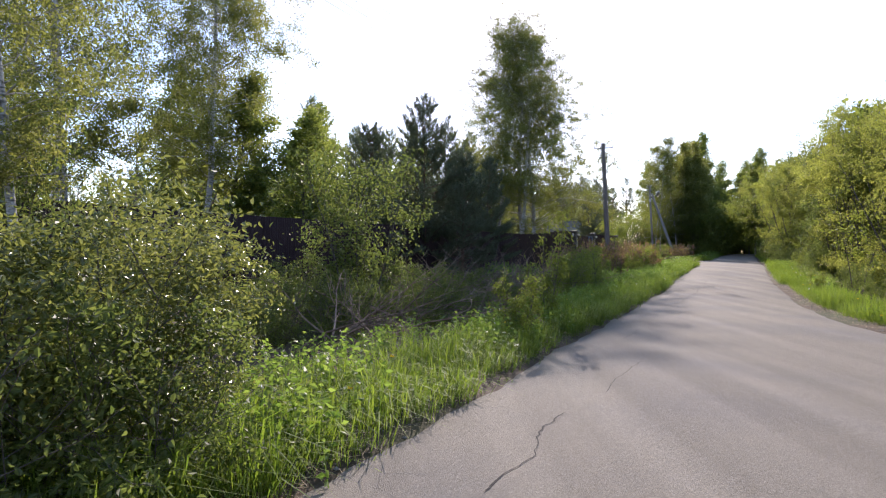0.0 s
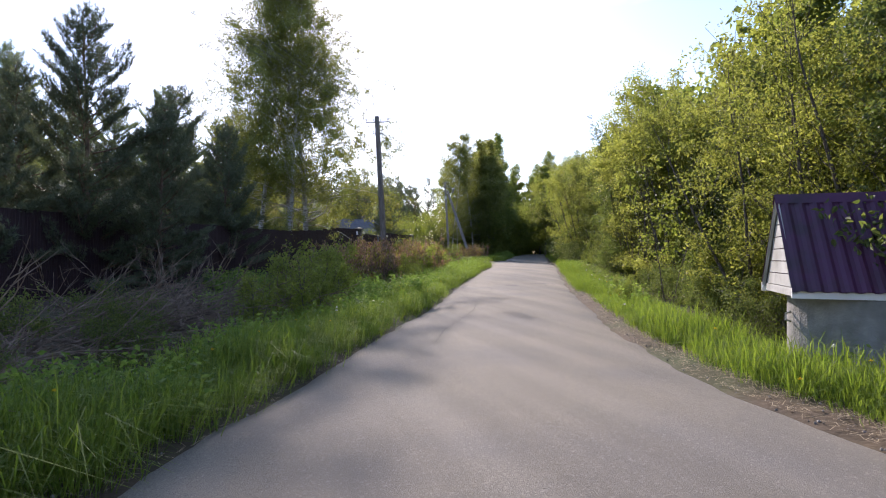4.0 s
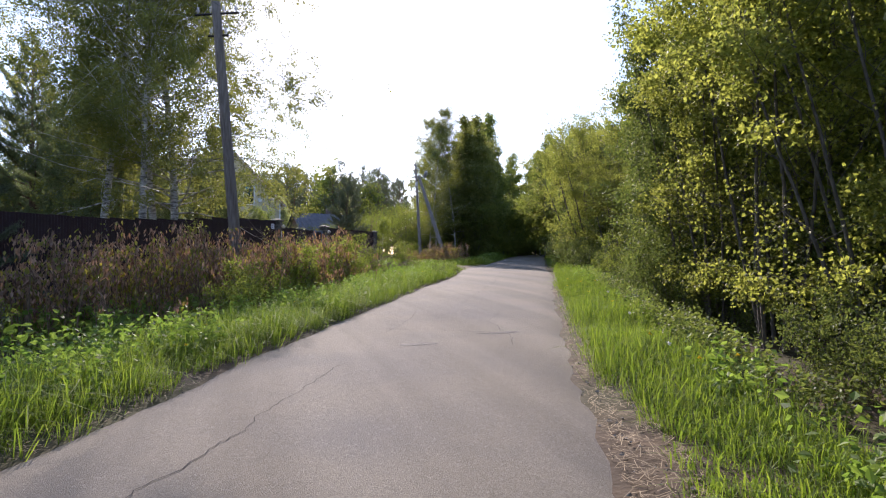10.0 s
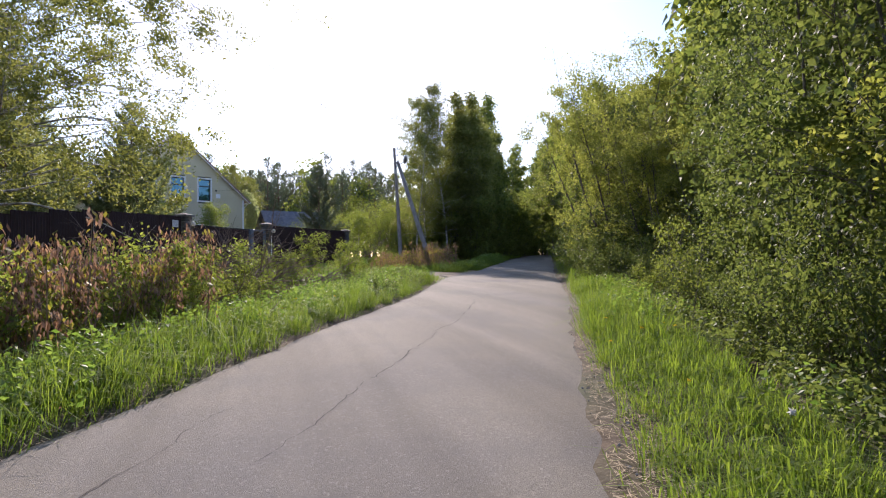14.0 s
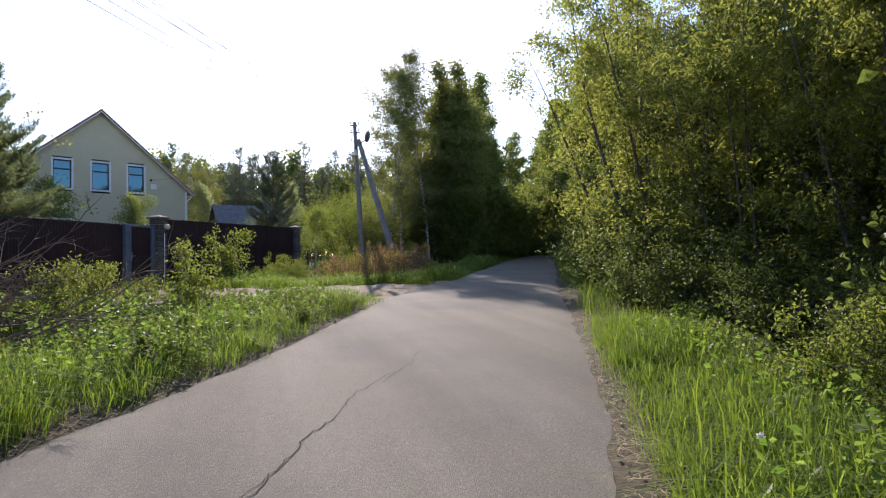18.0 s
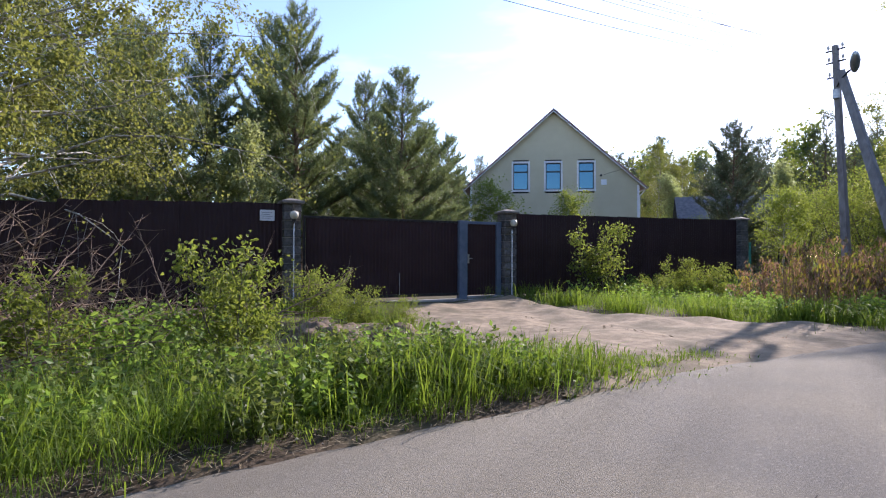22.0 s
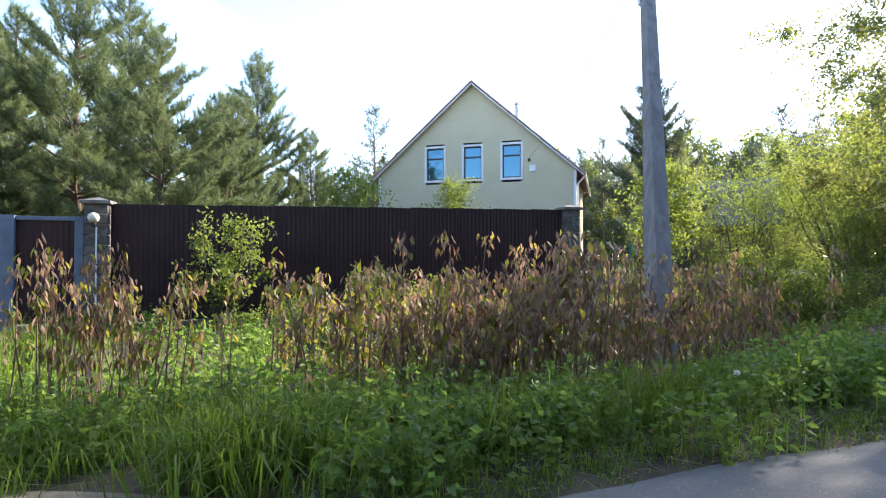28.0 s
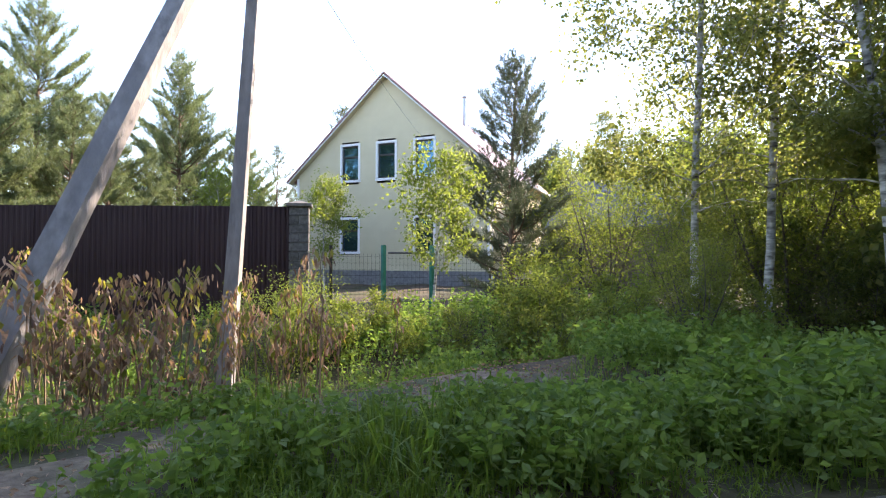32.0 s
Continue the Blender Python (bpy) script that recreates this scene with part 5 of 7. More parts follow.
SPOTS = [  # s, p, kind, height factor
    (16.4, 7.0, 3, 0.82), (18.4, 6.3, 0, 0.85), (20.4, 6.0, 1, 0.95), (22.6, 7.0, 5, 0.62), (25.2, 7.4, 5, 0.6), (28.4, 6.2, 6, 0.85), (30.2, 6.0, 6, 0.9), (32.2, 6.0, 6, 0.8),
    (34.2, 5.9, 5, 0.8), (36.3, 6.0, 5, 0.8), (38.4, 6.6, 5, 0.68), (40.8, 6.9, 5, 0.68), (43.2, 7.6, 5, 0.66), (40.0, 9.6, 4, 1.0), (43.6, 9.8, 4, 1.0), (24.6, 10.6, 4, 1.0), (44.9, 7.5, 1, 0.9), (47.6, 6.5, 1, 0.95), (50.2, 6.1, 0, 1.1), (52.4, 5.9, 1, 1.25),
    (55, 6.6, 3, 1.2), (58, 6.9, 2, 1.2), (61.5, 7.2, 4, 1.2), (65, 7.5, 4, 1.2), (69, 7.8, 4, 1.25), (73.5, 8.1, 4, 1.25), (78.5, 8.7, 4, 1.3), (84, 9.3, 4, 1.3),
    (13.2, 8.6, 3, 0.95), (10.2, 9.4, 2, 0.9), (7.0, 10.2, 3, 1.0), (3.6, 9.8, 3, 0.95), (0.0, 9.6, 3, 1.0),
    (15.2, 9.6, 4, 1.0), (19.5, 9.4, 4, 1.05), (24.0, 9.0, 4, 1.1), (28.5, 8.8, 4, 1.05), (33.0, 8.6, 4, 1.05), (37.5, 8.8, 4, 1.15), (42.0, 9.2, 4, 1.15), (47.0, 9.4, 4, 1.2), (52.5, 9.8, 4, 1.25), (58.5, 10.2, 4, 1.3), (66.0, 10.8, 4, 1.35), (75.0, 11.6, 4, 1.4),
# last: an added, hidden back row that blocks skylight from under the scrub
] + [(12 + 3.6 * k, 12.6 + 0.8 * (k % 2), 4, 1.1) for k in range(14)]
used = set()
for s, p, kind, k in SPOTS:
    x, y = xy(s + rnd.uniform(-0.3, 0.3), p + rnd.uniform(-0.2, 0.2))
    if kind in used:
        again(HEDGE[kind], x, y, rnd.uniform(0, 360), k * rnd.uniform(0.94, 1.05), k * rnd.uniform(0.95, 1.08))
    else:
        used.add(kind)
        plant_at(HEDGE[kind], x, y, rnd.uniform(0, 360), k)

# birches
BIRCH = [
    broadleaf("birch_tree", 21, 18.5, 0.26, 4.0, 96, 0.088, 46000, BARK_BIRCH, LEAF_BIRCH, "tall slender birch with a white trunk and thin crown", "tree", r0=0.17, aspect=0.75, droop=0.5, elev=(30, 55), lift=-0.1, twigs=11, clump=0.16, lump=1.6),
    broadleaf("birch_tree", 22, 16.5, 0.26, 3.8, 90, 0.088, 42000, BARK_BIRCH, LEAF_BIRCH, "tall birch with a white trunk and drooping twigs", "tree", r0=0.15, aspect=0.75, droop=0.5, elev=(30, 55), lift=-0.1, twigs=11, clump=0.16, lump=1.6),
    broadleaf("birch_tree", 23, 12.5, 0.2, 2.7, 84, 0.078, 25000, BARK_BIRCH, LEAF_BIRCH, "slim young birch with a pale trunk", "tree", r0=0.085, aspect=0.75, droop=0.35, elev=(30, 60), lift=-0.05, twigs=9, clump=0.13, lump=1.8),
]
plant_at(BIRCH[0], 6.25, 42.6, 10, 0.94)
plant_at(BIRCH[1], 4.6, 44.3, 40, 1.08)
again(BIRCH[0], 6.75, 44.05, 250, 0.98)
plant_at(BIRCH[2], 26.3, 68.4, 0, 1.08)
again(BIRCH[2], 27.25, 69.2, 130, 1.16)
again(BIRCH[2], 29.2, 68.9, 220, 1.22)
again(BIRCH[2], 30.0, 71.0, 20, 1.1)
again(BIRCH[0], -8.6, 20.6, 75, 0.8)
again(BIRCH[0], -11.5, 17.0, 175, 0.85)
again(BIRCH[1], -6.6, 9.4, 275, 0.62)
again(BIRCH[1], -8.5, 13.0, 190, 0.7)
again(BIRCH[1], -13.2, 56.5, 20, 0.86)
again(BIRCH[1], -9.8, 23.5, 20, 0.85)
again(BIRCH[1], 11.3, 87.5, 20, 0.62)
again(BIRCH[1], 13.0, 88.5, 120, 0.55)
HIGH = broadleaf("birch_tree", 24, 19.5, 0.14, 7.2, 165, 0.088, 112000, BARK_BIRCH, LEAF_BIRCH, "large birch with a thick white trunk behind the fence", "tree", r0=0.17, aspect=0.75, droop=0.6, elev=(10, 45), lift=-0.2, twigs=12, clump=0.15, lump=1.4, profile=lambda f: 1.0 - 0.7 * f ** 1.6)
plant_at(HIGH, 7.35, 43.7, 20)

# tall trees round the bend
TALL = [
    broadleaf("alder_tree", 31, 15.5, 0.1, 3.2, 110, 0.2, 18000, BARK_GREY, LEAF_ALDER, "tall dark green tree at the bend of the road", "tree", r0=0.16, aspect=0.75, droop=0.3, elev=(25, 55), lift=0.1, lump=0.9, profile=spire, twigs=7, clump=0.24),
    broadleaf("aspen_tree", 32, 14.0, 0.08, 2.6, 110, 0.17, 18000, BARK_GREY, LEAF_BIRCH, "tall slender green tree at the bend of the road", "tree", r0=0.15, aspect=0.8, droop=0.35, elev=(30, 60), lift=0.1, lump=0.9, profile=spire, twigs=7, clump=0.24),
]
plant_at(TALL[1], 31.6, 70.2, 0, 1.05)
plant_at(TALL[0], 30.6, 73.5, 0, 0.98)
for s, p, kind, k in ((76.5, -3.7, 1, 1.05), (79.0, -2.4, 1, 0.9), (82.0, -2.3, 0, 0.82), (86.0, -1.8, 1, 0.85), (90.0, -1.3, 0, 0.78)):
    again(TALL[kind], *xy(s, p), rnd.uniform(0, 360), k)
for x, y, kind, k in ((31.9, 74.8, 0, 0.9), (33.8, 79.0, 1, 1.2), (36.2, 80.5, 0, 1.2), (39.5, 86.5, 1, 1.25), (32.0, 83.0, 0, 0.95), (36.0, 88.5, 0, 1.0), (40.5, 92.5, 1, 1.0), (38.0, 97.0, 0, 1.05), (45.0, 101.0, 0, 1.0),
                      (44.0, 78.0, 0, 0.95), (48.5, 86.0, 1, 1.05), (52.5, 95.0, 0, 1.05), (50.0, 104.0, 0, 1.1), (56.5, 104.0, 1, 1.1), (55.0, 113.0, 0, 1.15), (61.5, 112.0, 0, 1.1), (60.0, 121.0, 1, 1.2), (66.5, 120.0, 0, 1.25),
                      (49, 112, 0, 1.1), (54, 122, 0, 1.2), (71, 128, 0, 1.2), (64, 132, 1, 1.2)):
    again(TALL[kind], x, y, rnd.uniform(0, 360), k * rnd.uniform(0.95, 1.05))

# pines
PINES = [
    pine("pine_tree", 41, 9.0, 0.03, 3.4, NEEDLE, "dense dark green pine with upturned shoots", dense=1.4, count=16, n_limb=125, size=0.18, cone=0.65),
    pine("pine_tree", 42, 13.5, 0.1, 4.1, NEEDLE, "tall green pine behind the fence", dense=1.3, count=13, n_limb=135, size=0.21, cone=0.62),
    pine("pine_tree", 43, 8.2, 0.05, 2.5, NEEDLE_BLUE, "blue-green pine with a pointed top", dense=1.5, count=17, n_limb=120, size=0.17, cone=0.55),
]
plant_at(PINES[0], 8.1, 57.7, 0, 0.97)
plant_at(PINES[1], 2.8, 56.6, 0, 0.93)
plant_at(PINES[2], -0.6, 26.9, 0, 1.02)
for x, y, kind, k, turn in ((1.4, 53.0, 1, 0.8, 50), (3.5, 49.0, 0, 1.0, 160), (-2.13, 66.3, 1, 0.95, 120), (18.92, 71.22, 2, 0.93, 200), (1.3, 27.6, 2, 0.72, 90), (-3.4, 30.0, 2, 0.9, 10), (0.4, 38.9, 2, 1.12, 33), (-8.6, 54.8, 1, 0.94, 77), (-11.5, 91.0, 1, 1.05, 0), (6.9, 60.5, 0, 0.8, 100),
                            (-2.84, 59.9, 1, 1.08, 210), (-1.1, 69.7, 0, 0.95, 310), (-13.5, 57.2, 1, 1.2, 60), (2.6, 62.5, 0, 0.95, 10), (3.0, 34.0, 2, 0.8, 150), (-4.5, 50.0, 1, 0.85, 300), (-2.8, 24.4, 2, 0.8, 250), (-16.0, 70.0, 1, 1.0, 40)):
    again(PINES[kind], x, y, turn, k)

# bushes and saplings, each in its place
near_bush = broadleaf("willow_bush", 51, 2.3, 0.05, 1.25, 80, 0.054, 25000, BARK_GREY, LEAF_SHINY, "round yellow-green willow bush at the road edge", "bush", stems=9, splay=0.5, r0=0.018, aspect=0.5, profile=column, twigs=7, clump=0.12, ovate=True)
plant_at(near_bush, -2.25, 3.9, 0, 0.9, 0, 0.74)
again(near_bush, -2.9, 2.6, 140, 0.85, 0.75)
again(near_bush, -3.4, 5.2, 240, 1.0, 0.85)
mid_bush = broadleaf("elder_bush", 52, 4.4, 0.06, 1.6, 80, 0.11, 7000, BARK_GREY, LEAF_SHADE, "green leafy shrub before the dark fence", "bush", stems=5, splay=0.3, r0=0.03, aspect=0.45, profile=column, twigs=6, clump=0.18)
plant_at(mid_bush, -1.7, 13.6, 0, 0.95)
again(mid_bush, -7.6, 10.0, 200, 0.9)
sap = broadleaf("sapling", 53, 2.3, 0.06, 0.85, 44, 0.085, 2300, BARK_GREY, LEAF_SAP, "light green sapling in the rough grass", "sapling", stems=3, splay=0.25, r0=0.016, aspect=0.6, twigs=5, clump=0.09, ovate=True)
plant_at(sap, 17.15, 43.0, 0, 0.7)
for x, y, k, turn, lab in ((1.45, 8.6, 0.48, 40, ""), (16.9, 55.6, 1.0, 90, "thin light green sapling before the brown fence"), (15.5, 41.7, 0.6, 200, "light green shrub among cut branches"), (5.6, 19.2, 0.6, 120, ""), (4.2, 17.4, 0.55, 0, ""), (13.2, 38.6, 0.75, 30, ""), (12.0, 36.4, 0.8, 300, ""),
                           (4.9, 22.5, 0.7, 10, ""), (6.2, 25.5, 0.7, 60, ""), (15.2, 44.2, 0.55, 60, ""), (14.2, 40.2, 0.8, 0, ""), (22.3, 64.0, 0.45, 45, ""), (24.6, 65.5, 0.8, 75, ""), (18.8, 57.6, 0.6, 75, ""), (12.9, 18.9, 0.34, 20, ""), (22.6, 35.2, 0.45, 20, ""), (11.6, 32.0, 0.7, 40, ""), (12.9, 34.4, 0.8, 140, ""), (13.9, 36.6, 0.7, 240, ""), (10.4, 30.2, 0.6, 340, ""), (5.2, 20.2, 0.8, 80, ""), (5.9, 21.6, 0.75, 200, ""), (6.6, 24.0, 0.85, 140, ""), (22.4, 63.2, 0.5, 80, ""), (23.3, 63.9, 0.4, 160, ""), (21.6, 61.6, 0.5, 250, ""), (23.9, 64.6, 0.5, 30, "")):
    again(sap, x, y, turn, k, label=lab)
over = broadleaf("sapling", 59, 3.9, 0.36, 1.0, 34, 0.1, 620, BARK_GREY, LEAF_SAP, "slim sapling with big bright leaves at the hedge edge", "sapling", stems=2, splay=0.18, r0=0.018, aspect=0.6, droop=0.4, twigs=4, clump=0.07, ovate=True)
plant_at(over, *xy(23.2, 4.5), 0, 1.1)
again(over, *xy(38.6, 4.8), 100, 0.5)
again(over, *xy(40.4, 5.1), 220, 0.55)
rowan = broadleaf("rowan_sapling", 57, 2.3, 0.12, 0.42, 28, 0.11, 900, BARK_GREY, LEAF_SAP, "feathery light green rowan sapling on the verge", "sapling", stems=2, splay=0.15, r0=0.016, aspect=0.28, droop=0.45, twigs=5, clump=0.06, ovate=True)
plant_at(rowan, 2.25, 10.4, 0, 0.68, 0, 1.0)
again(rowan, 5.0, 17.2, 60, 0.75)
low_bush = broadleaf("low_bush", 58, 1.9, 0.03, 1.2, 60, 0.1, 4200, BARK_GREY, LEAF_SAP, "low green bush in the rough ground before the house", "bush", stems=7, splay=0.5, r0=0.016, aspect=0.65, profile=column, twigs=6, clump=0.13, ovate=True)
plant_at(low_bush, 25.2, 65.2, 0, 0.6)
for x, y, k, turn in ((23.7, 67.3, 0.65, 40), (25.4, 67.6, 0.6, 280), (27.2, 67.6, 0.6, 330), (22.2, 62.6, 0.55, 20),
                      (5.6, 23.2, 0.45, 160), (6.8, 26.2, 0.5, 300), (11.0, 30.9, 0.42, 15), (12.3, 33.3, 0.5, 75), (13.4, 35.4, 0.5, 135), (10.2, 29.3, 0.4, 195), (14.2, 37.2, 0.45, 255), (19.6, 58.6, 0.5, 145), (18.4, 56.2, 0.35, 245), (11.6, 46.6, 0.45, 10), (14.5, 46.8, 0.45, 130)):
    again(low_bush, x, y, turn, k)
yard = broadleaf("young_tree", 54, 3.6, 0.32, 1.4, 40, 0.09, 4200, BARK_BIRCH, LEAF_SAP, "small bright green tree before the house", "tree", r0=0.045, aspect=0.6, droop=0.35, twigs=6, clump=0.13, ovate=True)
plant_at(yard, 21.3, 66.1, 0, 1.0)
again(yard, 11.2, 68.6, 80, 1.2, label="small light green tree behind the brown fence")
again(yard, 7.8, 66.0, 180, 1.35, label="small light green tree behind the brown fence")
light = broadleaf("birch_tree", 55, 6.5, 0.05, 2.1, 90, 0.12, 19000, BARK_BIRCH, LEAF_PALE_LIT, "young light green cone-shaped birch behind the fence", "tree", r0=0.07, aspect=0.7, droop=0.3, profile=lambda f: 1.05 - 0.95 * f, twigs=6, clump=0.2)
plant_at(light, 6.2, 51.1, 0, 0.95)
again(light, 14.2, 84.0, 40, 1.1)
again(light, 1.5, 76.0, 140, 0.75)
again(light, 20.5, 84.0, 140, 1.1)
round_bush = broadleaf("willow_bush", 56, 5.6, 0.05, 2.5, 90, 0.13, 6500, BARK_GREY, LEAF_SAP, "rounded bright yellow-green willow bush", "bush", stems=7, splay=0.4, r0=0.05, aspect=0.5, profile=column, twigs=7, clump=0.26)
plant_at(round_bush, 24.1, 76.7, 0, 1.0)
for x, y, k, turn in ((26.6, 72.0, 0.85, 30), (28.6, 73.6, 1.0, 60), (24.8, 72.6, 0.8, 170), (26.9, 76.0, 1.05, 220), (29.8, 76.5, 1.1, 320), (27.4, 66.2, 0.3, 95), (25.6, 69.6, 0.5, 15), (22.6, 61.9, 0.3, 33), (18.6, 76.0, 0.62, 80), (15.2, 77.5, 0.6, 10), (21.5, 78.5, 0.8, 10), (21.6, 72.6, 0.75, 50)):
    again(round_bush, x, y, turn, k)

# shaded undergrowth below the roadside scrub and before the left fence
under = broadleaf("undergrowth_bush", 60, 2.1, 0.02, 1.3, 84, 0.085, 6500, BARK_GREY, LEAF_SHADE, "dark green leafy undergrowth bush in the shade", "bush", stems=9, splay=0.55, r0=0.015, aspect=0.6, profile=column, twigs=6, clump=0.13, elev=(5, 50), ovate=True)
plant_at(under, *xy(48.2, 5.5), 0, 0.85)
for s, p, k in ((46.6, 5.6, 0.75), (49.8, 5.4, 0.9), (51.4, 5.4, 0.95), (53.0, 5.3, 1.0), (54.8, 5.3, 1.0), (56.8, 5.4, 1.0), (59.0, 5.6, 1.0), (45.0, 6.2, 0.7), (43.8, 6.6, 0.5), (50.6, 6.3, 1.3), (52.4, 6.3, 1.4), (48.9, 6.4, 1.2), (27.0, 5.2, 0.4),  (30.8, 7.4, 0.9), (33.0, 7.4, 0.9), (35.2, 7.4, 0.9), (29.0, 7.2, 0.8), (37.2, 7.4, 0.9), (31.4, 6.2, 0.5), (32.8, 5.8, 0.5), (34.0, 5.4, 0.6), (35.4, 5.4, 0.6), (36.8, 5.5, 0.55), (20.6, 4.9, 0.45), (18.6, 4.9, 0.45), (22.3, 5.5, 0.5), (23.8, 5.7, 0.55), (25.6, 5.6, 0.55), (23.0, 6.8, 0.8), (25.2, 6.9, 0.85), (38.6, 6.6, 0.8), (41.0, 6.8, 0.8), (39.2, 5.7, 0.45), (40.8, 5.8, 0.45), (42.4, 6.0, 0.5)):
    x, y = xy(s, p)
    again(under, x, y, rnd.uniform(0, 360), k, k * rnd.uniform(0.9, 1.2))
for x, y, k in ((-1.7, 2.7, 0.5), (-2.2, 1.9, 0.55), (-1.25, 3.3, 0.42), (-1.7, 11.6, 0.5), (0.1, 12.2, 0.42), (1.1, 14.5, 0.4), (-0.5, 14.9, 0.6), (-2.7, 13.6, 0.6), (0.6, 16.4, 0.5), (-3.6, 14.9, 0.6), (-2.6, 10.2, 0.45), (-1.2, 16.4, 0.65), (1.9, 18.8, 0.5), (-3.6, 11.6, 0.5), (2.4, 16.6, 0.35)):
    again(under, x, y, rnd.uniform(0, 360), k, k * rnd.uniform(0.8, 1.1))
for x, y, k in ((27.2, 72.4, 0.95), (28.3, 71.4, 0.85), (26.2, 72.8, 0.85), (29.0, 72.6, 0.95), (27.8, 73.8, 1.0)):
    again(under, x, y, rnd.uniform(0, 360), k)
again(under, 12.15, 11.1, 60, 1.1, label="dark leafy bush growing against the well")
for x, y, k in ((-8.4, 22.0, 0.55), (-5.4, 23.4, 0.48), (-10.8, 25.0, 0.6), (-7.0, 27.5, 0.55)):
    again(TALL[0], x, y, rnd.uniform(0, 360), k * 1.25, k)
for x, y, k in ((16.3, 46.9, 0.26), (15.6, 46.6, 0.34)):
    again(low_bush, x, y, rnd.uniform(0, 360), k)

# dense scrub closing the end of the road and the gaps under the tall trees
for k, (s, p, kk) in enumerate([(76, -2.2, 0.8), (80, -1.8, 0.9), (84, -1.4, 0.9), (88, -0.8, 1.0), (92, -0.2, 1.0), (96, 0.4, 1.0), (100, 0.6, 1.0), (105, 1.0, 1.1), (110, 1.4, 1.1), (115, 2.0, 1.1), (120, 3.0, 1.2), (124, 6.0, 1.2), (126, 9.0, 1.2), (122, 11.5, 1.2), (117, 12, 1.2), (112, 11.2, 1.2),
                                 (106, 10.6, 1.2), (100, 10.2, 1.2), (95, 10, 1.2), (90, 9.6, 1.2), (78, -5, 0.8), (86, -5, 0.9), (94, -4, 1.0), (102, -3, 1.1), (128, 12, 1.3), (130, 4, 1.3), (128, 7, 0.9), (130, 10, 0.9), (132, 8, 1.1), (133, 13, 1.1), (126, 3, 0.8)]):
    x, y = xy(s, p)
    again(HEDGE[4], x, y, rnd.uniform(0, 360), kk, kk * rnd.uniform(0.9, 1.1))

for s, p, kk in ((117, 3.2, 1.6), (119, 5.5, 1.8), (120, 7.5, 1.8), (121, 9.5, 1.8), (123, 11.5, 2.0), (124, 4.0, 2.0), (125, 7.0, 2.0), (114, 1.8, 1.6), (110, 0.4, 1.6), (118, 10.4, 1.6), (126, 9.6, 2.2), (128, 13.5, 2.4), (122, 1.0, 2.2), (106, 9.4, 1.4), (112, 9.8, 1.5)):
    x, y = xy(s, p)
    again(low_bush, x, y, rnd.uniform(0, 360), kk)

# far woods that close the view
FAR = [
    broadleaf("alder_tree", 33, 13.0, 0.06, 3.4, 60, 0.42, 2400, BARK_GREY, LEAF_ALDER, "distant dark green broadleaved tree", "tree", fine=False, r0=0.16, aspect=0.75, droop=0.3, elev=(25, 55), lift=0.1, profile=column, twigs=6, clump=0.4),
    pine("pine_tree", 44, 13.5, 0.15, 3.2, NEEDLE_BLUE, "distant dark green pine", dense=0.35, count=5, n_limb=55, size=0.5, cone=0.42),
]
plant_at(FAR[0], -30, 100)
plant_at(FAR[1], -24, 108)
for k in range(110):
    ang = radians(-75 + 150 * (k + rnd.uniform(0, 0.9)) / 110)
    rr = rnd.uniform(66, 110)
    x, y = 8 + rr * math.sin(ang), 45 + rr * math.cos(ang)
    s_, p_ = sp(x, y)
    if -1 < p_ < 14 and s_ < 125:
        continue
    again(FAR[1 if k % 7 else 0], x, y, rnd.uniform(0, 360), rnd.uniform(0.8, 1.15))
# unseen ring added behind the camera, screening the low sky there
for k in range(34):
    ang = radians(95 + 170 * (k + rnd.uniform(0, 0.8)) / 34)
    rr = rnd.uniform(26, 40)
    again(FAR[0], 2 + rr * math.sin(ang), 2 + rr * math.cos(ang), rnd.uniform(0, 360), rnd.uniform(0.7, 0.95))
for k in range(70):
    ang = radians(-38 + 60 * (k + rnd.uniform(0, 0.9)) / 70)
    rr = rnd.uniform(62, 84)
    x, y = 8 + rr * math.sin(ang), 45 + rr * math.cos(ang)
    s_, p_ = sp(x, y)
    if -1 < p_ < 14 and s_ < 125:
        continue
    again(FAR[1 if k % 8 else 0], x, y, rnd.uniform(0, 360), rnd.uniform(0.85, 1.1))
for k in range(150):
    ang = radians(-42 + 62 * (k + rnd.uniform(0, 0.9)) / 150)
    rr = rnd.uniform(84, 106)
    x, y = 8 + rr * math.sin(ang), 45 + rr * math.cos(ang)
    s_, p_ = sp(x, y)
    if -1 < p_ < 14 and s_ < 125:
        continue
    again(FAR[1 if k % 5 else 0], x, y, rnd.uniform(0, 360), rnd.uniform(1.05, 1.25))
for x, y in ((-20, 20), (-22, 30), (-17, 38), (-24, 44), (-18, 12), (-26, 54), (-16, 48), (-20, 62), (-12, 70), (-16, 78), (-8, 80)):
    again(FAR[1], x, y, rnd.uniform(0, 360), rnd.uniform(0.7, 1.0))

# ---- grass, weeds, dry stalks, brushwood ----
def strip_points(g, n, s0, s1, q0, q1, side, bias=1.0):
    """Random places beside the road: q metres outside its left (-1) or right (1) edge."""
    s = g.uniform(s0, s1, n)
    q = q0 + (q1 - q0) * g.uniform(0, 1, n) ** bias
    e = EDGE_L if side < 0 else EDGE_R
    p = np.interp(s, e[:, 0], e[:, 1]) + side * q
    return np.stack(xy(s, p), 1)


def clear(pts, margin=0.3):
    return ~(inside(APRON, pts[:, 0], pts[:, 1], margin) | inside(TRACK, pts[:, 0], pts[:, 1], margin))


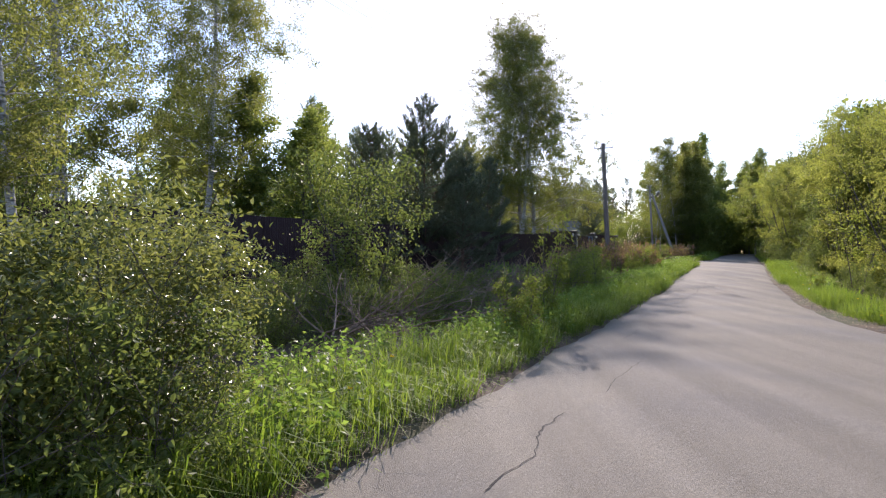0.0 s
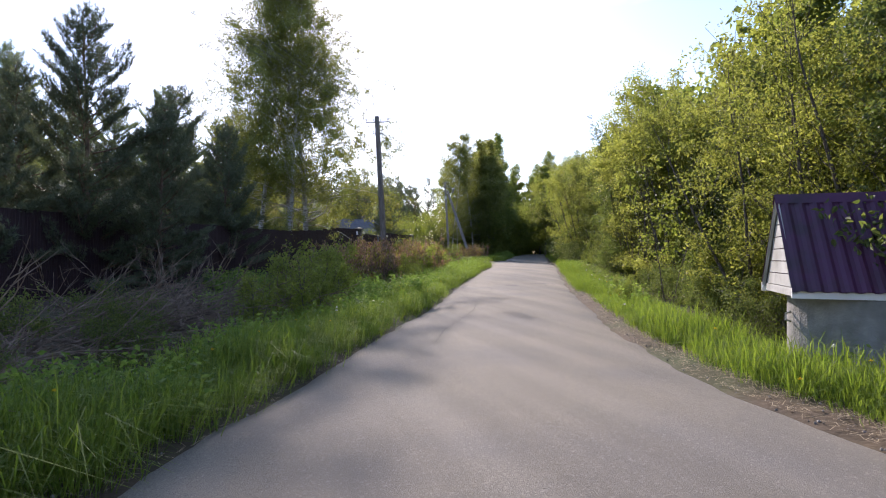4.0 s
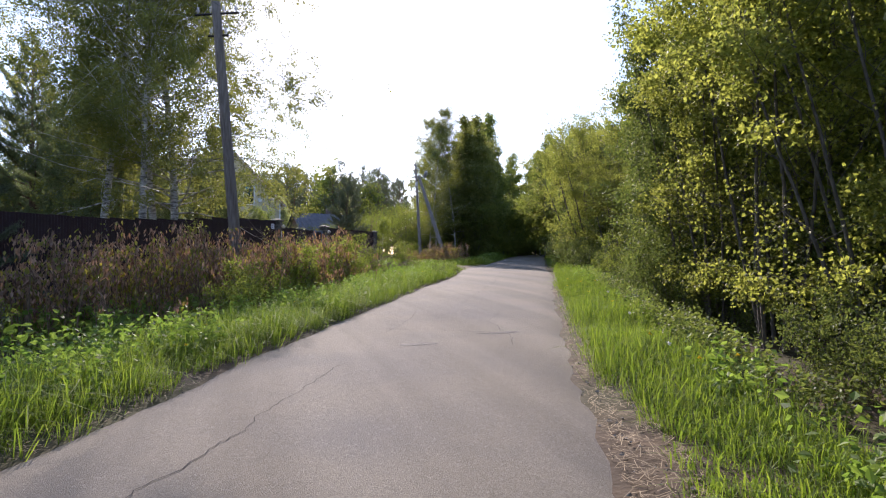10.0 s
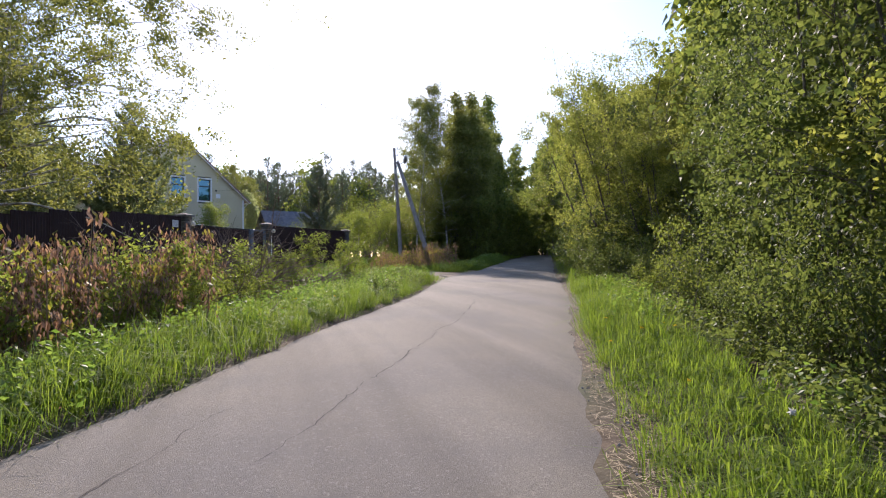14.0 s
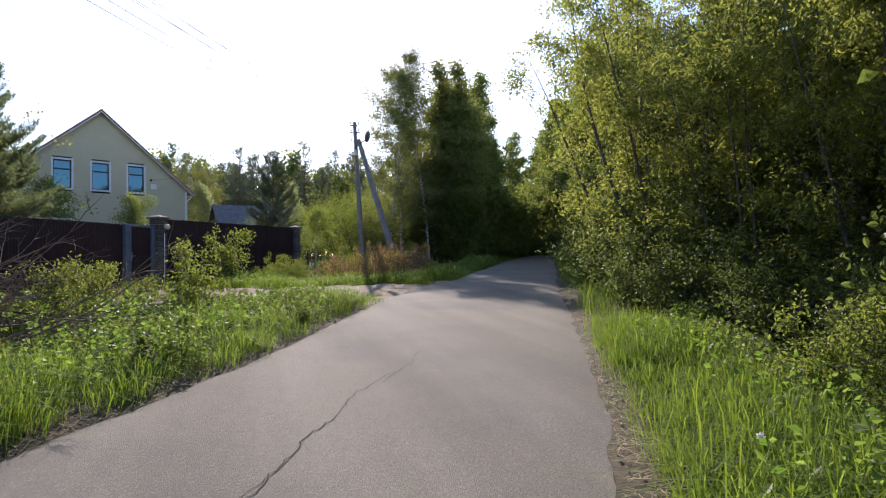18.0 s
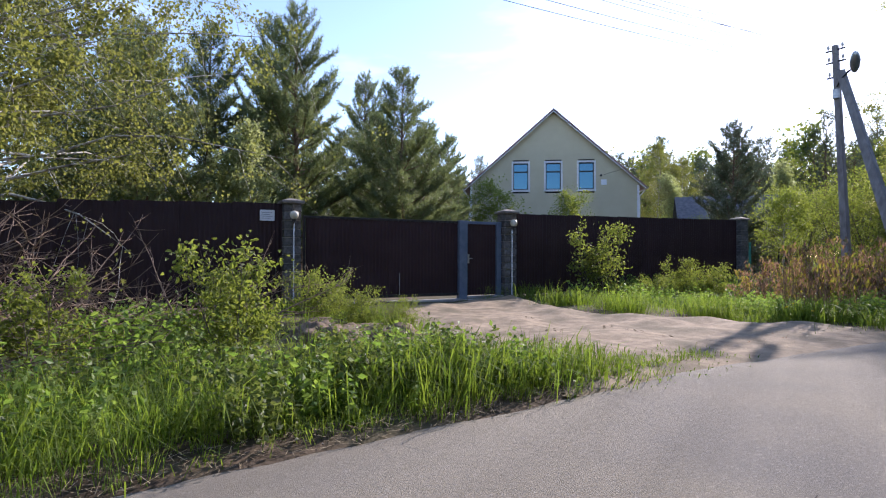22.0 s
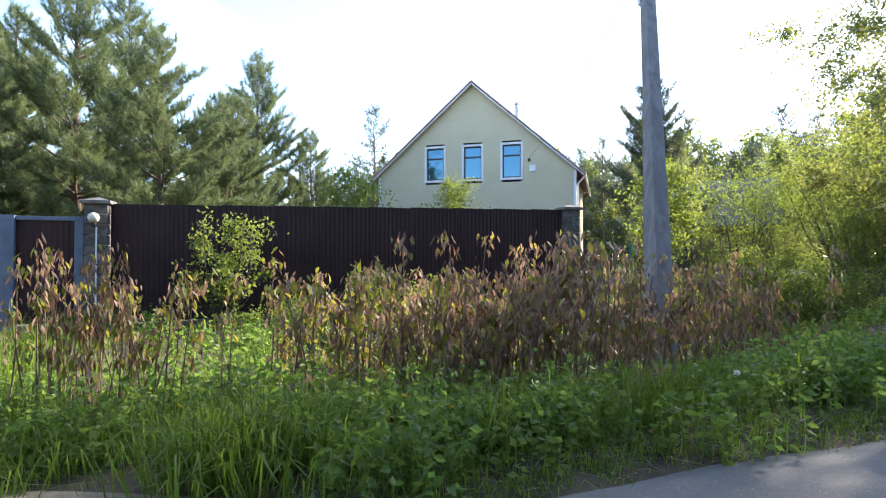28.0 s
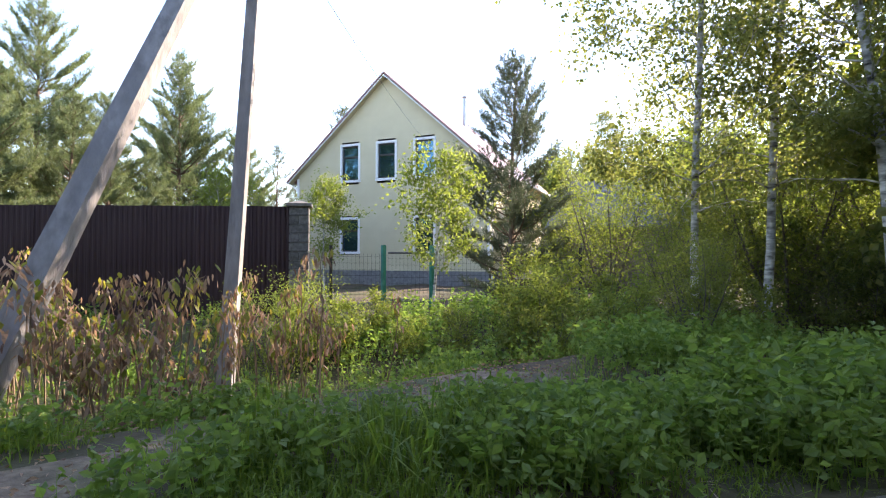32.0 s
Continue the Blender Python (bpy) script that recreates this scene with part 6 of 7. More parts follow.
def blades(acc, g, pts, h, width, bend=0.75, out=None):
    """Grass blades: two segments each, arching over towards the tip; out leans them away from the middle of their tuft."""
    n = len(pts)
    p = np.c_[pts, ground_z(pts[:, 0], pts[:, 1]) - 0.02]
    az = g.uniform(0, 2 * np.pi, n)
    way = np.stack([np.cos(az), np.sin(az), 0 * az], 1)
    if out is not None:
        way = unit(np.c_[out, 0 * az] * 9 + way)
    az = np.arctan2(way[:, 1], way[:, 0]) + g.normal(0, 0.7, n)
    side = np.stack([-np.sin(az), np.cos(az), 0 * az], 1) * (width * g.uniform(0.6, 1.3, n))[:, None] / 2
    hh = (h * g.uniform(0.45, 1.25, n))[:, None]
    b = (bend * g.uniform(0.1, 1.35, n))[:, None]
    up = np.array([0, 0, 1.0])
    mid = p + up * hh * (0.68 - 0.06 * b) + way * hh * b * 0.26
    tip = p + up * hh * (1 - 0.42 * b) + way * hh * b * 0.9
    v = np.stack([p - side * 0.7, p + side * 0.7, mid + side, mid - side, tip], 1).reshape(-1, 3)
    k = np.arange(n)[:, None] * 5
    n0 = acc.n
    acc.add(v, np.concatenate([k, k + 1, k + 2, k + 3], 1))
    acc.f.append(np.concatenate([k + 3, k + 2, k + 4], 1) + n0)


def tall(pts, lo, hi):
    v = 0.5 + 0.5 * np.sin(0.9 * pts[:, 0] + 1.7 * np.sin(0.5 * pts[:, 1])) * np.sin(0.7 * pts[:, 1] + 0.4)
    return lo + (hi - lo) * v


g = np.random.default_rng(101)
a = Acc()
for n, s0, s1, q0, q1, side, lo, hi, bias in (
        (36000, -3, 17, 0.0, 1.2, -1, 0.2, 0.42, 0.8), (40000, 17, 34, 0.0, 1.7, -1, 0.22, 0.46, 0.8), (21000, 34, 46, 0.0, 2.0, -1, 0.18, 0.42, 0.8), (9000, 46, 50.5, 0.0, 2.0, -1, 0.1, 0.26, 0.8), (14000, 53, 64, 0.5, 2.2, -1, 0.16, 0.38, 0.8), (3500, 64, 74, 0.02, 1.6, -1, 0.1, 0.28, 0.8), (5000, 72, 100, 0.0, 2.0, -1, 0.25, 0.5, 1),
        (38000, 6, 26, 0.3, 1.55, 1, 0.14, 0.36, 0.9), (38000, 26, 46, 0.14, 1.45, 1, 0.14, 0.36, 0.9), (8000, 46, 90, 0.1, 1.6, 1, 0.2, 0.4, 0.9), (16000, 54, 74, -0.06, 0.6, -1, 0.06, 0.14, 1),
        (9000, 20, 46, 1.7, 8.0, -1, 0.15, 0.45, 1), (2500, 4, 20, 1.7, 6.0, -1, 0.1, 0.3, 1), (9000, 44, 58, 2.0, 8.8, -1, 0.2, 0.5, 1), (6000, 57, 72, 2.6, 9.0, -1, 0.2, 0.5, 1)):
    pts = strip_points(g, n, s0, s1, q0, q1, side, bias)
    pts = pts[::15]
    tuft = np.repeat(g.gamma(4.0, 0.25, len(pts)).clip(0.45, 1.7), 22)
    off = g.normal(0, 0.07, (len(tuft), 2))
    pts = np.repeat(pts, 22, 0) + off
    ok = clear(pts)
    pts, tuft, off = pts[ok], tuft[ok], off[ok]
    blades(a, g, pts, tall(pts, lo, hi) * tuft, 0.0078, 1.15, off)
tagged(obj("grass", a, GRASS), "bright green uncut roadside grass", "grass", kind="stuff")

# short worn grass where the sand meets the asphalt
a = Acc()
pts = strip_points(g, 5200, 49.6, 54.2, 0.0, 0.75, -1, 0.8)
pts = pts[np.sin(3.3 * pts[:, 0] + 2.0 * pts[:, 1]) * np.sin(1.7 * pts[:, 1] - 1.0) > -0.15]
pts = pts[sp(pts[:, 0], pts[:, 1])[0] < 52.4 - 1.6 * np.sin(2.1 * pts[:, 0])]
blades(a, g, pts, np.full(len(pts), 0.075), 0.008, 1.3)
tagged(obj("worn_grass", a, GRASS), "short worn grass between sand and asphalt", "grass", kind="stuff")

# thin grass creeping onto the sand from its rim
a = Acc()
pts = np.c_[g.uniform(12.5, 27.3, 44000), g.uniform(44.0, 55.8, 44000)]
pts = pts[inside(APRON, pts[:, 0], pts[:, 1], 0)]
rim = poly_depth(APRON, pts[:, 0], pts[:, 1])
pts = pts[rim < 1.1 * g.uniform(0, 1, len(pts)) ** 2 * (0.6 + 0.6 * np.sin(1.9 * pts[:, 0] + 0.8 * pts[:, 1]))]
blades(a, g, pts, np.full(len(pts), 0.1), 0.008, 1.2)
tagged(obj("creeping_grass", a, GRASS), "thin short grass creeping over the rim of the sand", "grass", kind="stuff")

# tussocks at the mouth of the driveway
a = Acc()
for cx, cy, n, h in ((19.3, 43.6, 900, 0.6), (19.75, 44.4, 700, 0.5), (20.1, 45.0, 450, 0.42), (18.6, 42.9, 700, 0.55), (20.6, 45.3, 350, 0.2), (20.9, 45.9, 300, 0.15), (21.2, 46.5, 250, 0.13), (20.2, 44.9, 400, 0.25), (23.5, 50.6, 500, 0.4), (24.4, 52.2, 700, 0.5), (17.3, 52.4, 600, 0.45), (18.8, 51.8, 600, 0.45), (20.6, 51.6, 700, 0.5), (22.3, 51.3, 700, 0.5), (13.4, 48.3, 500, 0.3), (14.4, 47.9, 600, 0.28), (15.2, 47.4, 600, 0.26), (16.0, 46.9, 500, 0.22), (16.6, 46.3, 400, 0.22), (12.6, 48.0, 500, 0.35), (26.3, 58.4, 260, 0.22), (26.0, 60.0, 260, 0.22), (28.1, 60.2, 260, 0.22), (28.6, 59.3, 260, 0.2), (28.0, 61.8, 260, 0.22), (28.9, 60.2, 260, 0.22), (15.8, 53.6, 300, 0.5)) + tuple((*xy(q, np.interp(q, EDGE_L[:, 0], EDGE_L[:, 1]) - 0.55 - 0.9 * ((k * 7) % 5) / 5), 190, 0.5) for k, q in enumerate(np.arange(57.4, 67.0, 0.6)) if not 63.6 < q < 65.4):
    off = g.normal(0, 0.3 if n > 200 else 0.13, (n, 2))
    blades(a, g, np.array([cx, cy]) + off, np.full(n, h), 0.0115, 1.0, off * 0.25)
tagged(obj("grass_tussocks", a, GRASS), "tall green grass tussocks beside the driveway", "grass", kind="stuff")

# trampled short grass on the footpath
a = Acc()
pts = np.c_[g.uniform(24.6, 28.6, 6000), g.uniform(57.0, 64.4, 6000)]
pts = pts[inside(TRACK, pts[:, 0], pts[:, 1], 0.1) & (np.sin(2.3 * pts[:, 0] + 1.1) * np.sin(1.9 * pts[:, 1]) > -0.25)]
blades(a, g, pts, np.full(len(pts), 0.085), 0.009, 1.3)
tagged(obj("trampled_grass", a, GRASS), "short trampled grass on the footpath", "grass", kind="stuff")

# dry grass and straw along the asphalt edge
a = Acc()
for n, s0, s1, side in ((5200, 2, 50, -1), (9000, 10, 48, 1), (600, 50, 68, -1)):
    pts = strip_points(g, n, s0, s1, -0.08, 0.3 if side < 0 else 0.38, side)
    z = np.maximum(ground_z(pts[:, 0], pts[:, 1]), level(sp(pts[:, 0], pts[:, 1])[0]) - 0.06) + 0.035
    az = g.uniform(0, np.pi, n)
    d = np.stack([np.cos(az), np.sin(az), g.normal(0, 0.12, n)], 1) * g.uniform(0.03, 0.15, n)[:, None]
    w = np.stack([-np.sin(az), np.cos(az), 0 * az], 1) * 0.0022
    c = np.c_[pts, z]
    a.add(np.stack([c - d / 2 - w, c + d / 2 - w, c + d / 2 + w, c - d / 2 + w], 1).reshape(-1, 3), np.arange(4 * n).reshape(-1, 4))
tagged(obj("straw", a, STRAW), "dry straw and dead stems along the asphalt edge", "straw", kind="stuff")


def weeds(name, spots, leaf, n_leaf, label, seed, h=0.45, material=WEED):
    """Broad-leaved weeds: leafy stems in patches."""
    g = np.random.default_rng(seed)
    lf, st = Acc(), Acc()
    for x, y, r, n in spots:
        pts = np.array([x, y]) + g.normal(0, r * 0.5, (n, 2))
        pts = pts[clear(pts, 0.1)]
        if not len(pts):
            continue
        z = ground_z(pts[:, 0], pts[:, 1])
        hh = h * g.uniform(0.5, 1.25, len(pts))
        lean = g.normal(0, 0.12, (len(pts), 2))
        k = n_leaf
        f = np.tile(np.linspace(0.25, 1, k), len(pts))
        base = np.repeat(np.c_[pts, z], k, 0)
        hr, lr = np.repeat(hh, k), np.repeat(lean, k, 0)
        p = base + np.c_[lr * f[:, None] * hr[:, None], f * hr]
        az = g.uniform(0, 2 * np.pi, len(p))
        d = np.stack([np.cos(az), np.sin(az), 0.2 + 0 * az], 1)
        leaves(lf, g, p, d, leaf, 0.6, 0.25, 0.35, 0.08, ovate=leaf > 0.08)
        side = np.array([0.004, 0.003, 0])
        b, t = np.c_[pts, z], np.c_[pts + lean * hh[:, None], z + hh]
        st.add(np.stack([b - side, b + side, t], 1).reshape(-1, 3), np.arange(3 * len(pts)).reshape(-1, 3))
    e = tagged(obj(name, lf, material), label, "weeds", kind="stuff")
    part("stalk", st, material, e)
    return e


spots = []
for k in range(130):
    s = g.uniform(2, 49)
    x, y = xy(s, np.interp(s, EDGE_L[:, 0], EDGE_L[:, 1]) - g.uniform(0.4, 2.6))
    spots.append((x, y, 0.4, 24))
for k in range(30):
    s = g.uniform(56, 63)
    x, y = xy(s, np.interp(s, EDGE_L[:, 0], EDGE_L[:, 1]) - g.uniform(1.2, 3.4))
    spots.append((x, y, 0.5, 30))
for k in range(30):
    s = g.uniform(33, 49.5)
    x, y = xy(s, np.interp(s, EDGE_L[:, 0], EDGE_L[:, 1]) - g.uniform(0.2, 2.2))
    spots.append((x, y, 0.35, 26))
for k in range(20):
    s = g.uniform(12, 46)
    x, y = xy(s, np.interp(s, EDGE_R[:, 0], EDGE_R[:, 1]) + g.uniform(0.8, 1.8))
    spots.append((x, y, 0.4, 16))
for k in range(30):
    s = g.uniform(57, 70)
    x, y = xy(s, np.interp(s, EDGE_L[:, 0], EDGE_L[:, 1]) - g.uniform(3.5, 9))
    spots.append((x, y, 0.7, 20))
weeds("nettles", spots, 0.07, 9, "green nettles and broad-leaved weeds on the verge", 61)
spots = []
for k in range(54):
    s = g.uniform(41.5, 48.6)
    x, y = xy(s, np.interp(s, EDGE_L[:, 0], EDGE_L[:, 1]) - g.uniform(0.5, 2.6))
    spots.append((x, y, 0.4, 13))
weeds("raspberry_canes", spots, 0.062, 16, "dark green raspberry and nettle thicket on the verge", 66, 0.46, LEAF_SHADE)
spots = []
for k in range(70):
    s = g.uniform(26, 46)
    x, y = xy(s, np.interp(s, EDGE_R[:, 0], EDGE_R[:, 1]) + g.uniform(1.3, 2.3))
    spots.append((x, y, 0.4, 22))
weeds("shaded_weeds", spots, 0.065, 9, "dark green weeds at the shaded foot of the scrub", 67, 0.4, LEAF_SHADE)
spots = []
for k in range(60):
    s = g.uniform(22, 46)
    x, y = xy(s, np.interp(s, EDGE_L[:, 0], EDGE_L[:, 1]) - g.uniform(2.4, 8.5))
    spots.append((x, y, 0.7, 22))
weeds("undergrowth", spots, 0.11, 10, "low green undergrowth beneath the bushes", 62, 0.6)

spots = []
for k in range(48):
    s = g.uniform(68.4, 74)
    x, y = xy(s, np.interp(s, EDGE_L[:, 0], EDGE_L[:, 1]) - g.uniform(0.2, 1.9))
    spots.append((x, y, 0.4, 30))
weeds("ground_elder", spots, 0.085, 11, "broad-leaved ground elder beside the road", 63, 0.55)
spots = []
for k in range(120):
    s = g.uniform(55.5, 70.5)
    x, y = xy(s, np.interp(s, EDGE_L[:, 0], EDGE_L[:, 1]) - g.uniform(0.1, 3.0))
    spots.append((x, y, 0.4, 34))
for k in range(40):
    spots.append((g.uniform(28.6, 29.8), g.uniform(60.2, 62.8), 0.3, 26))
    spots.append((g.uniform(24.8, 26.4), g.uniform(57.2, 59.6), 0.3, 26))
weeds("goutweed", spots, 0.07, 9, "low fresh green weeds mixed with grass on the verge", 65, 0.33)
spots = [(x_, y_, 0.6, 26) for x_, y_ in zip(g.uniform(21.5, 29.5, 90), g.uniform(63.6, 70.0, 90))] + [(x_, y_, 0.6, 26) for x_, y_ in zip(g.uniform(17.0, 22.5, 40), g.uniform(54.0, 60.0, 40))]
weeds("bramble", spots, 0.09, 9, "dark green bramble and young shoots under the bushes", 64, 0.45)

# dandelions in flower and in seed, and dock leaves
yel, fluff, stems = Acc(), Acc(), Acc()
for n, s0, s1, q0, q1, side in ((26, 2, 34, 0.15, 1.3, -1), (30, 8, 40, 0.2, 1.2, 1), (10, 54, 66, 0.3, 2.0, -1), (8, 34, 50, 0.2, 1.2, -1)):
    pts = strip_points(g, n, s0, s1, q0, q1, side)
    for k, (x, y) in enumerate(pts):
        z, h = gz(x, y), g.uniform(0.2, 0.42)
        top = np.array([x + g.normal(0, 0.03), y + g.normal(0, 0.03), z + h])
        tube(stems, [(x, y, z - 0.02), top], [0.003, 0.003], 3)
        w = unit(np.stack([g.normal(0, 1, 26), g.normal(0, 1, 26), np.abs(g.normal(0.5, 0.5, 26))], 1)) if k % 4 else unit(g.normal(0, 1, (40, 3)))
        leaves(yel if k % 4 else fluff, g, np.tile(top, (len(w), 1)), w, 0.024 if k % 4 else 0.026, 0.4, 0, 0.1, 0.02)
dand = tagged(obj("dandelions", yel, PETAL), "yellow dandelions and white seed heads in the grass", "flowers", kind="stuff")
part("seed_heads", fluff, FLUFF, dand, "white dandelion seed heads")
part("stalk", stems, WEED, dand)

# fallen leaves under the dead canes and on the path, and dry bits on the driveway
a = Acc()
for n, x0, x1, y0, y1, size in ((2600, 21.0, 28.3, 53.5, 64.0, 0.05), (1500, 24.8, 28.3, 57.2, 64.0, 0.045), (700, 7.0, 13.5, 28.0, 38.0, 0.06), (500, 13.0, 23.0, 45.5, 52.0, 0.035), (600, 0.0, 5.0, 10.0, 22.0, 0.05)):
    pts = np.c_[g.uniform(x0, x1, n), g.uniform(y0, y1, n)]
    s_, p_ = sp(pts[:, 0], pts[:, 1])
    pts = pts[np.interp(s_, EDGE_L[:, 0], EDGE_L[:, 1]) - p_ > 0.25]
    az = g.uniform(0, 2 * np.pi, len(pts))
    d = np.stack([np.cos(az), np.sin(az), g.normal(0, 0.15, len(pts))], 1)
    leaves(a, g, np.c_[pts, ground_z(pts[:, 0], pts[:, 1]) + 0.045], d, size, 0.5, 0, 0.12, 0.1)
tagged(obj("leaf_litter", a, DRYLEAF), "dry brown fallen leaves on the bare ground", "leaves", kind="stuff")

# small stones and crumbs along the broken asphalt edge
a = Acc()
for n, s0, s1, side, lo in ((900, 8, 46, 1, -0.12), (350, 2, 50, -1, -0.1), (120, 52, 68, -1, -0.05)):
    pts = strip_points(g, n, s0, s1, lo, 0.35, side)
    z = np.maximum(ground_z(pts[:, 0], pts[:, 1]), level(sp(pts[:, 0], pts[:, 1])[0]) - 0.05)
    r = 0.006 + 0.018 * g.uniform(0, 1, n) ** 3
    o = np.array([(1, 0, 0), (0, 1, 0), (-1, 0, 0), (0, -1, 0), (0, 0, 0.8), (0, 0, -0.8)], float)
    v = np.c_[pts, z + 0.01][:, None] + o[None] * r[:, None, None] * g.uniform(0.6, 1.3, (n, 6, 1))
    f8 = np.array([(0, 1, 4), (1, 2, 4), (2, 3, 4), (3, 0, 4), (1, 0, 5), (2, 1, 5), (3, 2, 5), (0, 3, 5)])
    a.add(v.reshape(-1, 3), (np.arange(n)[:, None, None] * 6 + f8[None]).reshape(-1, 3))
tagged(obj("gravel", a, STONE), "loose stones and asphalt crumbs along the road edge", "gravel", kind="stuff")


def hanging(acc, g, p, size, width, wild):
    """Curled leaves that hang down: three bent strips each, broad in the middle, with a pinched tip."""
    n = len(p)
    az = g.uniform(0, 2 * np.pi, n)
    out = np.stack([np.cos(az), np.sin(az), 0 * az], 1)
    side0 = np.stack([-np.sin(az), np.cos(az), 0 * az], 1)
    s = (size * g.uniform(0.6, 1.3, n))[:, None]
    d = unit(out * g.uniform(0.1, 1.0, (n, 1)) * wild + np.array([0, 0, -1.0]) + g.normal(0, 0.2 * wild, (n, 3)))
    curl = g.uniform(-1.2, 1.2, (n, 1))
    rows, c = [], p.copy()
    for f, w in ((0, 0.12), (0.34, 1.0), (0.68, 0.75), (1.0, 0.05)):
        tw = side0 + out * curl * f
        half = unit(tw) * s * width * w / 2
        rows += [c - half, c + half]
        c = c + d * s / 3
        d = unit(d + out * curl * 0.25 + np.array([0, 0, -0.25]))
    v = np.stack(rows, 1).reshape(-1, 3)
    k = np.arange(n)[:, None] * 8
    f = np.concatenate([np.concatenate([k + 2 * q, k + 2 * q + 1, k + 2 * q + 3, k + 2 * q + 2], 1) for q in range(3)])
    acc.add(v, f)


def stalk_clump(seed, n, spread, h, wilt):
    """A clump of dead knotweed: bare canes with hanging withered leaves at the top."""
    g = np.random.default_rng(seed)
    e = tagged(new("knotweed_clump"), "clump of dead brown knotweed canes with withered hanging leaves", "plant", "dry knotweed")
    lf, yl = Acc(), Acc()
    for k in range(n):
        x, y = g.normal(0, spread * 0.5, 2)
        hh = h * g.uniform(0.55, 1.2)
        ln = limb(g, (x, y, -0.1), (g.normal(0, 0.09), g.normal(0, 0.09), 1), hh, 6, 0, 0.06)
        nod = g.uniform(0, 2 * math.pi)
        ln[-1] = ln[-2] + np.array([0.1 * math.cos(nod), 0.1 * math.sin(nod), g.uniform(-0.08, 0.12)])
        st = Acc()
        tube(st, ln, np.linspace(0.0125, 0.0045, 7), 5)
        part("cane", st, STALK, e)
        m0 = 36
        tops = [on_line(ln, 1 - 0.5 * g.uniform(0, 1) ** 1.8 - 0.001)[0] for _ in range(m0)]
        p = np.array(tops) + g.normal(0, 0.06, (m0, 3))
        m = int(m0 * wilt)
        hanging(lf, g, p[:m], 0.112, 0.3, 1.0)
        hanging(yl, g, p[m:], 0.105, 0.45, 1.2)
    part("withered_foliage", lf, DRYLEAF, e, "hanging red-brown withered leaves")
    part("yellow_foliage", yl, YELLOWLEAF, e, "last yellowing leaves")
    return e


CLUMPS = [stalk_clump(71, 26, 1.0, 2.0, 0.86), stalk_clump(72, 22, 1.0, 1.8, 0.58), stalk_clump(73, 24, 1.1, 2.05, 0.8)]
SPOT_K = [(24.3, 55.6), (22.9, 54.0), (23.8, 55.2), (24.7, 56.2), (22.9, 55.6), (23.8, 56.6), (24.9, 57.6), (21.6, 55.8), (23.4, 58.0), (25.2, 59.0), (24.2, 59.5), (22.2, 58.2), (21.2, 57.2), (22.75, 52.1), (24.6, 61.0), (22.35, 51.9), (22.6, 54.9), (23.4, 54.7), (23.3, 56.2),
          (8.4, 29.9), (9.2, 30.6), (9.9, 31.4), (10.5, 32.3), (11.2, 33.2), (11.9, 34.2), (8.4, 31.4), (9.3, 32.4), (10.3, 33.8), (11.2, 35.0), (12.4, 35.6), (7.4, 30.2), (7.0, 28.6), (7.6, 28.4), (13.0, 37.0), (8.0, 33.2), (9.4, 34.6), (10.4, 36.0), (6.2, 27.6), (12.0, 37.4), (8.8, 30.9), (9.7, 32.0), (10.7, 33.1), (7.9, 29.3), (8.8, 29.4), (9.6, 30.4), (10.2, 31.2), (11.7, 33.3), (7.2, 29.4), (9.0, 33.6), (12.3, 33.7), (12.9, 34.7), (11.9, 32.6), (12.6, 35.6)]
for n, (x, y) in enumerate(SPOT_K):
    if n < 3:
        plant_at(CLUMPS[n], x, y, 0, 1.0)
    else:
        again(CLUMPS[n % 3], x, y, rnd.uniform(0, 360), rnd.uniform(0.85, 1.1) * (0.6 if y < 52.5 and x > 20 else 1.0), rnd.uniform(0.8, 1.08) * (1.15 if x > 24 else 0.72 if y < 52.5 and x > 20 else 1.0))


def bough(seed):
    """A dead forked branch lying along x."""
    g = np.random.default_rng(seed)
    a = Acc()
    main = limb(g, (0, 0, 0), (1, 0, 0.15), 2.4, 8, -0.1, 0.1)
    tube(a, main, np.linspace(0.019, 0.004, 9), 5)
    for k in range(9):
        p, w = on_line(main, g.uniform(0.15, 0.98))
        tw = limb(g, p, unit(w + g.normal(0, 0.55, 3)), g.uniform(0.35, 1.0), 4, 0.1, 0.13)
        tube(a, tw, np.linspace(0.0075, 0.002, 5), 4)
        q, w2 = on_line(tw, 0.6)
        tube(a, limb(g, q, unit(w2 + g.normal(0, 0.6, 3)), 0.4, 3, 0.1, 0.1), np.linspace(0.006, 0.002, 4), 3)
    return fast_mesh("branch", a)


BOUGHS = [bough(k) for k in range(200, 206)]


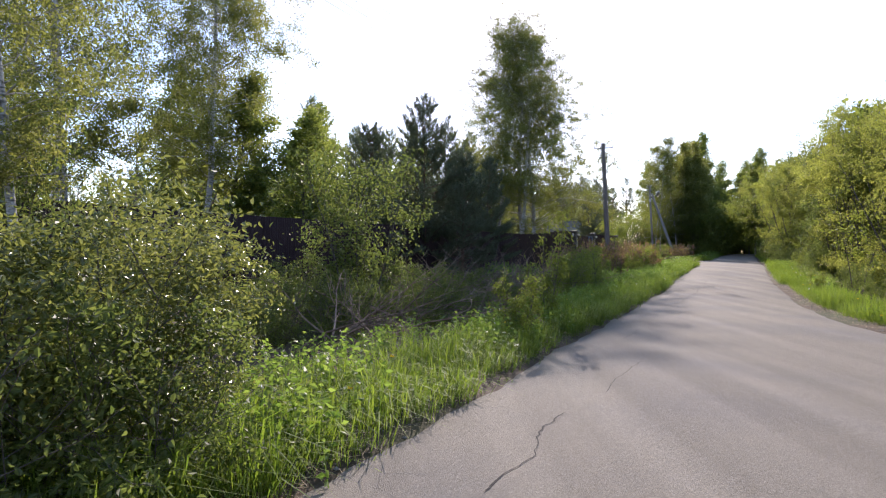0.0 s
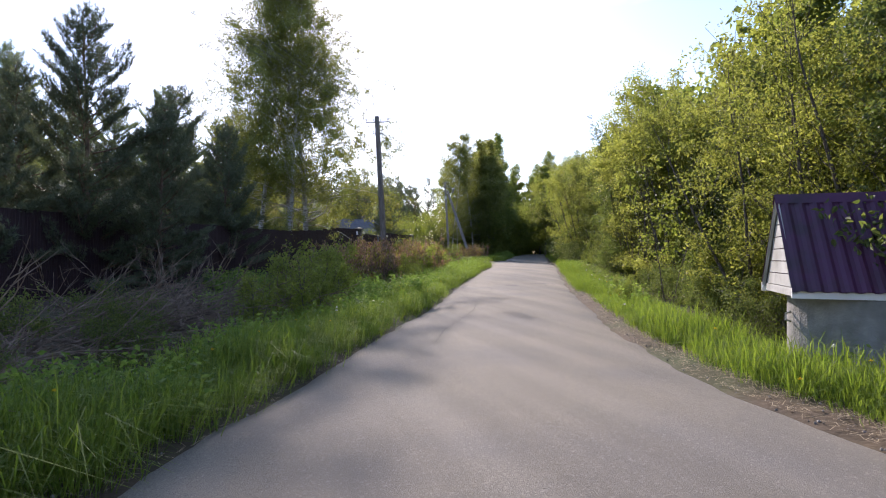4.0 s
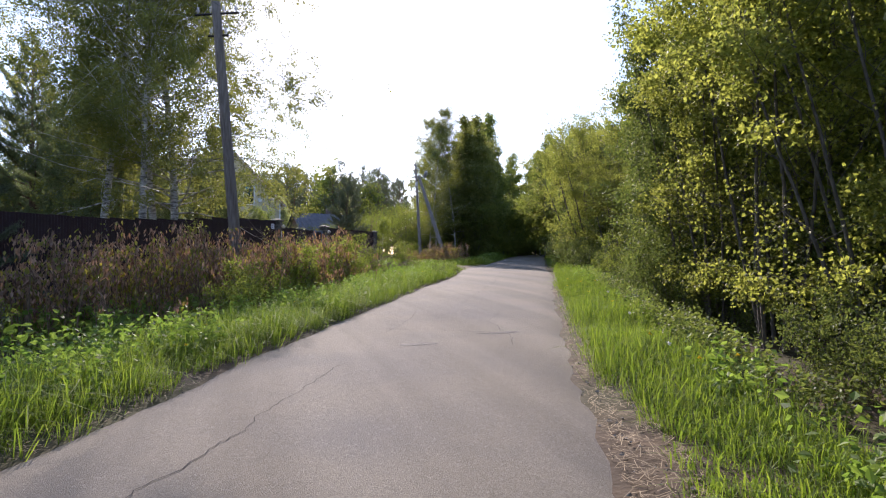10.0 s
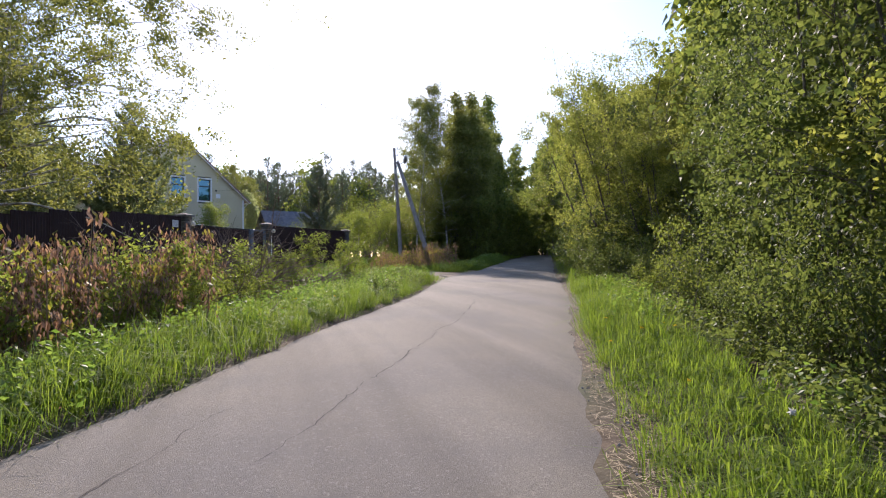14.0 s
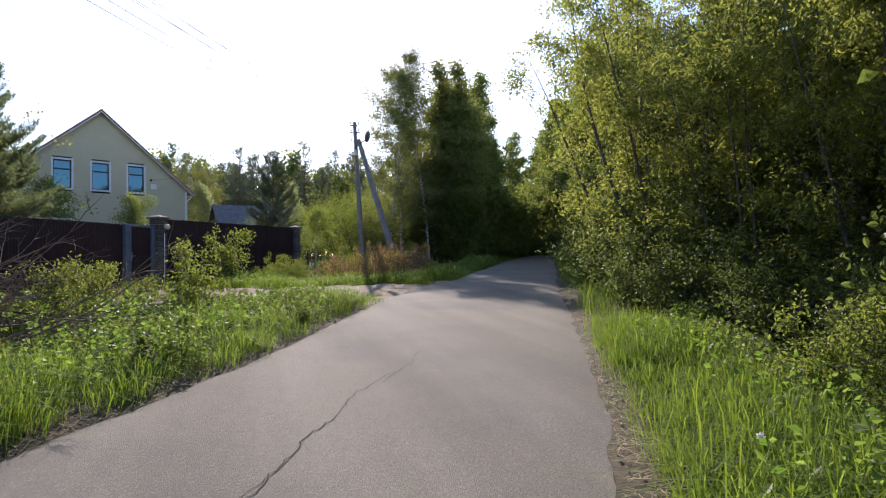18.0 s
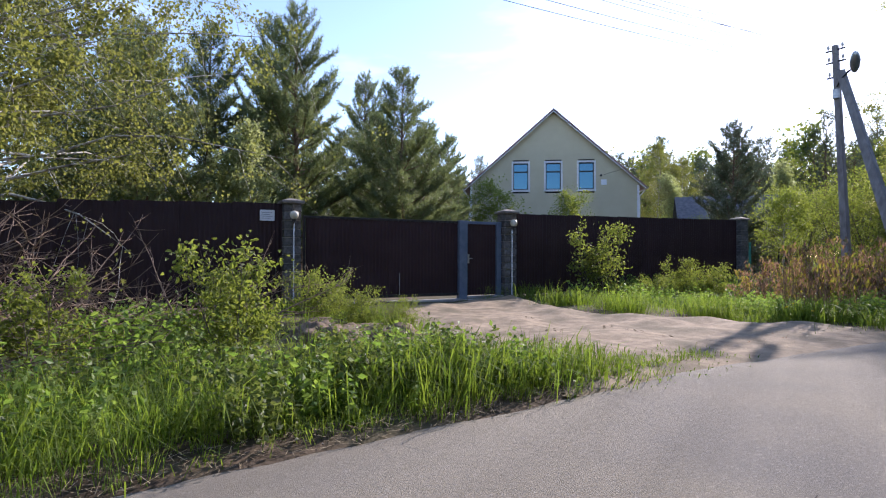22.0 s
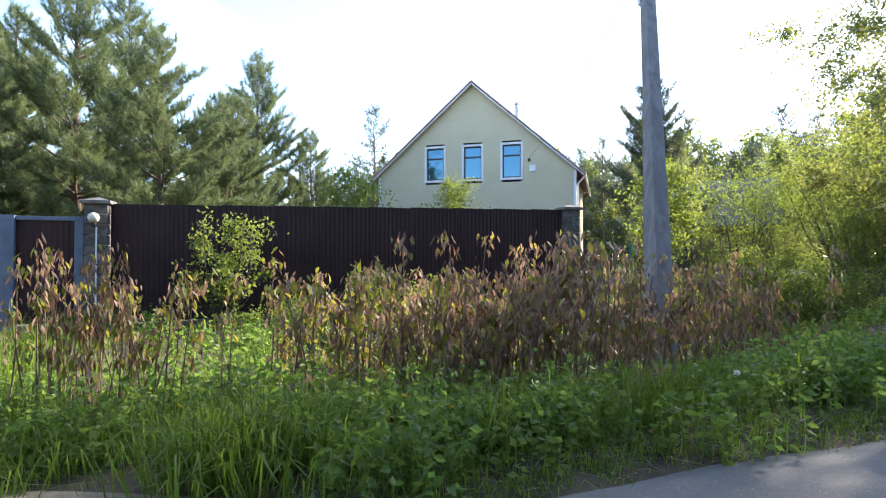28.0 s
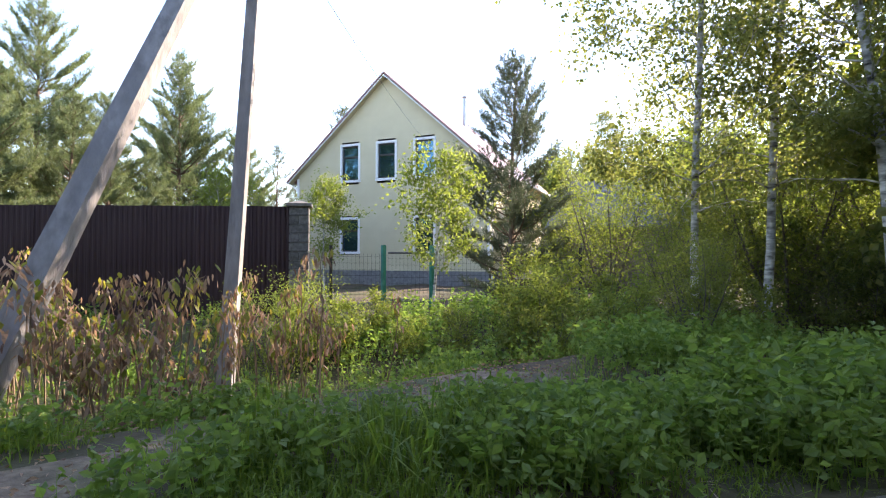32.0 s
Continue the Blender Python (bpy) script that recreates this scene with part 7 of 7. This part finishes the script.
def brush_pile(x, y, rx_, ry_, turn, n, h, seed):
    g = np.random.default_rng(seed)
    e = empty("brush_pile", pose(x, y, gz(x, y), 0, 0, turn), "tangled pile of grey cut branches beside the road", "brushwood", "brush piles")
    for k in range(n):
        px, py = g.normal(0, rx_ * 0.45), g.normal(0, ry_ * 0.45)
        pz = h * g.uniform(0, 1) * math.exp(-(px / rx_) ** 2 - (py / ry_) ** 2)
        put("branch", BOUGHS[k % 6], pose(px - 0.8, py, pz + 0.03, g.uniform(0, 360), g.uniform(-28, 12), g.normal(0, 70)), TWIG, e)
    return e


brush_pile(1.6, 17.6, 2.4, 1.6, 64, 38, 0.4, 1)
brush_pile(2.0, 21.6, 2.4, 1.6, 64, 32, 0.5, 2)
brush_pile(0.4, 13.6, 2.2, 1.4, 64, 20, 0.3, 11)
brush_pile(2.9, 19.6, 2.0, 1.3, 64, 40, 0.55, 12)
brush_pile(-0.8, 10.2, 2.0, 1.4, 64, 18, 0.4, 3)
brush_pile(13.4, 42.0, 2.2, 1.4, 64, 70, 1.15, 4)
brush_pile(12.4, 39.6, 1.8, 1.2, 64, 40, 0.9, 5)
brush_pile(14.6, 44.6, 1.3, 0.9, 64, 12, 0.3, 6)
brush_pile(14.9, 40.6, 1.7, 1.2, 64, 46, 1.0, 8)
brush_pile(13.4, 38.2, 1.7, 1.1, 64, 40, 0.9, 9)


def mound(x, y, r, h, seed):
    bm = bmesh.new()
    bmesh.ops.create_icosphere(bm, subdivisions=5, radius=1.0)
    for v in bm.verts:
        c = v.co.copy()
        k = 1 + 0.3 * noise.noise(c * 1.6 + Vector((seed, 0, 0))) + 0.16 * noise.noise(c * 5 + Vector((0, seed, 0))) + 0.1 * noise.noise(c * 15 + Vector((0, seed, 0)))
        v.co = Vector((c.x * r * k, c.y * r * 0.75 * k, max(c.z, -0.3) * h * k))
    ob = obj("earth_mound", bm, TRACKSOIL, smooth=True)
    ob.matrix_world = pose(x, y, gz(x, y), 0, 0, seed * 40)
    return tagged(ob, "small heap of dug brown earth beside the driveway", "mound", "earth heaps")


mound(17.4, 45.6, 0.55, 0.3, 1)
mound(17.0, 44.5, 0.75, 0.36, 4)
mound(17.9, 45.2, 0.5, 0.24, 5)
mound(16.4, 45.6, 0.8, 0.24, 2)
mound(15.2, 46.2, 0.7, 0.2, 3)
